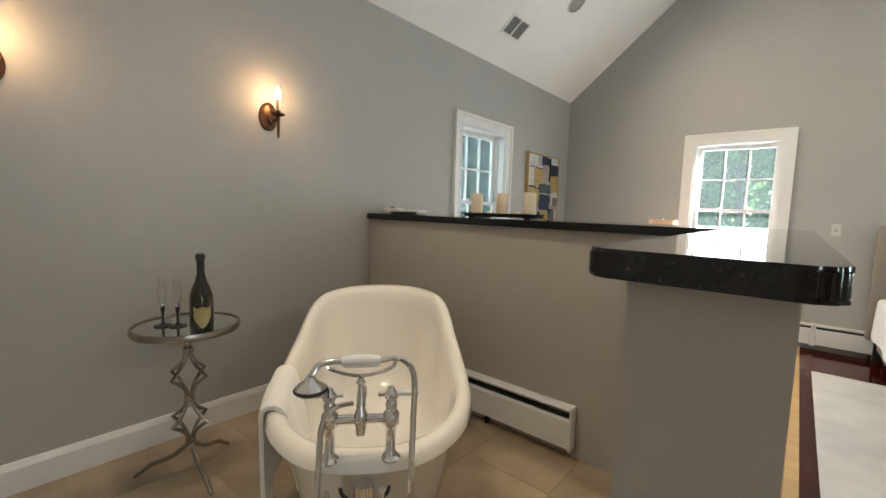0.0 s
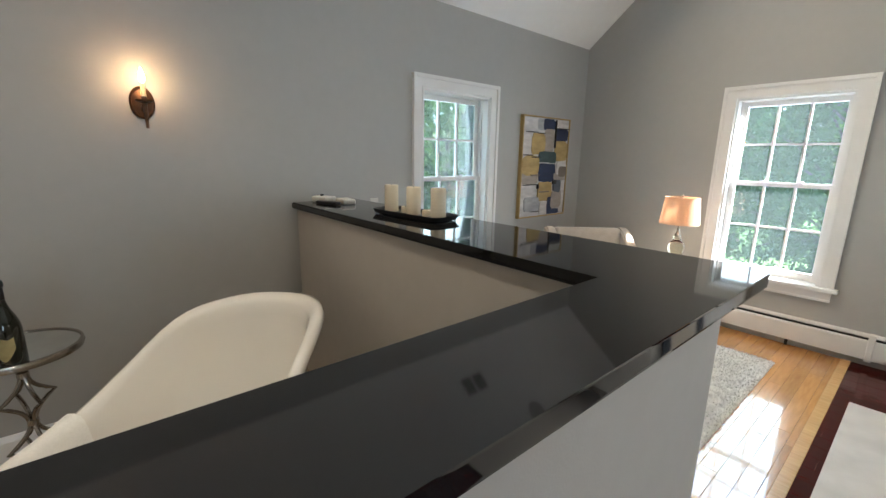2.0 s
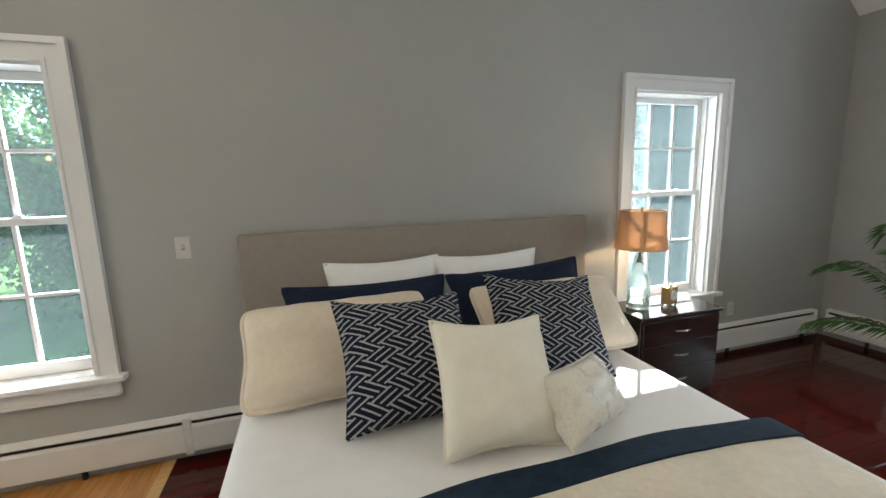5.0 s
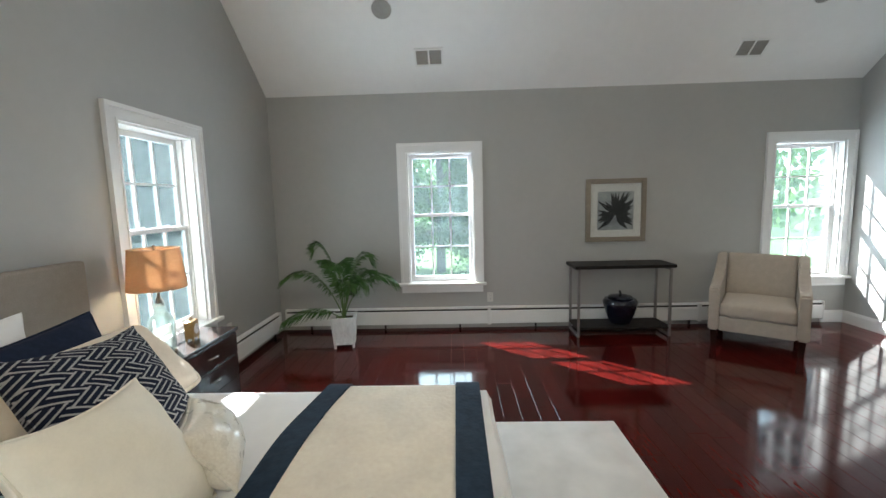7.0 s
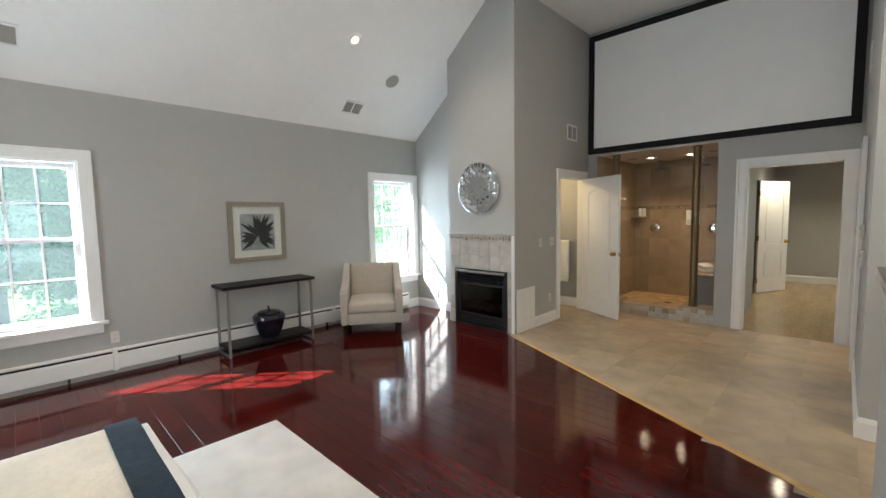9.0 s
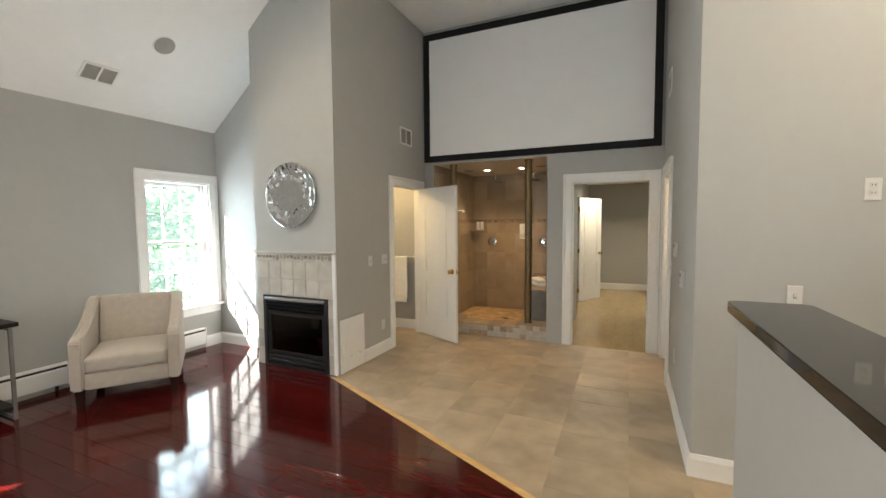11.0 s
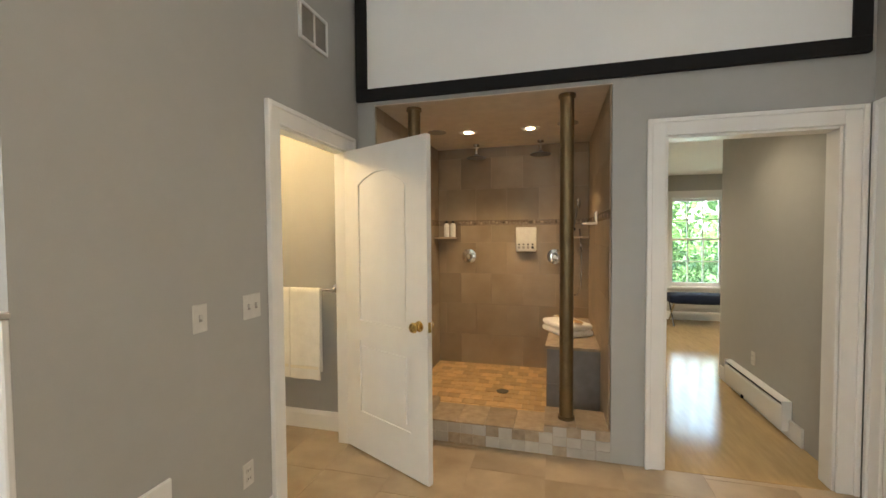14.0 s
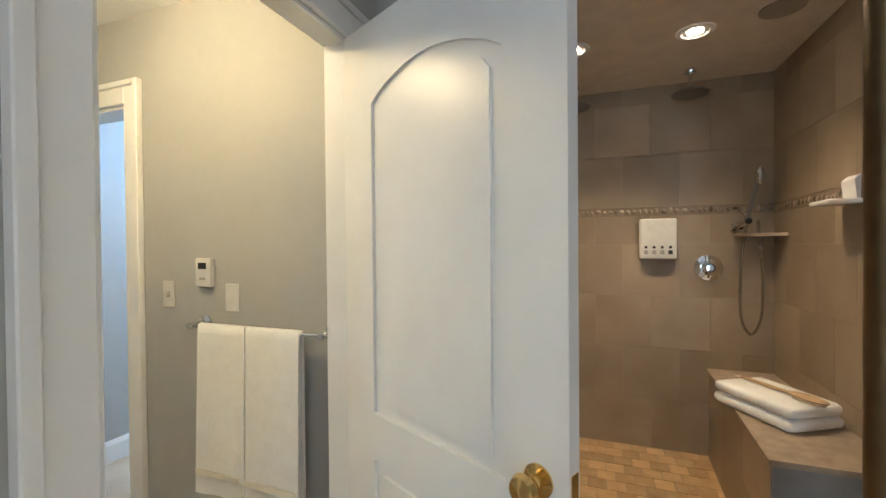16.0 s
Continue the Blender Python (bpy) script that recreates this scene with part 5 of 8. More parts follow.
def drape(y0, y1, lift, low, seed, foot=False, bend=None):
    """A cover laid across the bed, hanging at both sides (and at the foot); bend gives how much its two edges bow."""
    rg_ = random.Random(seed)
    ph = [rg_.uniform(0, 6.28) for _ in range(6)]
    grid = []
    ny = max(6, int((y1 - y0) / 0.06))
    ys = [y0 + (y1 - y0) * k / ny for k in range(ny + 1)]
    if foot:
        ys = [("hang", t) for t in (1.0, 0.8, 0.6, 0.4, 0.2, 0.06)] + [("top", y) for y in ys]
    else:
        ys = [("top", y) for y in ys]
    for kind, v in ys:
        row = []
        y, dz = (v, 0.0) if kind == "top" else (y0 - 0.03 - 0.012 * v, -(BZ - low) * v - 0.02)
        for i in range(61):
            s = -1 + 2 * i / 60
            half = (BX1 - BX0) / 2 + lift
            cx = (BX0 + BX1) / 2
            side = BZ - low
            run = s * (half + side)
            if abs(run) <= half - 0.05:
                x, z = cx + run, BZ + lift
                z += 0.004 * math.sin(5 * x + 3 * y + ph[0]) + 0.003 * math.sin(11 * x - 7 * y + ph[1])
            else:
                over = abs(run) - (half - 0.05)
                a = min(over / 0.08, math.pi / 2)
                hang = max(0, over - 0.08 * math.pi / 2)
                sx = math.copysign(1, run)
                flare = 0.012 * math.sin(9 * y + ph[2]) * min(1, hang / 0.15)
                x = cx + sx * (half - 0.05 + 0.05 * math.sin(a) + 0.012 * hang / 0.3 + flare)
                z = BZ + lift - 0.05 * (1 - math.cos(a)) - hang
            if kind == "hang":
                z = max(low, min(z, BZ + lift - 0.02 + dz))
                x = cx + max(-half, min(half, x - cx))
            stray = 0.0
            if bend:
                k = (y - y0) / (y1 - y0)
                stray = bow(max(BX0, min(BX1, x))) * (bend[0] * (1 - k) + bend[1] * k) + 0.005 * math.sin(8 * x + ph[4])
            row.append(Vector((x, y + stray + (0.006 * math.sin(6 * x + ph[3]) if kind == "hang" else 0), z)))
        grid.append(row)
    return grid


part("sheet", cloth(bmesh.new(), drape(BY0 + 0.01, BY1 - 0.02, 0.002, 0.22, 3, True), 0.008), M_LINEN, bed, "white coverlet", smooth=60)
thr = thing("bed_throw", pose(0, 0, 0), "cream plush throw with navy bands across the bed", "blanket")
part("throw", cloth(bmesh.new(), drape(3.65, 4.205, 0.022, 0.20, 7, bend=(0.0, 1.0)), 0.010), M_CREAM, thr, smooth=60)
part("band", cloth(bmesh.new(), drape(4.197, 4.305, 0.030, 0.20, 8, bend=(1.0, 1.0)), 0.010), M_NAVYBAND, thr, "navy quilted band", smooth=60)
part("band", cloth(bmesh.new(), drape(3.545, 3.66, 0.032, 0.20, 9), 0.010), M_NAVYBAND, thr, "navy quilted band", smooth=60)
PZ = BZ + 0.004
pillow("white_pillow", pose(1.70, 5.50, PZ, -11, 0, 0), 0.66, 0.49, 0.15, M_LINEN, "white square pillow against the headboard")
pillow("white_pillow", pose(2.32, 5.50, PZ, -11, 0, 1), 0.70, 0.48, 0.15, M_LINEN, "white square pillow against the headboard")
pillow("navy_pillow", pose(1.60, 5.26, PZ, -32, 1, 2), 0.88, 0.45, 0.12, M_NAVY, "navy blue sham behind the ivory pillows", flange=0.004)
pillow("navy_pillow", pose(2.47, 5.26, PZ, -32, -3, -2), 0.86, 0.46, 0.12, M_NAVY, "navy blue sham behind the ivory pillows", flange=0.004)
pillow("ivory_pillow", pose(1.445, 4.94, PZ + 0.02, -47, 0, 3), 0.90, 0.50, 0.20, M_SHAM, "large ivory sham with soft wrinkles", flange=0.006, soft=0.13)
pillow("ivory_pillow", pose(2.50, 4.97, PZ + 0.02, -47, 0, -3), 0.90, 0.47, 0.19, M_SHAM, "large ivory sham with soft wrinkles", flange=0.006, soft=0.13)
pillow("patterned_pillow", pose(1.675, 4.68, PZ + 0.01, -41, 3, 5), 0.57, 0.54, 0.20, M_KEY, "navy and silver key patterned square pillow", slump=0.03)
pillow("patterned_pillow", pose(2.335, 4.81, PZ + 0.01, -41, 5, -7), 0.58, 0.54, 0.20, M_KEY, "navy and silver key patterned square pillow", slump=0.05)
pillow("cream_pillow", pose(1.895, 4.43, PZ + 0.01, -33, 4, -1), 0.445, 0.465, 0.21, M_OFFWHITE, "plain cream square pillow", slump=0.02)
pillow("sequin_pillow", pose(2.262, 4.435, PZ + 0.012, -38, 7, 28), 0.45, 0.255, 0.17, M_SEQUIN, "small pearl sequin lumbar pillow")
mt = thing("bedside_rug", pose(0, 0, 0), "flat pale rug under the bed", "rug")
part("weave", B(0.595, 3.595, 2.60, 4.96, 0.0015, 0.011, 0.003, 1), M_MAT, mt)


# ---- nightstand and lamp ----
def nightstand():
    top = thing("nightstand", pose(3.63, 5.35, 0), "dark espresso nightstand with three drawers", "nightstand")
    w, d, h = 0.345, 0.36, 0.60
    part("body", B(-w + 0.01, w - 0.01, 0.012, d, 0.05, h - 0.026, 0.004, 1), M_ESPRESSO, top)
    part("top_board", B(-w, w, -0.008, d, h - 0.025, h, 0.005, 2), M_ESPRESSO, top)
    part("plinth", B(-w + 0.025, w - 0.025, 0.03, d - 0.01, 0, 0.05), M_ESPRESSO, top)
    for k in range(3):
        z = 0.07 + 0.168 * k
        dr = part("drawer", B(-w + 0.025, w - 0.025, -0.002, 0.013, z, z + 0.155, 0.003, 1), M_ESPRESSO, top)
        pts = [(-0.06 + 0.12 * t / 12, -0.006 - 0.02 * math.sin(math.pi * t / 12), z + 0.078) for t in range(13)]
        part("handle", TU(pts, 0.007, 8, [0.004 + 0.006 * math.sin(math.pi * t / 12) for t in range(13)]), M_NICKEL, dr, "curved silver pull", smooth=True)


nightstand()
table_lamp(pose(3.42, 5.53, 0.6005), "lit glass bottle lamp with a tan shade", [
    ("foot", [(0.07, 0), (0.072, 0.012), (0.06, 0.018)], M_MERCURY),
    ("bottle", [(0.06, 0.018), (0.072, 0.03), (0.074, 0.20), (0.062, 0.235), (0.03, 0.262), (0.024, 0.30), (0.034, 0.305), (0.026, 0.325)], M_LAMPGLASS),
    ("cap", [(0.022, 0.325), (0.022, 0.345), (0.012, 0.36), (0.01, 0.40)], M_NICKEL)], M_SHADE_TAN, 0.165, 0.14, 0.42, 0.67, LAMP_C)
ck = thing("desk_clock", pose(3.66, 5.50, 0.6005, 0, 0, 12), "small gold carriage clock on the nightstand", "clock")
part("case", B(-0.05, 0.05, -0.03, 0.03, 0.02, 0.14, 0.006, 2), M_CLOCK, ck, smooth=40)
for x in (-0.04, 0.04):
    for y in (-0.022, 0.022):
        part("foot", LA([(0.005, 0), (0.007, 0.022)], 10, Matrix.Translation((x, y, 0))), M_CLOCK, ck, smooth=True)
part("dial", LA([(0.036, 0), (0.036, 0.002), (0.001, 0.002)], 28, pose(0, -0.0305, 0.08, 90, 0, 0)), M_MATBOARD, ck, "pale dial")
part("hand", B(-0.0015, 0.0015, -0.0345, -0.0335, 0.08, 0.108), M_BLACK, ck)
part("hand", B(0.0, 0.02, -0.0345, -0.0335, 0.0785, 0.0815), M_BLACK, ck)
part("carry_ring", TU([(0.018 * math.cos(a), 0, 0.14 + 0.026 * math.sin(a)) for a in [math.pi * k / 10 for k in range(11)]], 0.003, 6), M_CLOCK, ck, smooth=True)


# ---- palm in a white planter ----
def palm():
    top = thing("potted_palm", pose(5.20, 4.86, 0, 0, 0, 8), "green potted palm in a white lattice planter", "plant")
    h, a0, a1 = 0.33, 0.094, 0.115
    bm = bmesh.new()
    lo, hi = [bm.verts.new((x * a0, y * a0, 0.035)) for x, y in ((-1, -1), (1, -1), (1, 1), (-1, 1))], [bm.verts.new((x * a1, y * a1, h)) for x, y in ((-1, -1), (1, -1), (1, 1), (-1, 1))]
    inn = [bm.verts.new((x * (a1 - 0.014), y * (a1 - 0.014), h)) for x, y in ((-1, -1), (1, -1), (1, 1), (-1, 1))]
    dn = [bm.verts.new((x * (a1 - 0.02), y * (a1 - 0.02), h - 0.06)) for x, y in ((-1, -1), (1, -1), (1, 1), (-1, 1))]
    bm.faces.new(lo)
    for q, r in ((lo, hi), (hi, inn), (inn, dn)):
        for i in range(4):
            j = (i + 1) % 4
            bm.faces.new((q[i], q[j], r[j], r[i]))
    part("planter", bm, M_PLANTER, top, "whitewashed square planter")
    part("soil", B(-a1 + 0.02, a1 - 0.02, -a1 + 0.02, a1 - 0.02, h - 0.08, h - 0.03), M_SOIL, top, "dark moss")
    for k in range(4):
        r = pose(0, 0, 0, 0, 0, 90 * k)
        def out(x, z, y=0.008):
            t = (z - 0.035) / (h - 0.035)
            return r @ Vector((x * (a0 + (a1 - a0) * t), -(a0 + (a1 - a0) * t) - y * 0.6, z))
        for p, q in (((-0.85, 0.07), (0.85, h - 0.03)), ((0.85, 0.07), (-0.85, h - 0.03))):
            part("lattice", TU([out(*p), out(*q)], 0.009, 4), M_PLANTER, top)
        part("post", TU([out(-1, 0.0), out(-1, h + 0.01)], 0.016, 4), M_PLANTER, top)
        for z in (0.05, h - 0.01):
            part("rail", TU([out(-0.95, z), out(0.95, z)], 0.013, 4), M_PLANTER, top)
    rg_ = random.Random(21)
    # heading, reach, height, droop
    fr = [(105, 0.26, 0.84, 0.10), (95, 0.58, 0.56, 0.12), (100, 0.60, 0.12, 0.12), (20, 0.26, 0.62, 0.12), (-75, 0.32, 0.70, 0.14), (-95, 0.56, 0.48, 0.14), (-60, 0.36, 0.52, 0.12),
          (200, 0.36, 0.48, 0.16), (240, 0.34, 0.50, 0.18), (170, 0.22, 0.66, 0.10)]
    for ang, reach, up, droop in fr:
        c, s = math.cos(radians(ang)), math.sin(radians(ang))
        steps = 26
        line = []
        for i in range(steps + 1):
            t = i / steps
            rr = reach * (t ** 1.25)
            z = 0.26 + (up + droop * 0.9) * math.sin(min(1.0, t * 1.05) * math.pi * 0.5) ** 0.9 - droop * 1.4 * t ** 2.6
            line.append(Vector((rr * c, rr * s, z)))
        frond = part("frond", TU(line, 0.004, 5, [0.007 - 0.0055 * i / steps for i in range(steps + 1)]), M_STEM, top, smooth=True)
        bm = bmesh.new()
        side = Vector((-s, c, 0))
        for i in range(7, steps + 1):
            t = i / steps
            d = (line[min(i + 1, steps)] - line[i - 1]).normalized()
            ln = (0.06 + 0.20 * math.sin(math.pi * min(1, (t - 0.2) / 0.85)) ** 0.8) * rg_.uniform(0.88, 1.08)
            for sg in (-1, 1):
                for half in (0.0, 0.5):
                    base = line[i].lerp(line[i - 1], half)
                    way = (side * sg * 0.85 + d * (0.55 + 0.3 * t) + Vector((0, 0, -0.15 + rg_.uniform(-0.08, 0.08)))).normalized()
                    wid = d * 0.0085
                    mid = base + way * ln * 0.5 + Vector((0, 0, 0.012))
                    tip = base + way * ln + Vector((0, 0, -0.035 - 0.02 * rg_.random()))
                    v = [bm.verts.new(p) for p in (base, mid + wid, tip, mid - wid)]
                    bm.faces.new((v[0], v[1], v[3]))
                    bm.faces.new((v[1], v[2], v[3]))
        part("leaf_blade", bm, M_FROND, frond)["kind"] = "stuff"


palm()


# ---- console, vase, print ----
cn = thing("console_table", pose(5.50, 1.84, 0), "dark topped console table on a steel frame", "console table")
part("tabletop", B(-0.19, 0.19, -0.535, 0.535, 0.755, 0.79, 0.004, 1), M_BLACKWOOD, cn)
part("shelf", B(-0.17, 0.17, -0.50, 0.50, 0.085, 0.11, 0.003, 1), M_BLACKWOOD, cn)
for y in (-0.50, 0.475):
    for x in (-0.175, 0.15):
        part("leg", B(x, x + 0.025, y, y + 0.025, 0, 0.755, 0.002, 1), M_STEELLEG, cn)
    part("rail", B(-0.15, 0.15, y, y + 0.025, 0.0, 0.025, 0.002, 1), M_STEELLEG, cn)
    part("rail", B(-0.15, 0.15, y, y + 0.025, 0.728, 0.7545, 0.002, 1), M_STEELLEG, cn)
vz = thing("lidded_jar", pose(5.50, 1.82, 0.111) @ Matrix.Diagonal((1.1, 1.1, 1.06, 1)), "dark navy glazed jar with a lid", "jar")
part("jar", LA([(0.085, 0), (0.10, 0.01), (0.135, 0.10), (0.165, 0.20), (0.168, 0.235), (0.15, 0.262), (0.10, 0.272)], 36), M_VASE, vz, smooth=True)
part("lid", LA([(0.10, 0.272), (0.12, 0.276), (0.11, 0.29), (0.05, 0.305), (0.02, 0.308)], 32), M_VASE, vz, smooth=True)
part("knob", TU(curve([(0, 0, 0.305), (0.004, 0, 0.325), (0.0, 0.008, 0.345)], 5), 0.012, 8), M_BLACK, vz, smooth=True)

pf = thing("framed_print", pose(XE, 1.80, 1.005, 0, 0, -90), "framed black and white palm print", "picture")
FW, FH = 0.685, 0.72
bm = bmesh.new()
for x0, x1, z0, z1 in ((-FW / 2, -FW / 2 + 0.055, 0, FH), (FW / 2 - 0.055, FW / 2, 0, FH), (-FW / 2 + 0.055, FW / 2 - 0.055, 0, 0.055), (-FW / 2 + 0.055, FW / 2 - 0.055, FH - 0.055, FH)):
    box(bm, x0, x1, -0.035, -0.002, z0, z1, 0.004, 1)
part("frame", bm, M_FRAME, pf)
part("mat_board", B(-FW / 2 + 0.05, FW / 2 - 0.05, -0.016, -0.008, 0.05, FH - 0.05), M_MATBOARD, pf)
M_PRINT_BG = mat("print_grey_ground", (0.22, 0.25, 0.27), (0.50, 0.52, 0.53), 6, 0.7, large=0.3)
M_PRINT_INK = mat("print_black_ink", (0.012, 0.014, 0.016), (0.03, 0.035, 0.04), 20, 0.7)
part("print", B(-0.205, 0.205, -0.018, -0.015, 0.135, 0.575), M_PRINT_BG, pf)
bm = bmesh.new()
rg = random.Random(8)
for k in range(64):
    a = rg.uniform(-0.5, math.pi + 0.5) if k % 4 else rg.uniform(0, 6.283)
    ln, wd = rg.uniform(0.14, 0.30), rg.uniform(0.013, 0.030)
    c, s = math.cos(a), math.sin(a)
    def pt(r, o):
        return (max(-0.203, min(0.203, r * c - o * s)), -0.0185 - 0.00006 * k, max(0.137, min(0.573, 0.315 + r * s + o * c)))
    v = [bm.verts.new(pt(*q)) for q in ((0, 0), (ln * 0.45, wd), (ln, 0.004), (ln * 0.5, -wd))]
    bm.faces.new(v)
part("palm_figure", bm, M_PRINT_INK, pf)
gp = part("glass", B(-FW / 2 + 0.052, FW / 2 - 0.052, -0.0275, -0.0255, 0.052, FH - 0.052), glass_pane("picture_glass", (0.96, 0.97, 0.96)), pf)
gp.visible_shadow = False


# ---- fireplace ----
fp = thing("fireplace", pose(0, 0, 0), "black gas fireplace insert set in the chimney breast", "fireplace")
x0, x1, z1 = FIRE[0], FIRE[1], FIRE[3]
yf = YF
bm = bmesh.new()
box(bm, x0, x0 + 0.045, yf - 0.06, yf + 0.022, 0.0, z1)
box(bm, x1 - 0.045, x1, yf - 0.06, yf + 0.022, 0.0, z1)
box(bm, x0 + 0.045, x1 - 0.045, yf - 0.06, yf + 0.022, z1 - 0.035, z1)
box(bm, x0 + 0.045, x1 - 0.045, yf - 0.06, yf + 0.022, 0.0, 0.03)
part("surround_frame", bm, M_BLACK, fp)
for k in range(4):
    part("louvre", prism(bmesh.new(), [(yf - 0.03, z1 - 0.06 - 0.035 * k), (yf + 0.016, z1 - 0.068 - 0.035 * k), (yf + 0.016, z1 - 0.074 - 0.035 * k), (yf - 0.03, z1 - 0.066 - 0.035 * k)], x0 + 0.046, x1 - 0.046, "x"), M_BLACK, fp)
part("hood", prism(bmesh.new(), [(yf + 0.002, z1 - 0.002), (yf + 0.046, z1 - 0.03), (yf + 0.046, z1 - 0.046), (yf + 0.022, z1 - 0.04)], x0 + 0.03, x1 - 0.03, "x"), M_STEELLEG, fp, "brushed steel hood")
for k in range(2):
    part("louvre", B(x0 + 0.046, x1 - 0.046, yf - 0.01, yf + 0.014, 0.045 + 0.045 * k, 0.075 + 0.045 * k, 0.003, 1), M_BLACK, fp)
bm = bmesh.new()
box(bm, x0 + 0.046, x0 + 0.085, yf - 0.03, yf + 0.008, 0.14, 0.60)
box(bm, x1 - 0.085, x1 - 0.046, yf - 0.03, yf + 0.008, 0.14, 0.60)
box(bm, x0 + 0.085, x1 - 0.085, yf - 0.03, yf + 0.008, 0.57, 0.60)
box(bm, x0 + 0.085, x1 - 0.085, yf - 0.03, yf + 0.008, 0.14, 0.17)
part("door_frame", bm, M_BLACK, fp)
part("glass", B(x0 + 0.086, x1 - 0.086, yf - 0.014, yf - 0.010, 0.171, 0.569), M_FIREGLASS, fp, "smoked glass pane")
bm = bmesh.new()
box(bm, x0 + 0.01, x1 - 0.01, YE + 0.01, YE + 0.02, 0.0, z1)
box(bm, x0 + 0.002, x0 + 0.012, YE + 0.02, yf - 0.061, 0.0, z1)
box(bm, x1 - 0.012, x1 - 0.002, YE + 0.02, yf - 0.061, 0.0, z1)
box(bm, x0 + 0.012, x1 - 0.012, YE + 0.02, yf - 0.061, 0.0, 0.14)
box(bm, x0 + 0.012, x1 - 0.012, YE + 0.02, yf - 0.061, z1 - 0.02, z1)
part("firebox", bm, M_SHADOWGAP, fp)
rg = random.Random(2)
for k in range(7):
    y = yf - 0.12 - 0.10 * rg.random()
    xa = x0 + 0.16 + 0.09 * k
    part("log", TU([(xa - 0.09, y, 0.20 + 0.02 * (k % 2)), (xa, y - 0.03, 0.23 + 0.03 * (k % 3)), (xa + 0.10, y + 0.02, 0.21 + 0.05 * (k % 2))], 0.035, 9, [0.03, 0.038, 0.028]), M_LOG, fp, smooth=True)
# tile surround
ts = thing("fireplace_surround", pose(0, 0, 0), "pale stone tile surround with a carved border", "fireplace surround", kind="structure")
def face_tile(xa, xb, za, zb, m=None, proud=0.012, name="tile"):
    part(name, B(xa + 0.0015, xb - 0.0015, yf, yf + proud, za + 0.0015, zb - 0.0015, 0.003, 1), m or M_PALETILE, ts)
xs = [XF + 0.045 + (XC - XF - 0.065) * k / 6 for k in range(7)]
for k in range(6):
    face_tile(xs[k], xs[k + 1], 0.975, 1.165)
    face_tile(xs[k], xs[k + 1], z1 + 0.002, 0.975)
for k in range(4):
    za, zb = 0.0 + 0.196 * k, 0.196 * (k + 1)
    face_tile(xs[0], x0 - 0.001, za, zb)
    face_tile(x1 + 0.001, xs[-1], za, zb)
rg = random.Random(6)
M_CARVE = mat("carved_stone", (0.36, 0.32, 0.27), (0.24, 0.20, 0.16), 30, 0.6, bump=0.4, bscale=60, rand=0.3)
face_tile(xs[0], xs[-1], 1.165, 1.252, M_PALETILE, 0.010, "border_back")
xk = xs[0]
while xk < xs[-1] - 0.03:
    w_ = rg.uniform(0.03, 0.06)
    h_ = rg.uniform(0.028, 0.06)
    zc = 1.208 + rg.uniform(-0.008, 0.008)
    part("pebble", ball(bmesh.new(), 0.5, (xk + w_ / 2, yf + 0.011, zc), (w_ * 0.92, 0.016, h_), 10), M_CARVE, ts, smooth=True)
    xk += w_ + 0.004
bm = box(bmesh.new(), XF - 0.012, XC + 0.012, yf, yf + 0.035, 1.254, 1.274, 0.005, 2)
part("mantel_strip", bm, M_PALETILE, ts, "narrow stone ledge")
part("corner_post", B(XF - 0.004, XF + 0.042, yf, yf + 0.02, 0.0, 1.253, 0.004, 1), M_TRIM, ts, "white corner trim")

pl = thing("wall_platter", pose(4.085, YF, 1.868, 90, 0, 0), "large round hammered silver platter on the wall", "wall decor")
bm = bmesh.new()
prof = [(0.10, 0.0), (0.20, -0.004), (0.335, -0.018), (0.339, -0.032), (0.333, -0.042), (0.30, -0.036), (0.26, -0.026), (0.20, -0.018), (0.10, -0.015), (0.01, -0.014)]
rings = []
rg = random.Random(17)
dents = []
for k in range(300):
    ring_ = k % 4 != 0
    dents.append((rg.uniform(0.17, 0.325) if ring_ else 0.22 * math.sqrt(rg.random()), rg.uniform(0, 6.283), rg.uniform(0.014, 0.027), rg.uniform(0.0016, 0.0034) if ring_ else rg.uniform(0.0004, 0.0013)))
dx_, dy_ = np.array([d[0] * math.cos(d[1]) for d in dents]), np.array([d[0] * math.sin(d[1]) for d in dents])
dr_, dd_ = np.array([d[2] for d in dents]), np.array([d[3] for d in dents])
fine_prof = []
for (ra, za), (rb, zb) in zip(prof[4:], prof[5:]):
    n_ = max(2, int(abs(ra - rb) / 0.0055))
    for k in range(n_):
        fine_prof.append((ra + (rb - ra) * k / n_, za + (zb - za) * k / n_))
prof = prof[:4] + fine_prof + [prof[-1]]
SEG = 224
for idx, (r, z) in enumerate(prof):
    ring = []
    for i in range(SEG):
        a = 2 * math.pi * i / SEG
        x, y = r * math.cos(a), r * math.sin(a)
        dz = float((dd_ * np.exp(-((x - dx_) ** 2 + (y - dy_) ** 2) / dr_ ** 2)).sum()) if idx >= 5 else 0.0
        ring.append(bm.verts.new((x, y, z + dz)))
    rings.append(ring)
for lo, hi in zip(rings, rings[1:]):
    for i in range(SEG):
        bm.faces.new((lo[i], lo[(i + 1) % SEG], hi[(i + 1) % SEG], hi[i]))
bm.faces.new(rings[-1])
part("dish", bm, M_HAMMERED, pl, smooth=60)
part("rim", TU([(0.338 * math.cos(2 * math.pi * k / 72), 0.338 * math.sin(2 * math.pi * k / 72), -0.036) for k in range(73)], 0.006, 8), M_HAMMERED, pl, "rolled silver rim", smooth=True)
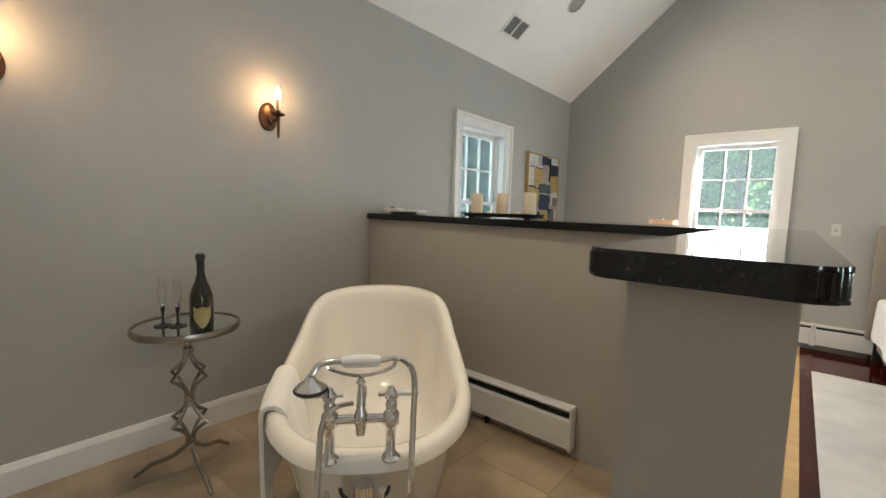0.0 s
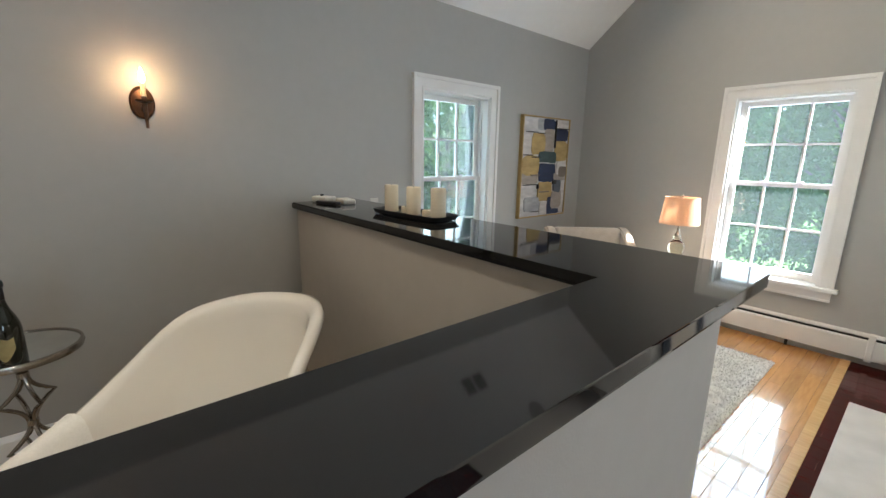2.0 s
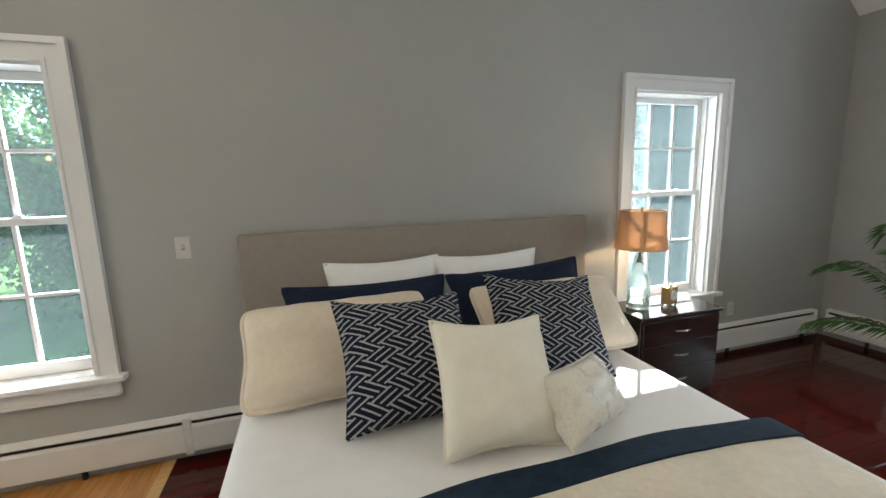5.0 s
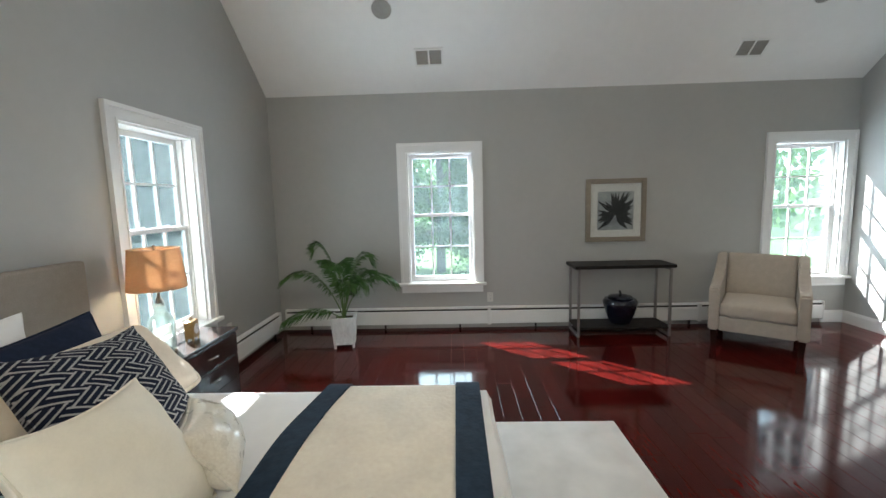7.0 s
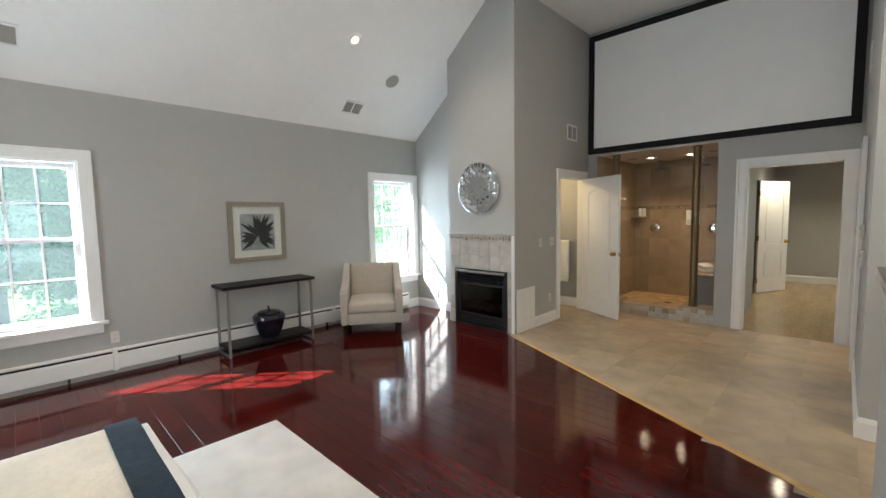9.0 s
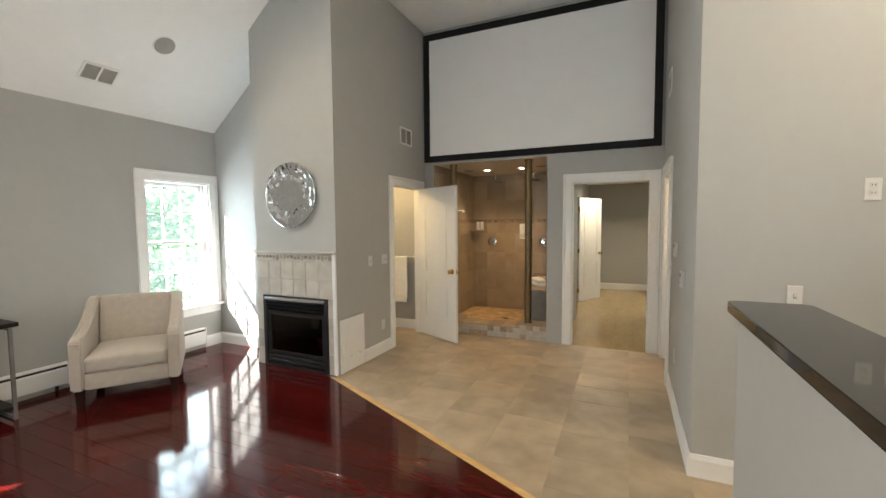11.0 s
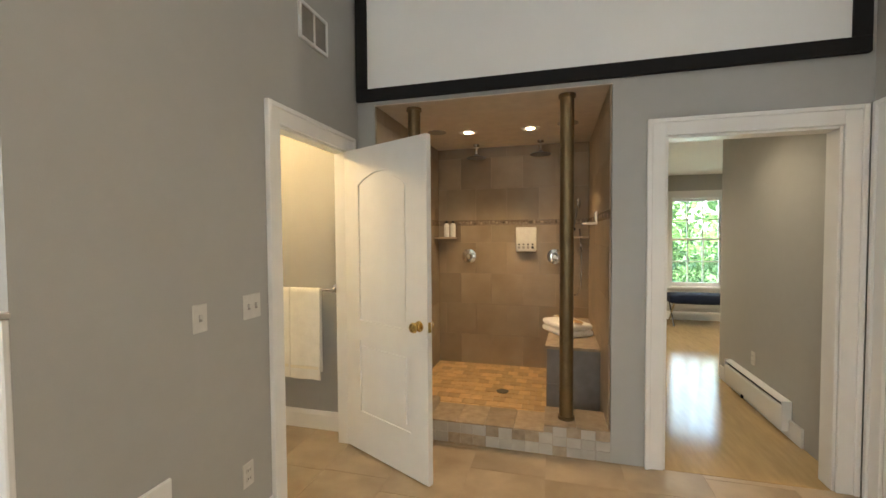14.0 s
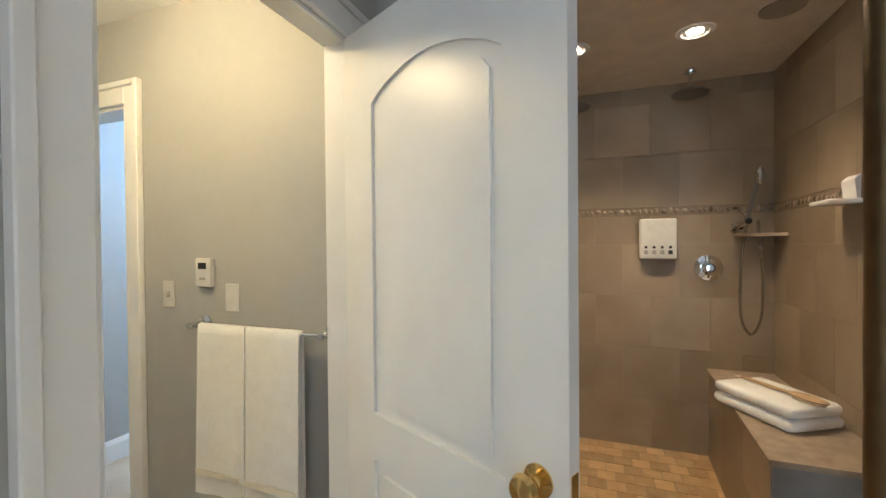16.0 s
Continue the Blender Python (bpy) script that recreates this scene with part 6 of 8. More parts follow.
part("hanging_plate", LA([(0.09, -0.001), (0.09, -0.006), (0.07, -0.008)], 24), M_STEELLEG, pl)


# ---- projection screen, vents, speakers, downlights, plates ----
sx0, sx1, sz0, sz1 = 0.50, 3.522, 2.43, 4.20
sc = thing("projection_screen", pose(0, 0, 0), "large white projection screen in a black velvet frame", "projection screen")
part("cloth", B(sx0 + 0.08, sx1 - 0.08, YS + 0.002, YS + 0.018, sz0 + 0.08, sz1 - 0.08), M_SCREEN, sc)
for a, b, c, d in ((sx0, sx1, sz0, sz0 + 0.085), (sx0, sx1, sz1 - 0.085, sz1), (sx0, sx0 + 0.085, sz0 + 0.085, sz1 - 0.085), (sx1 - 0.085, sx1, sz0 + 0.085, sz1 - 0.085)):
    part("border", B(a, b, YS + 0.001, YS + 0.038, c, d, 0.004, 1), M_VELVETBLACK, sc)


def slope_pose(x, y):
    """Flush on the slope of the ceiling; local -z looks into the room."""
    east = x > 2
    z = roof_z(x)
    ang = math.degrees(math.atan(SLOPE))
    return pose(x, y, z, 0, ang if east else -ang, 0)


def ceiling_vent(m, label="white ceiling vent with grey slats"):
    top = thing("ceiling_vent", m, label, "vent", "ceiling vents")
    bm = bmesh.new()
    for x0_, x1_, y0_, y1_ in ((-0.10, -0.08, -0.15, 0.15), (0.08, 0.10, -0.15, 0.15), (-0.08, 0.08, -0.15, -0.13), (-0.08, 0.08, 0.13, 0.15), (-0.08, 0.08, -0.008, 0.008)):
        box(bm, x0_, x1_, y0_, y1_, -0.012, 0.0)
    part("frame", bm, M_TRIM, top)
    # dark sheet that puts the duct's shade behind the slats
    part("backing", B(-0.08, 0.08, -0.13, 0.13, -0.004, -0.001), M_SHADOWGAP, top)
    for k in range(9):
        x = -0.07 + 0.0175 * k
        part("slat", prism(bmesh.new(), [(x - 0.006, -0.004), (x + 0.006, -0.010), (x + 0.007, -0.009), (x - 0.005, -0.003)], -0.13, 0.13, "y"), M_GREYVENT, top)


ceiling_vent(slope_pose(5.43, 3.885))
ceiling_vent(slope_pose(5.45, 0.57))
ceiling_vent(slope_pose(-1.76, 3.83))
for x, y in ((5.035, 4.30), (5.044, 0.20), (-1.39, 4.32)):
    sp = thing("ceiling_speaker", slope_pose(x, y), "round grey ceiling speaker grille", "speaker", "ceiling speakers")
    part("rim", LA([(0.095, 0), (0.105, -0.002), (0.104, -0.008), (0.094, -0.008)], 36, cap=False), M_TRIM, sp, smooth=40)
    part("grille", LA([(0.095, -0.001), (0.094, -0.006), (0.05, -0.009), (0.002, -0.010)], 36), M_GREYVENT, sp, smooth=40)


def downlight(m, power, label="recessed ceiling downlight with a white trim", glow_mat=None):
    top = thing("downlight", m, label, "downlight", "recessed downlights")
    part("trim", LA([(0.055, -0.001), (0.062, -0.008), (0.082, -0.006), (0.084, 0)], 32, cap=False), M_TRIM, top, smooth=40)
    part("baffle", LA([(0.055, -0.002), (0.034, -0.0006)], 28, cap=False), M_TRIM, top, "white reflector", smooth=True)
    part("lens", LA([(0.034, -0.0005), (0.033, -0.003), (0.02, -0.006), (0.001, -0.007)], 28), glow_mat or M_CANLIGHT, top, "glowing lens", smooth=True)
    if power:
        p = m.translation
        n = m.to_3x3() @ Vector((0, 0, -1))
        lamp("downlight_lamp", "SPOT", p + n * 0.03, power, CAN_COLOUR, 0.022, p + n, 160, 1.0)


for x in (4.755, -1.055):
    for y in (0.975, 2.62, 4.40):
        if x < 0 or y < 4:
            downlight(slope_pose(x, y), CAN * (1.5 if x < 0 else 1.0))


def plate(m, kind, label=None):
    """A wall plate: x across, z up, facing local -y."""
    names = {"switch": ("light_switch", "ivory light switch plate on the wall"), "double": ("light_switch", "double ivory light switch plate on the wall"),
             "outlet": ("wall_outlet", "ivory wall outlet plate"), "blank": ("blank_plate", "plain ivory blank cover plate on the wall"), "thermostat": ("thermostat", "small white thermostat with a dark display")}
    nm, lb = names[kind]
    top = thing(nm, m, label or lb, nm.replace("_", " "), nm.replace("_", " ") + "s")
    if kind == "thermostat":
        part("housing", B(-0.042, 0.042, -0.028, 0, -0.06, 0.06, 0.006, 2), M_PLASTIC, top, smooth=40)
        part("display", B(-0.022, 0.022, -0.0305, -0.0275, 0.015, 0.042), M_BLACK, top, "dark display")
        part("key", B(-0.015, 0.015, -0.031, -0.0275, -0.03, -0.02), M_GREYVENT, top)
        return
    w = 0.058 if kind == "double" else 0.036
    part("cover", B(-w, w, -0.006, 0, -0.058, 0.058, 0.003, 1), M_PLASTIC, top)
    for dx in ((-0.024, 0.024) if kind == "double" else (0,)):
        if kind == "blank":
            for dz in (-0.042, 0.042):
                part("screw", LA([(0.003, 0), (0.003, 0.001), (0.001, 0.0012)], 10, pose(dx, -0.006, dz, 90, 0, 0)), M_PLASTIC, top)
            continue
        if kind == "outlet":
            for dz in (-0.02, 0.02):
                part("socket", B(dx - 0.015, dx + 0.015, -0.0085, -0.0055, dz - 0.013, dz + 0.013, 0.003, 1), M_PLASTIC, top)
                for sx_ in (-0.006, 0.006):
                    part("slit", B(dx + sx_ - 0.0012, dx + sx_ + 0.0012, -0.0092, -0.008, dz - 0.004, dz + 0.006), M_BLACK, top)
        else:
            part("toggle", B(dx - 0.005, dx + 0.005, -0.016, -0.0055, -0.002, 0.012), M_PLASTIC, top)
            part("slot_plate", B(dx - 0.008, dx + 0.008, -0.0075, -0.0055, -0.014, 0.014), M_GREYVENT, top)


plate(pose(0.685, YN, 1.19), "switch")
plate(pose(4.62, YN, 0.38), "outlet")
plate(pose(XE, 3.25, 0.37, 0, 0, -90), "outlet")
plate(pose(XW, 4.45, 0.40, 0, 0, 90), "outlet")
plate(pose(XW, 2.973, 1.17, 0, 0, 90), "outlet")
plate(pose(XF, -1.06, 1.135, 0, 0, -90), "switch")
plate(pose(XF, -1.36, 1.135, 0, 0, -90), "double")
plate(pose(XF, -1.31, 0.345, 0, 0, -90), "outlet")
plate(pose(XD, -0.90, 1.335, 0, 0, 90), "thermostat")
plate(pose(XD, -0.42, 1.15, 0, 0, 90), "thermostat")
plate(pose(XD, -1.385, 1.135, 0, 0, 90), "switch")
plate(pose(XD, -0.95, 0.44, 0, 0, 90), "outlet")
plate(pose(-0.01, YB, 1.14, 0, 0, 180), "switch")
plate(pose(-0.31, YB, 1.715, 0, 0, 180), "outlet")
plate(pose(-0.43, YB, 1.715, 0, 0, 180), "switch")


def wall_vent(m):
    top = thing("wall_vent", m, "white return air grille on the wall", "vent", "wall vents")
    bm = bmesh.new()
    for a, b, c, d in ((-0.15, -0.13, -0.11, 0.11), (0.13, 0.15, -0.11, 0.11), (-0.13, 0.13, 0.09, 0.11), (-0.13, 0.13, -0.11, -0.09), (-0.008, 0.008, -0.09, 0.09)):
        box(bm, a, b, -0.012, 0, c, d)
    part("frame", bm, M_TRIM, top)
    part("backing", B(-0.13, 0.13, -0.003, 0, -0.09, 0.09), M_GREYVENT, top)
    for k in range(11):
        z = -0.08 + 0.016 * k
        part("slat", prism(bmesh.new(), [(-0.003, z - 0.005), (-0.010, z + 0.003), (-0.009, z + 0.005), (-0.002, z - 0.003)], -0.13, 0.13, "x"), M_GREYVENT, top)


wall_vent(pose(XF, -1.93, 2.70, 0, 0, -90))
wall_vent(pose(XD, -1.90, 2.95, 0, 0, 90))
ap = thing("access_panel", pose(XF, -0.695, 0.33, 0, 0, -90), "square painted access panel with two small knobs", "access panel")
part("frame", B(-0.21, 0.21, -0.014, 0, -0.33, 0.235, 0.004, 1), M_TRIM, ap)
part("door", B(-0.165, 0.165, -0.02, -0.0135, -0.24, 0.19, 0.004, 1), M_TRIM, ap)
for x in (-0.06, 0.10):
    part("knob", LA([(0.008, 0), (0.014, 0.012), (0.010, 0.018)], 14, pose(x, -0.02, -0.17, 90, 0, 0)), M_CERAMIC, ap, "white knob", smooth=True)


# ---- doors ----
def panel_door(m, w, h, label, material=None, hinges=True):
    """Hinged at x=0, the leaf along +x, thickness about y=0; two panels, the upper one arched."""
    material = material or M_TRIM
    top = thing("panel_door", m, label, "door", "panel doors")
    t = 0.018
    bm = bmesh.new()
    st, rail = 0.148, 0.135
    z_low, z_mid, z_top = 0.27, 0.755, h - 0.165
    part("leaf_core", B(0.001, w - 0.001, -t + 0.010, t - 0.010, 0.001, h - 0.001), material, top)
    for a, b, c, d in ((0, st, 0, h), (w - st, w, 0, h), (st, w - st, 0, z_low), (st, w - st, z_mid, z_mid + rail)):
        box(bm, a, b, -t, t, c, d)
    arch = []
    n = 14
    for k in range(n + 1):
        u = k / n
        arch.append((st + (w - 2 * st) * u, z_top - 0.075 + 0.075 * math.sin(math.pi * u) ** 0.8))
    prism(bm, [(st, h), *arch, (w - st, h)], -t, t, "y")
    part("leaf_frame", bm, material, top)
    for z0_, z1_, curved in ((z_low, z_mid, False), (z_mid + rail, z_top, True)):
        g = 0.028
        poly = [(st + g, z0_ + g), (w - st - g, z0_ + g)]
        if curved:
            for k in range(n + 1):
                u = 1 - k / n
                poly.append((st + g + (w - 2 * st - 2 * g) * u, z1_ - 0.075 - g + 0.075 * math.sin(math.pi * u) ** 0.8))
        else:
            poly += [(w - st - g, z1_ - g), (st + g, z1_ - g)]
        bm = prism(bmesh.new(), poly, -t + 0.002, t - 0.002, "y")
        bmesh.ops.bevel(bm, geom=[e for e in bm.edges if abs(e.verts[0].co.y - e.verts[1].co.y) < 1e-6], offset=0.009, segments=2, affect="EDGES")
        part("panel", bm, material, top)
    for s in (-1, 1):
        part("knob", LA([(0.032, 0), (0.032, 0.004), (0.014, 0.010), (0.012, 0.024), (0.024, 0.034), (0.031, 0.048), (0.026, 0.06), (0.006, 0.066)], 24, pose(w - 0.065, s * t, 0.925, 90 if s < 0 else -90, 0, 0)), M_BRASS, top, "polished brass knob", smooth=True)
    part("latch_plate", B(w - 0.001, w + 0.0015, -0.012, 0.012, 0.895, 0.955), M_BRASS, top, "brass latch plate")
    if hinges:
        for z in (0.22, 1.0, h - 0.22):
            part("hinge", B(-0.012, 0.004, -t - 0.006, t + 0.006, z - 0.045, z + 0.045, 0.003, 1), M_BRASS, top, "brass hinge")
    return top


hx, hy = 3.52, -2.300
ex, ey = 2.824, -1.956
panel_door(pose(hx, hy, 0.012, 0, 0, math.degrees(math.atan2(ey - hy, ex - hx))), math.hypot(ex - hx, ey - hy), 2.028, "white two panel door standing open with a brass knob", hinges=False)
panel_door(pose(XD - 0.115, -2.325, 0.012, 0, 0, 172), 0.76, 2.03, "white door with brass hinges opened into the closet")


# ---- shower ----
SX0, SX1, SY = 1.79, 3.39, -4.165
ST = 2.36
structure("shower_wall_back", B(SX0 - 0.1, SX1 + 0.1, SY - 0.12, SY, -0.02, ST + 0.1), M_GROUT, "mortar bed behind the shower tiles", "wall")
structure("shower_wall_side", B(SX1, SX1 + 0.115, SY, YS - 0.12, -0.02, ST + 0.1), M_GROUT, "mortar bed behind the shower tiles", "wall")
structure("shower_wall_end", B(SX0 - 0.05, SX0, SY, YS - 0.12, -0.02, ST + 0.1), M_GROUT, "mortar bed behind the shower tiles", "wall")
structure("shower_ceiling", B(SX0 - 0.06, SX1 + 0.12, SY - 0.12, YS - 0.003, ST + 0.04, ST + 0.14), mat("warm_shower_ceiling", (0.72, 0.66, 0.58), None, 10, 0.7, large=0.02), "painted shower ceiling", "ceiling")
sw = thing("shower_tiles", pose(0, 0, 0), "brown stone wall tiles with a pebble border", "wall tiles", kind="structure")
BAND0, BAND1 = 1.565, 1.625
rg = random.Random(12)


def tile_wall(axis, d, out, a0, a1, tw=0.335, th=0.335):
    def put(p, q, r, s, m_=M_SHOWER, g=0.0008, t=0.009, nm="tile"):
        if q - p < 0.015 or s - r < 0.012:
            return
        e0, e1 = sorted((d, d + out * t))
        if axis == "x":
            part(nm, B(e0, e1, p + g, q - g, r + g, s - g), m_, sw)
        else:
            part(nm, B(p + g, q - g, e0, e1, r + g, s - g), m_, sw)
    k = 0
    zs = []
    z = 0.04
    while z < BAND0 - 0.01:
        zs.append((z, min(z + th, BAND0)))
        z += th
    z = BAND1
    while z < ST + 0.04:
        zs.append((z, min(z + th, ST + 0.044)))
        z += th
    for r, s in zs:
        a = a0 - (k % 2) * tw / 2
        while a < a1:
            put(max(a, a0), min(a + tw, a1), r, s)
            a += tw
        k += 1
    put(a0, a1, BAND0, BAND1, M_SHGROUT, 0.0, 0.005, "border_back")
    a = a0 + 0.005
    while a < a1 - 0.03:
        w_ = rg.uniform(0.022, 0.05)
        h_ = rg.uniform(0.022, 0.042)
        zc = (BAND0 + BAND1) / 2 + rg.uniform(-0.006, 0.006)
        e = d + out * 0.004
        where = (e, a + w_ / 2, zc) if axis == "x" else (a + w_ / 2, e, zc)
        sc3 = (0.012, w_ * 0.9, h_) if axis == "x" else (w_ * 0.9, 0.012, h_)
        part("pebble", ball(bmesh.new(), 0.5, where, sc3, 8), M_PEBBLE, sw, smooth=True)
        a += w_ + 0.003


M_SHGROUT = mat("brown_shower_grout", (0.27, 0.21, 0.15), (0.22, 0.17, 0.12), 30, 0.8)
M_PEBBLE = mat("mixed_pebbles", (0.34, 0.28, 0.21), (0.14, 0.10, 0.075), 20, 0.5, rand=0.6, bump=0.1)
tile_wall("y", SY, 1, SX0, SX1)
tile_wall("x", SX1, -1, SY + 0.01, YS - 0.004)
tile_wall("x", SX0, 1, SY + 0.01, YS - 0.004)
sf = thing("shower_floor", pose(0, 0, 0), "honey coloured stone mosaic shower floor", "tile floor", kind="structure")
part("mortar", B(SX0, SX1, SY, YS - 0.30, -0.024, 0.046), M_GROUT, sf)
k, y = 0, SY
while y < YS - 0.31:
    x = SX0 - (k % 2) * 0.05
    while x < SX1:
        if min(x + 0.1, SX1) - max(x, SX0) > 0.02:
            part("tile", B(max(x, SX0) + 0.002, min(x + 0.1, SX1) - 0.002, y + 0.002, min(y + 0.1, YS - 0.31) - 0.002, 0.04, 0.052 + 0.001 * rg.random()), M_SHFLOOR, sf)
        x += 0.1
    y += 0.1
    k += 1
dn = thing("shower_drain", pose(2.585, -3.40, 0.0535), "round chrome floor drain", "drain")
part("grate", LA([(0.055, 0), (0.055, 0.003), (0.045, 0.004), (0.002, 0.002)], 28), mat("dark_steel", (0.10, 0.09, 0.08), None, 30, 0.4, metal=0.8), dn, smooth=30)
cu = thing("shower_curb", pose(0, 0, 0), "stone tiled shower curb with raised ends", "curb", kind="structure")
part("core", B(SHO[0] + 0.013, SHO[1] - 0.013, YS - 0.30, YS - 0.012, -0.02, 0.145), M_GROUT, cu)
part("core", B(SHO[0], 2.20, YS - 0.30, YS - 0.012, 0.145, 0.192), M_GROUT, cu)
part("core", B(3.00, SHO[1], YS - 0.30, YS - 0.012, 0.145, 0.192), M_GROUT, cu)
M_CURBTOP = mat("mottled_curb_stone", (0.42, 0.335, 0.235), (0.29, 0.22, 0.15), 18, 0.4, rand=0.2, bump=0.1)
x = SHO[0]
while x < SHO[1] - 0.01:
    xb = min(x + 0.0895, SHO[1])
    raised = xb <= 2.21 or x >= 2.99
    for z0_, z1_ in ((0.0, 0.075), (0.075, 0.147)) if not raised else ((0.0, 0.065), (0.065, 0.13), (0.13, 0.194)):
        part("tile", B(x + 0.001, xb - 0.001, YS - 0.012, YS + 0.002, z0_ + 0.001, z1_ - 0.001, 0.002, 1), M_PALETILE if rg.random() > 0.2 else M_CURBTOP, cu)
    x = xb
for a, b, z in ((SHO[0], 2.20, 0.192), (2.20, 3.00, 0.145), (3.00, SHO[1], 0.192)):
    n = max(1, round((b - a) / 0.2))
    for k in range(n):
        part("cap_tile", B(a + (b - a) * k / n + 0.001, a + (b - a) * (k + 1) / n - 0.001, YS - 0.302, YS + 0.004, z, z + 0.012, 0.003, 1), M_CURBTOP, cu)
for x, nm in ((2.055, 0), (3.135, 1)):
    po = thing("shower_post", pose(x, YS - 0.125, 0.204), "tall brown bronze pipe post in the shower opening", "post", "shower posts")
    part("pipe", LA([(0.046, 0.0), (0.046, ST + 0.04 - 0.204)], 28), M_BRONZE, po, smooth=40)
    for z in (0.0, ST + 0.04 - 0.204 - 0.025):
        part("flange", LA([(0.047, z), (0.056, z + 0.002), (0.056, z + 0.022), (0.047, z + 0.025)], 28, cap=False), M_BRONZE, po, smooth=40)
# bench along the end wall
bn = thing("shower_bench", pose(0, 0, 0), "tiled shower bench with a pale stone seat", "bench", kind="structure")
part("seat_base", prism(bmesh.new(), [(SX0 + 0.01, -2.985), (2.185, -2.985), (2.13, SY + 0.01), (SX0 + 0.01, SY + 0.01)], 0.046, 0.58), M_GROUT, bn)
for k in range(3):
    ya, yb = -2.985 - 0.38 * k, max(SY + 0.012, -2.985 - 0.38 * (k + 1))
    xa, xb = 2.185 - 0.055 * (-2.985 - ya) / 1.165, 2.185 - 0.055 * (-2.985 - yb) / 1.165
    for z0_, z1_ in ((0.05, 0.31), (0.31, 0.58)):
        part("tile", prism(bmesh.new(), [(xa, ya - 0.001), (xa + 0.009, ya - 0.001), (xb + 0.009, yb + 0.001), (xb, yb + 0.001)], z0_ + 0.001, z1_ - 0.001), M_SHOWER, bn)
for z0_, z1_ in ((0.05, 0.31), (0.31, 0.58)):
    part("tile", B(SX0 + 0.011, 2.19, -2.985, -2.976, z0_ + 0.001, z1_ - 0.001), mat("grey_bench_tile", (0.27, 0.26, 0.25), (0.21, 0.20, 0.19), 12, 0.4, bump=0.05), bn)
part("seat_slab", prism(bmesh.new(), [(SX0 + 0.01, -2.968), (2.205, -2.968), (2.145, SY + 0.01), (SX0 + 0.01, SY + 0.01)], 0.581, 0.603), M_CURBTOP, bn)


def folded(name, m, w, d, layers, th, label):
    top = thing(name, m, label, "towel", "folded towels")
    for k in range(layers):
        part("fold", soft_box(bmesh.new(), -w / 2 + 0.004 * k, w / 2 - 0.003 * k, -d / 2 + 0.003 * k, d / 2 - 0.003 * k, th * k, th * (k + 1) - 0.001, th * 0.48, 0.003, 8), M_TOWEL, top, smooth=70)


folded("folded_towel", pose(2.03, -3.46, 0.6035, 0, 0, 30), 0.28, 0.40, 2, 0.054, "stack of folded white towels on the shower bench")
br = thing("bath_brush", pose(2.01, -3.42, 0.714, 0, 0, 122), "wooden long handled bath brush on the towels", "brush")
M_PALEWOOD = mat("pale_beech", (0.52, 0.36, 0.19), (0.44, 0.29, 0.14), 10, 0.45, stretch=(1, 8, 8))
part("handle", TU(curve([(-0.20, 0, 0.012), (-0.1, 0, 0.012), (0.04, 0, 0.013)], 6), 0.008, 8), M_PALEWOOD, br, smooth=True)
part("head", ball(bmesh.new(), 0.5, (0.11, 0, 0.018), (0.16, 0.07, 0.024), 16), M_PALEWOOD, br, smooth=True)
part("bristles", LA([(0.5, 0), (0.52, 0.5), (0.3, 0.55)], 20, Matrix.Translation((0.11, 0, 0.0)) @ Matrix.Diagonal((0.13, 0.055, 0.02, 1))), M_WAX, br)
part("cord", TU(curve([(-0.20, 0, 0.012), (-0.225, 0.012, 0.008), (-0.235, -0.004, 0.006), (-0.20, -0.004, 0.01)], 5), 0.002, 5), M_OFFWHITE, br)


M_DARKSTEEL = mat("dull_grey_steel", (0.22, 0.21, 0.20), None, 60, 0.42, metal=0.6)


def rain_head(x, y):
    top = thing("rain_shower_head", pose(x, y, 2.26), "round chrome rain shower head under the ceiling", "shower head", "rain shower heads")
    part("arm", LA([(0.011, 0.03), (0.011, 0.118), (0.030, 0.120), (0.034, 0.132), (0.034, 0.14)], 16), M_CHROME, top, smooth=40)
    part("joint", ball(bmesh.new(), 0.016, (0, 0, 0.045)), M_CHROME, top, smooth=True)
    part("plate", LA([(0.002, -0.004), (0.096, -0.004), (0.100, 0.0), (0.095, 0.008), (0.04, 0.018), (0.022, 0.034), (0.014, 0.040)], 40), M_DARKSTEEL, top, smooth=40)


rain_head(2.27, -3.95)
rain_head(2.92, -3.97)
for x in (2.135, 3.04):
    vv = thing("shower_valve", pose(x, SY + 0.009, 1.233), "round chrome shower valve with a lever", "valve", "shower valves")
    part("escutcheon", LA([(0.078, 0), (0.078, 0.004), (0.05, 0.014), (0.035, 0.016)], 36, pose(0, 0, 0, -90, 0, 0)), M_CHROME, vv, smooth=40)
    part("hub", LA([(0.032, 0.012), (0.03, 0.045), (0.02, 0.055)], 24, pose(0, 0, 0, -90, 0, 0)), M_CHROME, vv, smooth=40)
    part("lever", TU([(0, 0.048, 0), (0.01, 0.052, -0.03), (0.012, 0.055, -0.06)], 0.007, 8), M_CHROME, vv, smooth=True)
dp = thing("soap_dispenser", pose(2.423, SY + 0.009, 1.288), "white four chamber wall dispenser with dark labels", "dispenser")
part("housing", B(-0.105, 0.105, 0.0, 0.075, 0.0, 0.255, 0.012, 3), M_PLASTIC, dp, smooth=40)
for k in range(4):
    x = 0.07 - 0.046 * k
    part("label", B(x - 0.012, x + 0.012, 0.0745, 0.0765, 0.03, 0.055), M_BLACK if k == 3 else M_GREYVENT, dp)
    part("button", LA([(0.009, 0), (0.009, 0.006), (0.005, 0.008)], 12, pose(x, 0.074, 0.075, -90, 0, 0)), M_BLACK, dp, smooth=True)


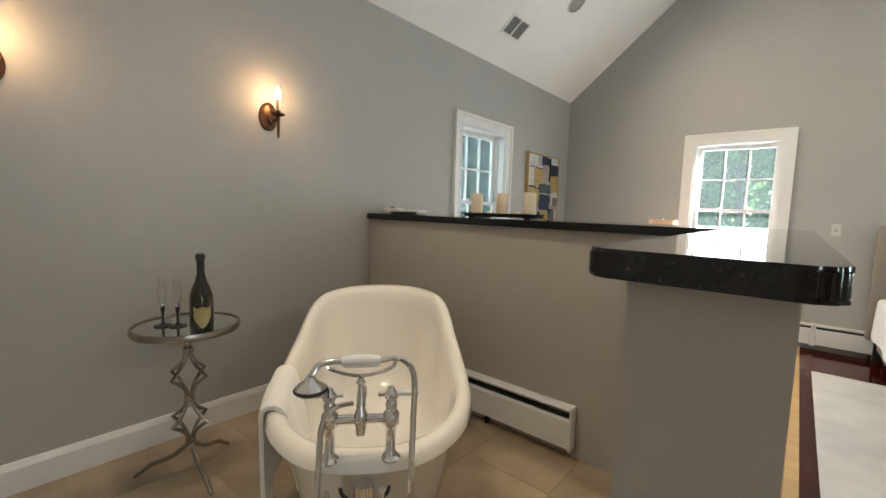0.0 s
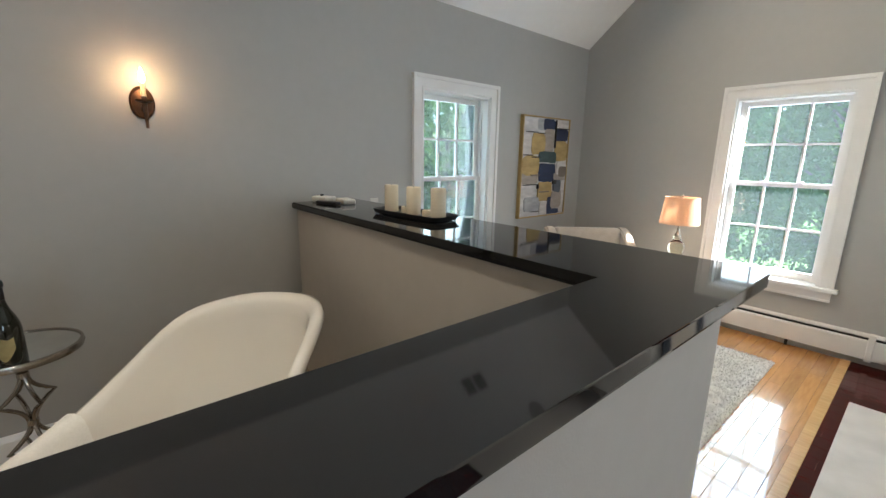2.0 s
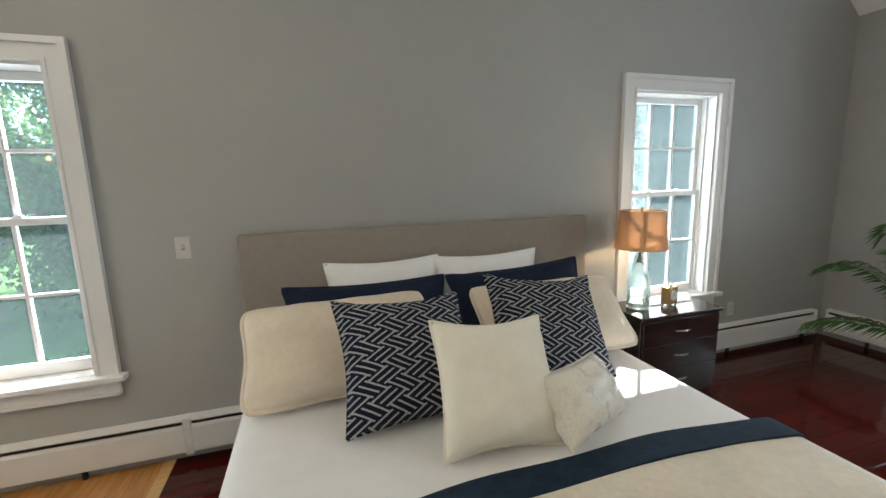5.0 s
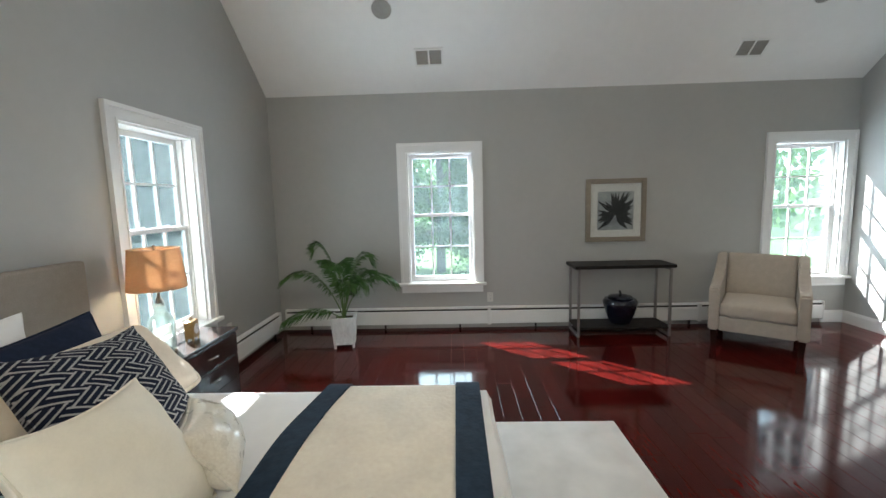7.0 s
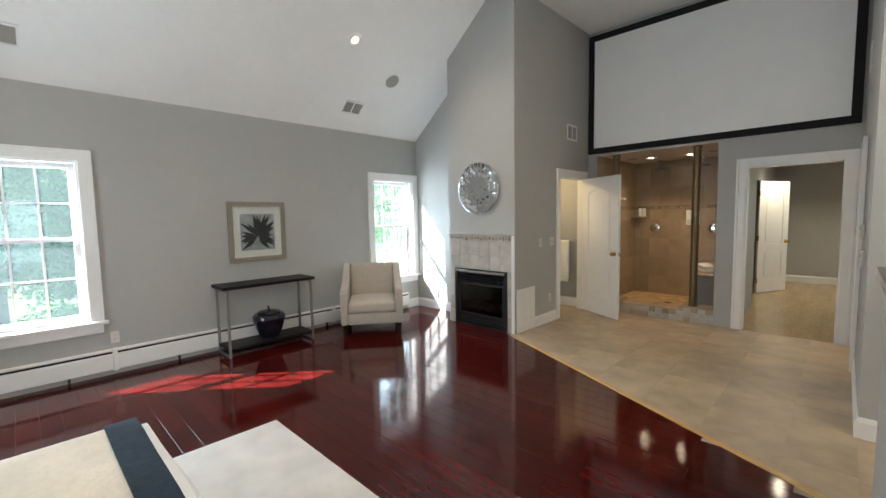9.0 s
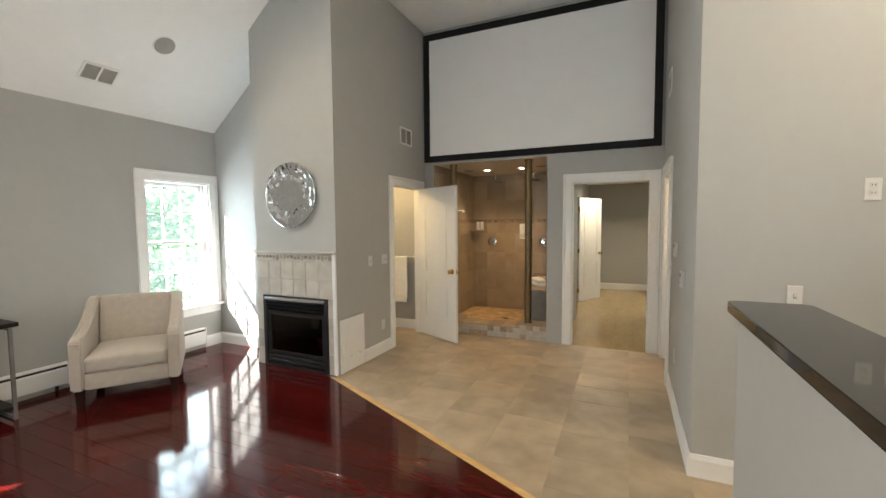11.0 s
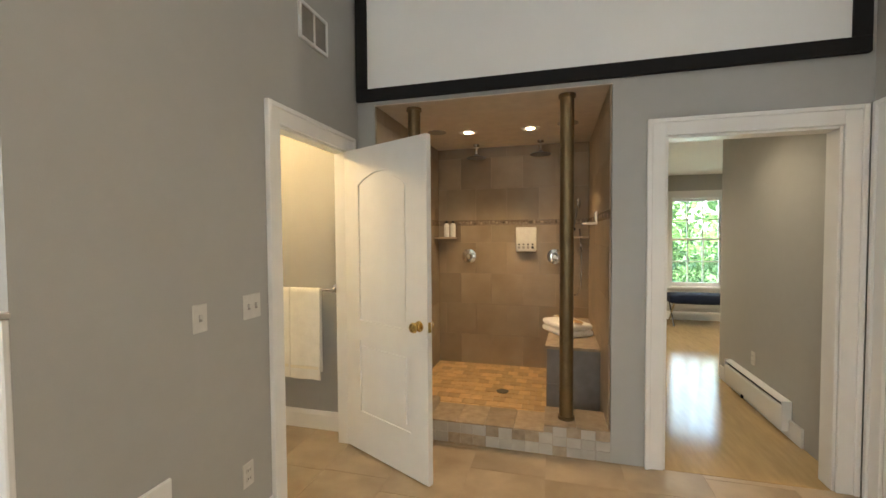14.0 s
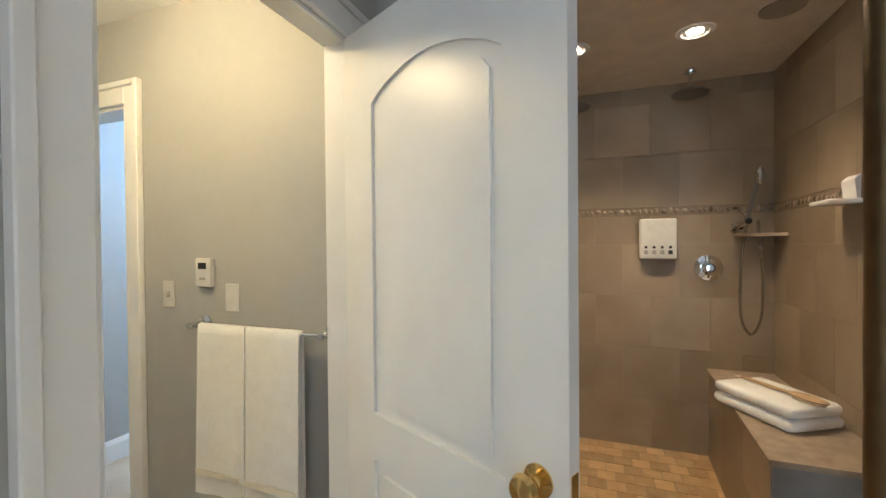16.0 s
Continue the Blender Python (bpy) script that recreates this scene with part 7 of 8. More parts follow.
def corner_shelf(x, sgn, name="corner_shelf"):
    top = thing(name, pose(x, SY + 0.01, 1.425), "small stone corner shelf in the shower", "shelf", "corner shelves")
    part("slab", prism(bmesh.new(), [(0, 0), (sgn * 0.20, 0), *[(sgn * 0.20 * math.cos(a), 0.20 * math.sin(a)) for a in [math.pi / 2 * k / 8 for k in range(1, 8)]], (0, 0.20)], 0, 0.018), M_CURBTOP, top)


corner_shelf(SX0 + 0.01, 1)
corner_shelf(SX1 - 0.01, -1)
for x in (3.275, 3.205):
    sb = thing("shampoo_bottle", pose(x, SY + 0.075, 1.4435), "white pump bottle with a black cap", "bottle", "shampoo bottles")
    part("bottle", LA([(0.028, 0), (0.030, 0.005), (0.030, 0.13), (0.022, 0.145), (0.012, 0.15)], 24), M_CERAMIC, sb, smooth=40)
    part("cap", LA([(0.013, 0.149), (0.013, 0.175), (0.008, 0.178)], 16), M_BLACK, sb, smooth=40)
hsx = thing("hand_shower", pose(1.95, SY + 0.01, 1.5), "chrome hand shower on a swivel holder with a hose", "hand shower")
part("holder", TU([(0.02, 0, 0.08), (0.01, 0.05, 0.06), (0.0, 0.08, 0.02)], 0.012, 10), M_CHROME, hsx, smooth=True)
part("joint", ball(bmesh.new(), 0.02, (0.0, 0.085, 0.015)), M_BLACK, hsx, smooth=True)
part("handle", TU(curve([(-0.03, 0.12, 0.26), (-0.02, 0.11, 0.17), (0.0, 0.09, 0.06), (0.005, 0.08, 0.0)], 6), 0.013, 10), M_DARKSTEEL, hsx, smooth=True)
part("spray_head", ball(bmesh.new(), 0.5, (-0.04, 0.14, 0.27), (0.05, 0.05, 0.11), 16), M_CHROME, hsx, smooth=True)
part("fixed_head", LA([(0.012, 0.05), (0.02, 0.03), (0.042, 0.008), (0.044, 0.0), (0.002, 0.0)], 24, pose(0.06, 0.12, -0.03, 30, 35, 0)), M_CHROME, hsx, smooth=True)
part("hose", TU(curve([(0.01, 0.08, -0.01), (0.03, 0.06, -0.25), (0.03, 0.05, -0.55), (-0.02, 0.05, -0.66), (-0.07, 0.06, -0.55), (-0.075, 0.06, -0.25), (-0.06, 0.03, 0.02)], 8), 0.007, 8), M_NICKEL, hsx, smooth=True)
sd = thing("soap_dish", pose(SX0 + 0.009, -3.34, 1.54, 0, 0, 90), "white ceramic soap dish on the shower wall", "soap dish")
part("dish", soft_box(bmesh.new(), -0.085, 0.085, -0.12, 0.0, 0.0, 0.022, 0.010, 0.0, 6), M_CERAMIC, sd, smooth=60)
part("back", prism(bmesh.new(), [(0, 0.01), (-0.012, 0.02), (-0.02, 0.10), (0, 0.12)], -0.05, 0.05, "x"), M_CERAMIC, sd)
sd = thing("soap_dish", pose(SX1 - 0.009, -3.42, 1.73, 0, 0, -90), "white ceramic soap dish on the shower wall", "soap dish")
part("dish", soft_box(bmesh.new(), -0.06, 0.06, -0.09, 0.0, 0.0, 0.04, 0.015, 0.0, 6), M_CERAMIC, sd, smooth=60)
M_HALOGEN = glow("shower_halogen", (1.0, 0.76, 0.46), 8.0)
for x, y in ((2.90, -3.44), (2.34, -3.45)):
    p = pose(x, y, ST + 0.04)
    downlight(p, 0, "recessed shower downlight with a glowing lens", M_HALOGEN)
    lamp("shower_lamp", "SPOT", (x, y, ST - 0.02), SHOWER, (1.0, 0.70, 0.38), 0.04, cone=112, blend=0.9)
for x in (2.03, 3.17):
    vent_ = thing("ceiling_speaker", pose(x, -3.36, ST + 0.04), "round grey speaker in the shower ceiling", "speaker", "ceiling speakers")
    part("grille", LA([(0.085, -0.001), (0.084, -0.006), (0.002, -0.009)], 32), M_GREYVENT, vent_, smooth=40)

# ---- toilet room ----
TY0, TY1, TX1 = -2.455, -1.10, 5.75
structure("toilet_wall_south", holed(bmesh.new(), "y", TY0 - 0.12, TY0, XT, TX1, 0, 2.5, [(4.815, 5.575, 0, 2.05)]), M_WALL, "grey painted wall with a towel rail", "wall")
structure("toilet_wall_north", B(XT, TX1, TY1, TY1 + 0.09, 0, 2.5), M_WALL, "grey painted toilet room wall", "wall")
structure("toilet_wall_east", B(TX1, TX1 + 0.1, -5.2, TY1 + 0.09, 0, 2.5), M_WALL, "grey painted toilet room wall", "wall")
structure("toilet_ceiling", B(XT, TX1, -5.2, TY1, 2.45, 2.5), M_CEIL, "white toilet room ceiling", "ceiling")
structure("back_room_wall", B(4.70, TX1, -5.2, -5.1, 0, 2.45), M_WALL, "pale wall of the room behind", "wall")
structure("back_room_side", B(4.60, 4.70, -5.2, TY0 - 0.12, 0, 2.45), M_WALL, "pale wall of the room behind", "wall")
casing("door_frame_4", "y", TY0, 1, 4.815, 5.575, 2.05, "white painted casing round the inner doorway", 0.10)
baseboard("y", TY0, 1, XT, 4.715)
baseboard("x", TX1, -1, -5.1, TY1)
tb = thing("towel_rail", pose(4.02, TY0, 1.07), "chrome towel rail on the wall", "towel rail")
for x in (-0.32, 0.32):
    part("rose", LA([(0.034, 0), (0.034, 0.006), (0.014, 0.014), (0.010, 0.06), (0.016, 0.07), (0.012, 0.085)], 20, pose(x, 0, 0, -90, 0, 0)), M_CHROME, tb, smooth=True)
part("bar", TU([(-0.345, 0.07, 0), (0.345, 0.07, 0)], 0.009, 12), M_CHROME, tb, smooth=True)


def hung_towel(x0_, x1_, low, seed):
    top = thing("hand_towel", pose(0, TY0 + 0.07, 1.07), "white towel folded over the towel rail", "towel", "hanging towels")
    ph = seed
    grid = []
    for k in range(27):
        t = k / 26
        row = []
        for j in range(11):
            u = j / 10
            x = x0_ + (x1_ - x0_) * u
            wv = 0.006 * math.sin(u * 8 + ph)
            if t < 0.44:
                q = t / 0.44
                y, z = -0.016 - wv * (1 - q) * 0.5, low + 0.05 + (-low - 0.05) * q
            elif t < 0.56:
                a = math.pi * (1 - (t - 0.44) / 0.12)
                y, z = 0.016 * math.cos(a), 0.016 * math.sin(a)
            else:
                q = (t - 0.56) / 0.44
                y, z = 0.016 + 0.012 * q + wv * q, low * q
            row.append(Vector((x + 0.012 * (t - 0.5) * (u - 0.5), y, z)))
        grid.append(row)
    part("towel", cloth(bmesh.new(), grid, 0.009), M_TOWEL, top, smooth=60)
    part("woven_band", B(x0_ + 0.006, x1_ - 0.006, 0.036, 0.040, low + 0.08, low + 0.10), M_OFFWHITE, top)


hung_towel(4.043, 4.285, -0.655, 0.4)
hung_towel(3.79, 4.037, -0.66, 1.9)
plate(pose(4.325, TY0, 1.283, 0, 0, 180), "thermostat", "ivory thermostat with a dark display above the towels")
plate(pose(4.557, TY0, 1.184, 0, 0, 180), "switch")
plate(pose(4.189, TY0, 1.18, 0, 0, 180), "blank")
cl = thing("ceiling_light", pose(4.25, -1.75, 2.45), "round glass ceiling light in the toilet room", "ceiling light")
part("canopy", LA([(0.14, 0), (0.145, -0.02), (0.13, -0.03)], 32), M_NICKEL, cl, smooth=40)
part("globe", LA([(0.125, -0.03), (0.12, -0.06), (0.08, -0.09), (0.002, -0.10)], 32), glow("warm_opal_glass", (1.0, 0.80, 0.48), 2.0), cl, "glowing opal glass", smooth=True)
lamp("toilet_lamp", "POINT", (4.25, -1.75, 2.28), TOILET, (1.0, 0.68, 0.30), 0.08)
# unseen cool panel and lamp, added in place of that room's daylight
bl = thing("ceiling_light", pose(5.2, -3.9, 2.45), "added unseen light panel imitating daylight in the room behind", "ceiling light")
part("panel", LA([(0.2, 0), (0.2, -0.03), (0.002, -0.04)], 32), glow("cool_daylight_glow", (0.72, 0.86, 1.0), 2.0), bl, smooth=40)
lamp("back_room_fill", "POINT", (5.2, -3.9, 2.2), BACKROOM, (0.66, 0.82, 1.0), 0.15)

# ---- side closet ----
structure("closet_wall_a", B(-0.9, XD - 0.12, YS - 0.12, YS - 0.02, 0, 2.5), M_WALL, "plain closet wall", "wall")
structure("closet_wall_b", B(-0.9, XD - 0.12, -1.42, -1.32, 0, 2.5), M_WALL, "plain closet wall", "wall")
structure("closet_wall_c", B(-1.0, -0.9, YS - 0.12, -1.32, 0, 2.5), M_WALL, "plain closet wall", "wall")
structure("closet_ceiling", B(-1.0, XD - 0.12, YS - 0.12, -1.32, 2.5, 2.56), M_CEIL, "white closet ceiling", "ceiling")
# unseen light, added to brighten the closet behind the open door
cl = thing("ceiling_light", pose(-0.2, -1.9, 2.5), "added round ceiling light, unseen in the closet", "ceiling light")
part("globe", LA([(0.12, 0), (0.12, -0.03), (0.08, -0.06), (0.002, -0.07)], 28), glow("closet_fill_glow", (1.0, 0.74, 0.46), 1.5), cl, "glowing opal glass", smooth=True)
lamp("closet_fill", "POINT", (-0.2, -1.9, 2.35), CLOSET, (1.0, 0.68, 0.40), 0.08)

# ---- hall and the room beyond ----
HYF = -7.5
M_HALLFLOOR = mat("pale_laminate", (0.50, 0.36, 0.18), (0.42, 0.30, 0.15), 5, 0.14, stretch=(6, 1, 1), coat=0.0, large=0.08, bump=0.02, bscale=9)
structure("hall_floor", B(-4.0, 3.0, HYF, YS - 0.003, -0.03, -0.001), M_HALLFLOOR, "glossy pale hall floor", "floor")
bm = bmesh.new()
arc = [(0.50, YS - 0.12), (0.50, -4.45), *[(0.20 + 0.30 * math.cos(a), -4.45 - 0.30 * math.sin(a)) for a in [math.pi / 2 * k / 8 for k in range(1, 9)]], (-3.9, -4.75), (-3.9, -4.65), (0.20, -4.65), (0.38, -4.40), (0.38, YS - 0.12)]
prism(bm, arc, 0, 2.44)
structure("hall_wall_west", bm, M_WALL, "grey hall wall with a rounded end", "wall")
structure("hall_wall_east", holed(bmesh.new(), "x", 1.70, 1.74, -7.5, SY - 0.12, 0, 2.44, [(-5.75, -4.95, 0, 2.05)]), M_WALL, "grey hall wall with an open door", "wall")
structure("hall_wall_near", B(1.60, SX0 - 0.05, SY - 0.12, YS - 0.12, 0, 2.44), M_WALL, "grey hall wall beside the shower", "wall")
structure("hall_wall_far", holed(bmesh.new(), "y", HYF - 0.2, HYF, -4.0, 3.0, 0, 2.44, [(-0.58, 0.24, 0.56, 2.07), (-2.9, -2.1, 0.56, 2.07)]), M_WALL, "grey wall with a window at the end of the hall", "wall")
structure("hall_wall_room", B(-4.1, -4.0, HYF, -4.65, 0, 2.44), M_WALL, "grey side wall of the far room", "wall")
structure("side_room_wall", B(2.9, 3.0, HYF, SY - 0.12, 0, 2.44), M_WALL, "grey side wall beyond the hall door", "wall")
structure("hall_ceiling", B(-4.1, 3.0, HYF - 0.1, YS - 0.121, 2.44, 2.52), M_CEIL, "white hall ceiling", "ceiling")
baseboard("y", HYF, 1, -4.0, 1.70)
bm = prism(bmesh.new(), [(0.50, -3.0), (0.516, -3.0), (0.516, -4.45), (0.50, -4.45)], 0, 0.13)
tagged(part("baseboard", bm, M_TRIM), "white baseboard along the hall", "baseboard", kind="structure")
baseboard("x", 1.70, -1, -4.95, SY - 0.12)
heater(pose(0.50, -4.20, 0, 0, 0, 90), 1.05, "white baseboard heater in the hall")
plate(pose(0.50, -3.75, 0.40, 0, 0, 90), "outlet")
WIN_SAVE = dict(WIN)
WIN.update(w=0.82, z0=0.56, z1=2.07)
window("window_6", pose(-0.17, HYF, 0.56, 0, 0, 180), "white sash window at the end of the hall")
WIN.update(w=0.80)
# unseen window, added to let more daylight reach the hall
window("window_7", pose(-2.5, HYF, 0.56, 0, 0, 180), "added unseen sash window in the far room")
WIN.update(WIN_SAVE)
be = thing("tufted_bench", pose(-0.06, -7.05, 0), "navy tufted bench on clear legs under the window", "bench")
part("seat", soft_box(bmesh.new(), -0.45, 0.45, -0.22, 0.22, 0.36, 0.50, 0.05, 0.02), M_NAVY, be, smooth=60)
for x in (-0.38, 0.38):
    part("leg", TU([(x, -0.16, 0.0), (x, 0.16, 0.37)], 0.012, 8), M_CHROME, be, smooth=True)
    part("leg", TU([(x, 0.16, 0.0), (x, -0.16, 0.37)], 0.012, 8), M_CHROME, be, smooth=True)
panel_door(pose(1.71, -5.50, 0.01, 0, 0, 243), 0.78, 2.03, "white panel door standing open in the hall")
# the two farther downlights are added to brighten the hall
for x, y in ((1.15, -5.6), (1.08, -3.3), (-1.2, -6.2)):
    downlight(pose(x, y, 2.44), 0, "hall downlight with a glowing lens, the farther two added", M_HALOGEN)
    lamp("hall_lamp_and_fill", "SPOT", (x, y, 2.36), HALL * (0.28 if y > -4 else 1.4), (1.0, 0.82, 0.56), 0.05, cone=150, blend=0.7)


# ---- outdoors ----
GZ = -2.9
M_GRASS = mat("lawn_grass", (0.080, 0.170, 0.030), (0.060, 0.135, 0.022), 3, 0.9, bump=0.5, bscale=60, large=0.25)
M_LEAF = mat("summer_leaves", (0.13, 0.225, 0.065), (0.085, 0.16, 0.045), 1.2, 0.85, large=0.3, through_light=0.5, spec=0.1)
M_BARK = mat("grey_bark", (0.14, 0.11, 0.085), (0.08, 0.065, 0.05), 8, 0.9, stretch=(3, 3, 0.6), bump=0.6, bscale=14)
M_ROAD = mat("asphalt_drive", (0.06, 0.06, 0.062), (0.045, 0.045, 0.047), 14, 0.85, bump=0.3, bscale=60)
bm = bmesh.new()
lathe(bm, [(3000, GZ), (300, GZ), (40, GZ), (0.1, GZ)], 48, cap=False)
structure("ground", bm, M_GRASS, "green mown lawn round the house", "lawn")
structure("driveway", B(13, 17.5, -40, 40, GZ, GZ + 0.03), M_ROAD, "dark asphalt drive across the lawn", "road")


def tree_mesh(seed, h, spread, leaves, low):
    rg_ = random.Random(seed)
    bm = bmesh.new()
    tube(bm, curve([(0, 0, 0), (0.08, 0.03, h * 0.3), (-0.05, 0.08, h * 0.6), (0.05, 0, h * 0.92)], 6), 0.2, 9, [0.26 * (1 - 0.9 * k / 18) + 0.01 for k in range(19)])
    clumps = []
    for k in range(46):
        z = h * rg_.uniform(low, 0.97)
        a = rg_.uniform(0, 6.283)
        f = (z / h - low) / (1 - low)
        r = spread * (0.35 + 0.65 * math.sin(math.pi * min(1, f * 0.85 + 0.12))) * rg_.uniform(0.55, 1.0)
        tip = Vector((r * math.cos(a), r * math.sin(a), z))
        root = Vector((0, 0, max(h * 0.15, z - r * 0.6)))
        mid = (root + tip) / 2 + Vector((0, 0, 0.1 * r))
        tube(bm, curve([root, mid, tip], 4), 0.05, 5, [0.06 - 0.005 * i for i in range(9)])
        clumps.append((tip, spread * rg_.uniform(0.22, 0.42)))
        clumps.append((mid, spread * rg_.uniform(0.18, 0.30)))
    vs, fs = [], []
    for k in range(leaves):
        c, r = clumps[rg_.randrange(len(clumps))]
        d = Vector((rg_.gauss(0, 1), rg_.gauss(0, 1), rg_.gauss(0, 0.8)))
        p = c + d.normalized() * r * (rg_.random() ** 0.45)
        s = rg_.uniform(0.08, 0.15)
        face = (d.normalized() + Vector((rg_.gauss(0, 0.35), rg_.gauss(0, 0.35), 0.3 + rg_.gauss(0, 0.35)))).normalized()
        u = face.cross(Vector((rg_.gauss(0, 1), rg_.gauss(0, 1), rg_.gauss(0, 1)))).normalized()
        v = face.cross(u)
        b = len(vs)
        vs += [p - u * s, p + v * s * 0.55, p + u * s, p - v * s * 0.55]
        fs.append((b, b + 1, b + 2, b + 3))
    me_ = bpy.data.meshes.new("crown")
    me_.from_pydata([tuple(v) for v in vs], [], fs)
    me_.materials.append(M_LEAF)
    return bm, me_


protos = []
for seed, h, spread, leaves, low in ((1, 13, 4.2, 32000, 0.08), (2, 15, 4.8, 34000, 0.07), (3, 10, 3.6, 27000, 0.06)):
    top = thing("tree", pose(0, 0, 0), "leafy broad crowned tree beyond the lawn", "tree", "garden trees")
    bm, crown = tree_mesh(seed, h, spread, leaves, low)
    part("trunk", bm, M_BARK, top, smooth=True)
    c = new("crown", crown)
    c.parent = top
    protos.append(top)
rg = random.Random(31)
spots = []
for a, r in [(100, 19), (112, 21), (128, 26), (142, 27), (156, 24), (170, 23), (184, 24), (198, 22), (80, 18.5), (90, 22), (70, 20), (60, 23), (50, 24), (38, 26), (27, 24), (16, 26), (6, 25), (-4, 24), (-14, 27), (-25, 24),
             (120, 30), (150, 29), (178, 29), (75, 26), (107, 26), (135, 32), (247, 27), (262, 26), (275, 28), (288, 27), (33, 31), (0, 31), (164, 31), (190, 32), (205, 27)]:
    spots.append((1.8 + r * math.cos(radians(a)), 2.0 + r * math.sin(radians(a))))
for k, (x, y) in enumerate(spots):
    m = pose(x, y, GZ, 0, 0, rg.uniform(0, 360)) @ Matrix.Diagonal((*[rg.uniform(0.85, 1.2)] * 3, 1))
    if k < 3:
        protos[k].matrix_basis = m
    else:
        t = copy_thing(protos[k % 3], m)
        t.scale = [m.to_scale()[0]] * 3


def shrub(x, y, s, seed):
    rg_ = random.Random(seed)
    top = thing("shrub", pose(x, y, GZ), "round green garden shrub on the lawn", "shrub", "garden shrubs")
    vs, fs = [], []
    for k in range(2600):
        d = Vector((rg_.gauss(0, 1), rg_.gauss(0, 1), abs(rg_.gauss(0, 0.9)))).normalized()
        p = d * s * (rg_.random() ** 0.35) * (1 + 0.15 * math.sin(5 * d.x + 3 * d.y))
        q = rg_.uniform(0.05, 0.09)
        u = Vector((rg_.gauss(0, 1), rg_.gauss(0, 1), rg_.gauss(0, 0.6))).normalized()
        v = u.orthogonal().normalized()
        b = len(vs)
        vs += [p - u * q, p + v * q * 0.55, p + u * q, p - v * q * 0.55]
        fs.append((b, b + 1, b + 2, b + 3))
    me_ = bpy.data.meshes.new("crown")
    me_.from_pydata([tuple(v) for v in vs], [], fs)
    me_.materials.append(M_LEAF)
    c_ = new("crown", me_)
    c_.parent = top
    bm = bmesh.new()
    for k in range(5):
        a = 1.256 * k
        tube(bm, [(0, 0, 0), (0.3 * s * math.cos(a), 0.3 * s * math.sin(a), 0.7 * s)], 0.03, 5)
    part("stems", bm, M_BARK, top)


for k, (x, y, s) in enumerate(((-15, 9, 1.5), (-16.5, 4.5, 1.7), (-16, 0.5, 1.6), (21, 3, 1.4), (22, -2, 1.5), (20.5, 9, 1.5), (2, 13.5, 1.6), (-3, 13, 1.5))):
    shrub(x, y, s, 50 + k)


# far woods that close the view between the trees
rg = random.Random(77)
vs_, fs_ = [], []
for k in range(26000):
    a, dist = rg.uniform(0, 6.283), rg.uniform(54, 66)
    high = 13.5 + 2.5 * math.sin(9 * a) + 1.8 * math.sin(23 * a + 1) + 1.2 * math.sin(51 * a)
    p = Vector((1.8 + dist * math.cos(a), 2.0 + dist * math.sin(a), GZ + high * rg.random() ** 0.9))
    q = rg.uniform(0.3, 0.75)
    face = (Vector((-math.cos(a), -math.sin(a), 0.5)) + Vector((rg.gauss(0, 0.5), rg.gauss(0, 0.5), rg.gauss(0, 0.4)))).normalized()
    u = face.cross(Vector((rg.gauss(0, 1), rg.gauss(0, 1), rg.gauss(0, 1)))).normalized()
    v = face.cross(u)
    b = len(vs_)
    vs_ += [(p - u * q).to_tuple(), (p + v * q * 0.6).to_tuple(), (p + u * q).to_tuple(), (p - v * q * 0.6).to_tuple()]
    fs_.append((b, b + 1, b + 2, b + 3))
me = bpy.data.meshes.new("far_woods")
me.from_pydata(vs_, [], fs_)
me.materials.append(M_LEAF)
tagged(new("far_woods", me), "dense green woods beyond the lawn", "woods", kind="stuff")


# ---- floors, piece by piece ----
def piece(name, poly, z0, z1, material, parent, gap=0.0):
    me = bpy.data.meshes.new(name)
    n = len(poly)
    verts = [(x, y, z0) for x, y in poly] + [(x, y, z1) for x, y in poly]
    cx, cy = sum(p[0] for p in poly) / n, sum(p[1] for p in poly) / n
    verts = [(x - cx, y - cy, z) for x, y, z in verts]
    ch = 0.0012
    inner = [(x - math.copysign(min(ch, abs(x)), x), y - math.copysign(min(ch, abs(y)), y), z1 + 0.0006) for x, y, _ in verts[n:]]
    verts += inner
    faces = [tuple(range(2 * n, 3 * n))]
    for i in range(n):
        j = (i + 1) % n
        faces += [(i, j, n + j, n + i), (n + i, n + j, 2 * n + j, 2 * n + i)]
    me.from_pydata(verts, [], faces)
    me.materials.append(material)
    ob = new(name, me)
    ob.location = (cx, cy, 0)
    ob.parent = parent
    return ob


# the diagonal edge between stone and dark wood, from the chimney corner to the half wall
EA, EB = Vector((XF, -0.40)), Vector((0.49, 1.045))
en = Vector((-(EB - EA).y, (EB - EA).x)).normalized()   # towards the stone
ec = en.dot(EA)
rng = random.Random(4)


def rect(x0, x1, y0, y1, g):
    return [(x0 + g, y0 + g), (x1 - g, y0 + g), (x1 - g, y1 - g), (x0 + g, y1 - g)]


wood = thing("floor_wood", Matrix.Identity(4), "glossy dark red hardwood plank floor", "wood floor", kind="structure")
pw = 0.127
rows = int((YN - YE) / pw) + 1
for r in range(rows):
    y0, y1 = YE + r * pw, min(YN, YE + (r + 1) * pw)
    x = 0.52 - rng.uniform(0.0, 1.2)
    while x < XE:
        ln = rng.uniform(0.9, 1.6)
        poly = rect(max(x, 0.52), min(x + ln, XE), y0, y1, 0.0006)
        if x + ln > 0.54:
            poly = clip(poly, en.x, en.y, ec - 0.035)
            if len(poly) > 2 and abs(poly[0][0] - poly[1][0]) + abs(poly[1][1] - poly[2][1]) > 0.01:
                piece("plank", poly, -0.02, 0.0, M_DARK, wood)
        x += ln
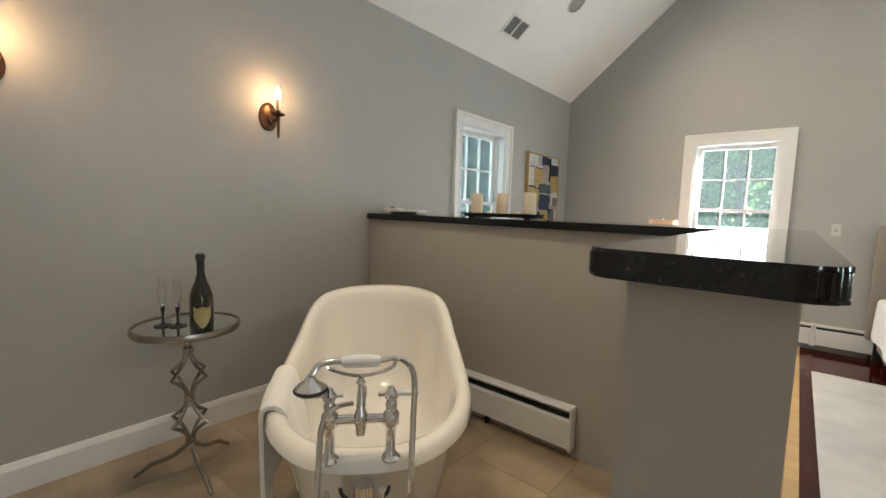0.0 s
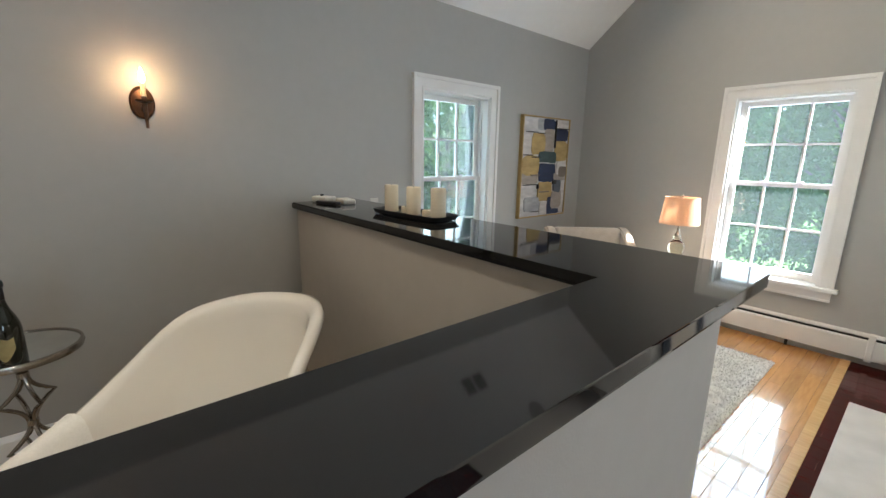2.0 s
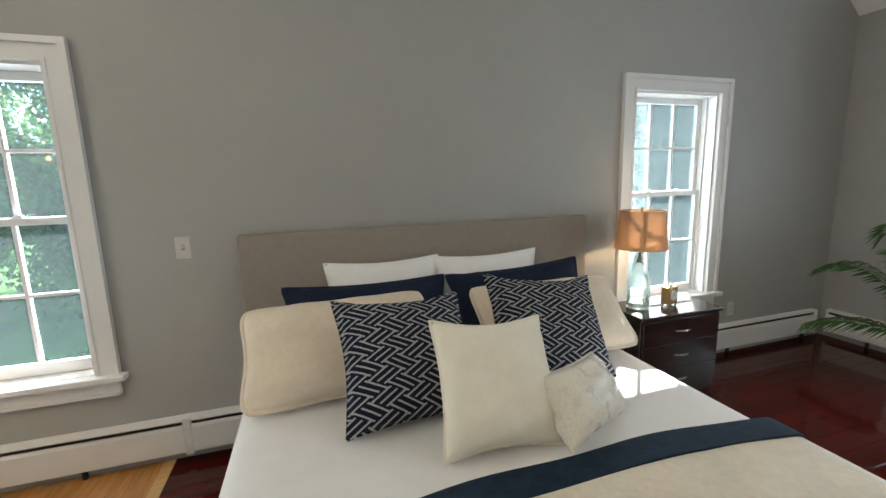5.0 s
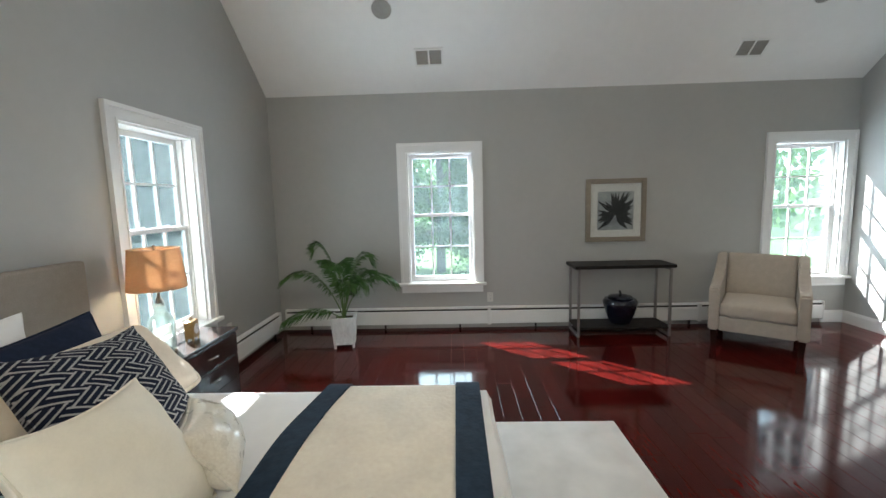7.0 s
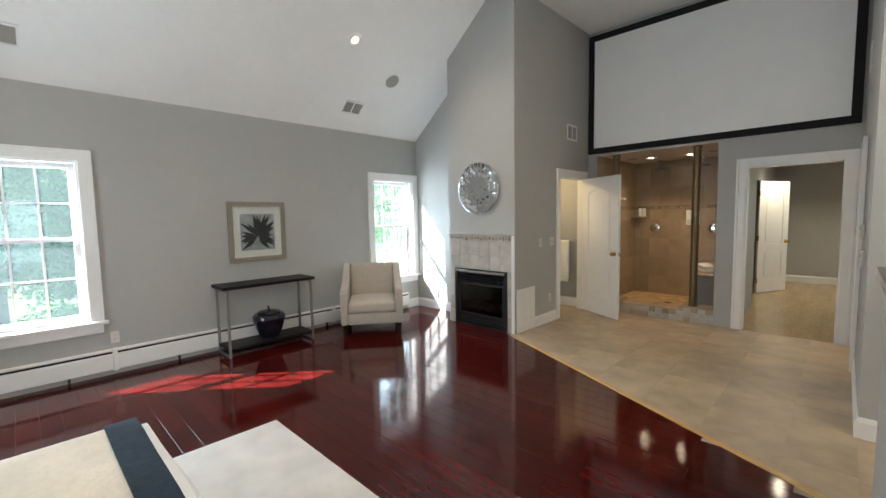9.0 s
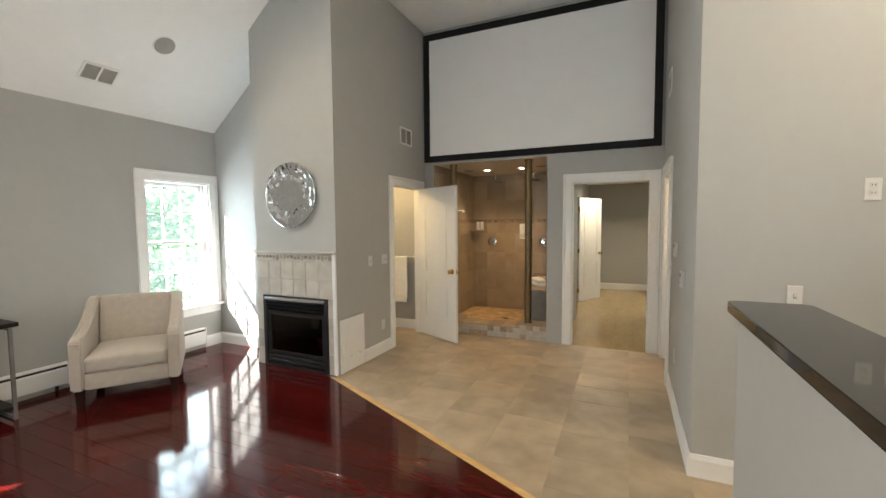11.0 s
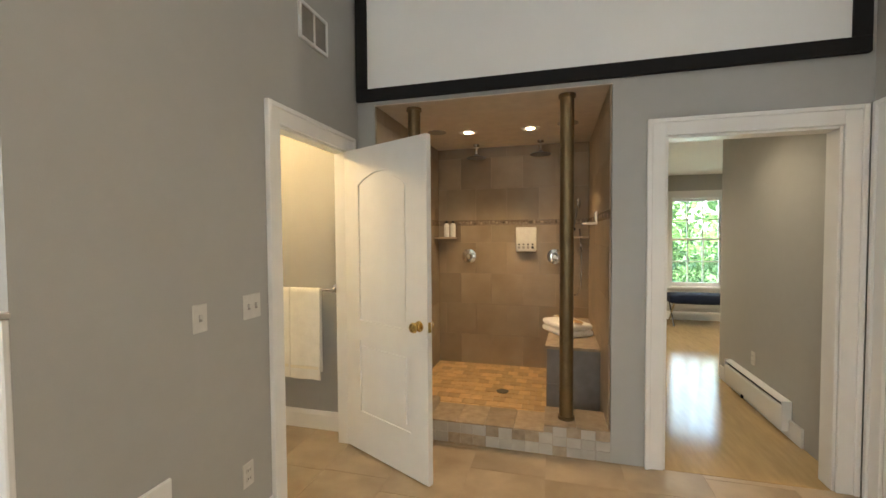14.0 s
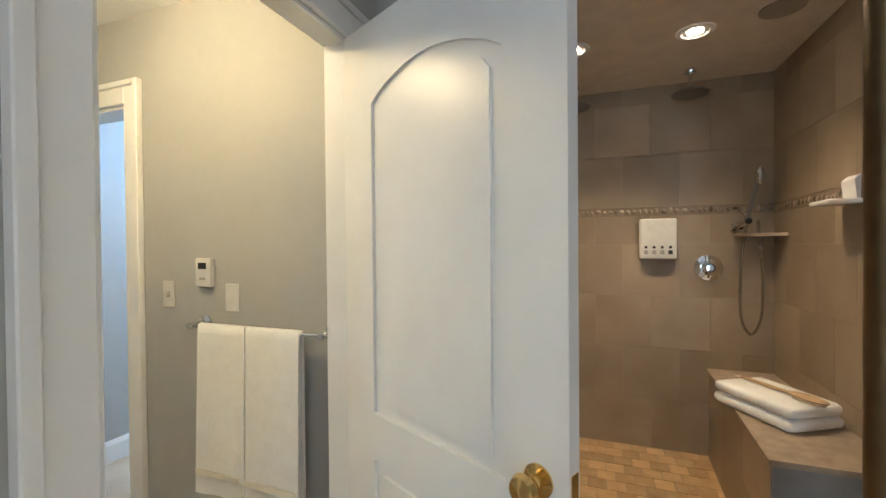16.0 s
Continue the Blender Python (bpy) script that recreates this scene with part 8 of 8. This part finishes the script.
oak = thing("floor_oak", Matrix.Identity(4), "honey coloured oak strip floor in the sitting corner", "wood floor", kind="structure")
pw, y = 0.083, 2.5
for c in range(int((0.46 - XW) / pw) + 1):
    x0, x1 = XW + c * pw, min(0.46, XW + (c + 1) * pw)
    y = 2.5 - rng.uniform(0, 1.0)
    while y < YN and x1 - x0 > 0.01:
        ln = rng.uniform(0.8, 1.5)
        if y + ln > 2.52:
            piece("plank", rect(x0, x1, max(y, 2.5), min(y + ln, YN), 0.0005), -0.02, 0.0, M_OAK, oak)
        y += ln
structure("floor_strip", B(0.46, 0.52, 1.0, YN, -0.02, 0.004, 0.002, 1), M_OAK_TRIM, "pale oak strip between two wood floors", "floor trim")
bm = prism(bmesh.new(), [(EA + en * -0.035).to_tuple(), (EA + en * 0.012).to_tuple(), (EB + en * 0.012).to_tuple(), (EB + en * -0.035).to_tuple()], -0.02, 0.005)
structure("floor_threshold", bm, M_OAK_TRIM, "pale wood strip between stone and dark wood", "floor trim")

stone = thing("floor_stone", Matrix.Identity(4), "beige stone tile floor with thin joints", "tile floor", kind="structure")


def tiles(x0, x1, y0, y1, keep, tw=0.46):
    """Columns of stone slabs of two lengths, set out of step."""
    x, k = x0 - 0.12, 0
    while x < x1:
        y = y0 - (0.31 if k % 2 else 0.08)
        j = k
        while y < y1:
            ln = 0.355 if j % 3 else 0.60
            poly = rect(max(x, x0), min(x + tw, x1), max(y, y0), min(y + ln, y1), 0.0010)
            if poly[1][0] - poly[0][0] > 0.02 and poly[2][1] - poly[1][1] > 0.02:
                for a, b, c in keep:
                    poly = clip(poly, a, b, c) if len(poly) > 2 else []
                if len(poly) > 2:
                    piece("tile", poly, -0.02, -0.0006, M_TILE, stone)
            y += ln
            j += 1
        x += tw
        k += 1


edge = (-en.x, -en.y, -(ec + 0.014))
part("grout_bed", B(XW, XF, YS, 2.42, -0.021, -0.0024), M_GROUT, stone)
tiles(XD, XF, YS, 1.6, [edge])
tiles(XW, XD, YB, 2.42, [])
tiles(XF, 5.75, -5.1, -1.1, [])
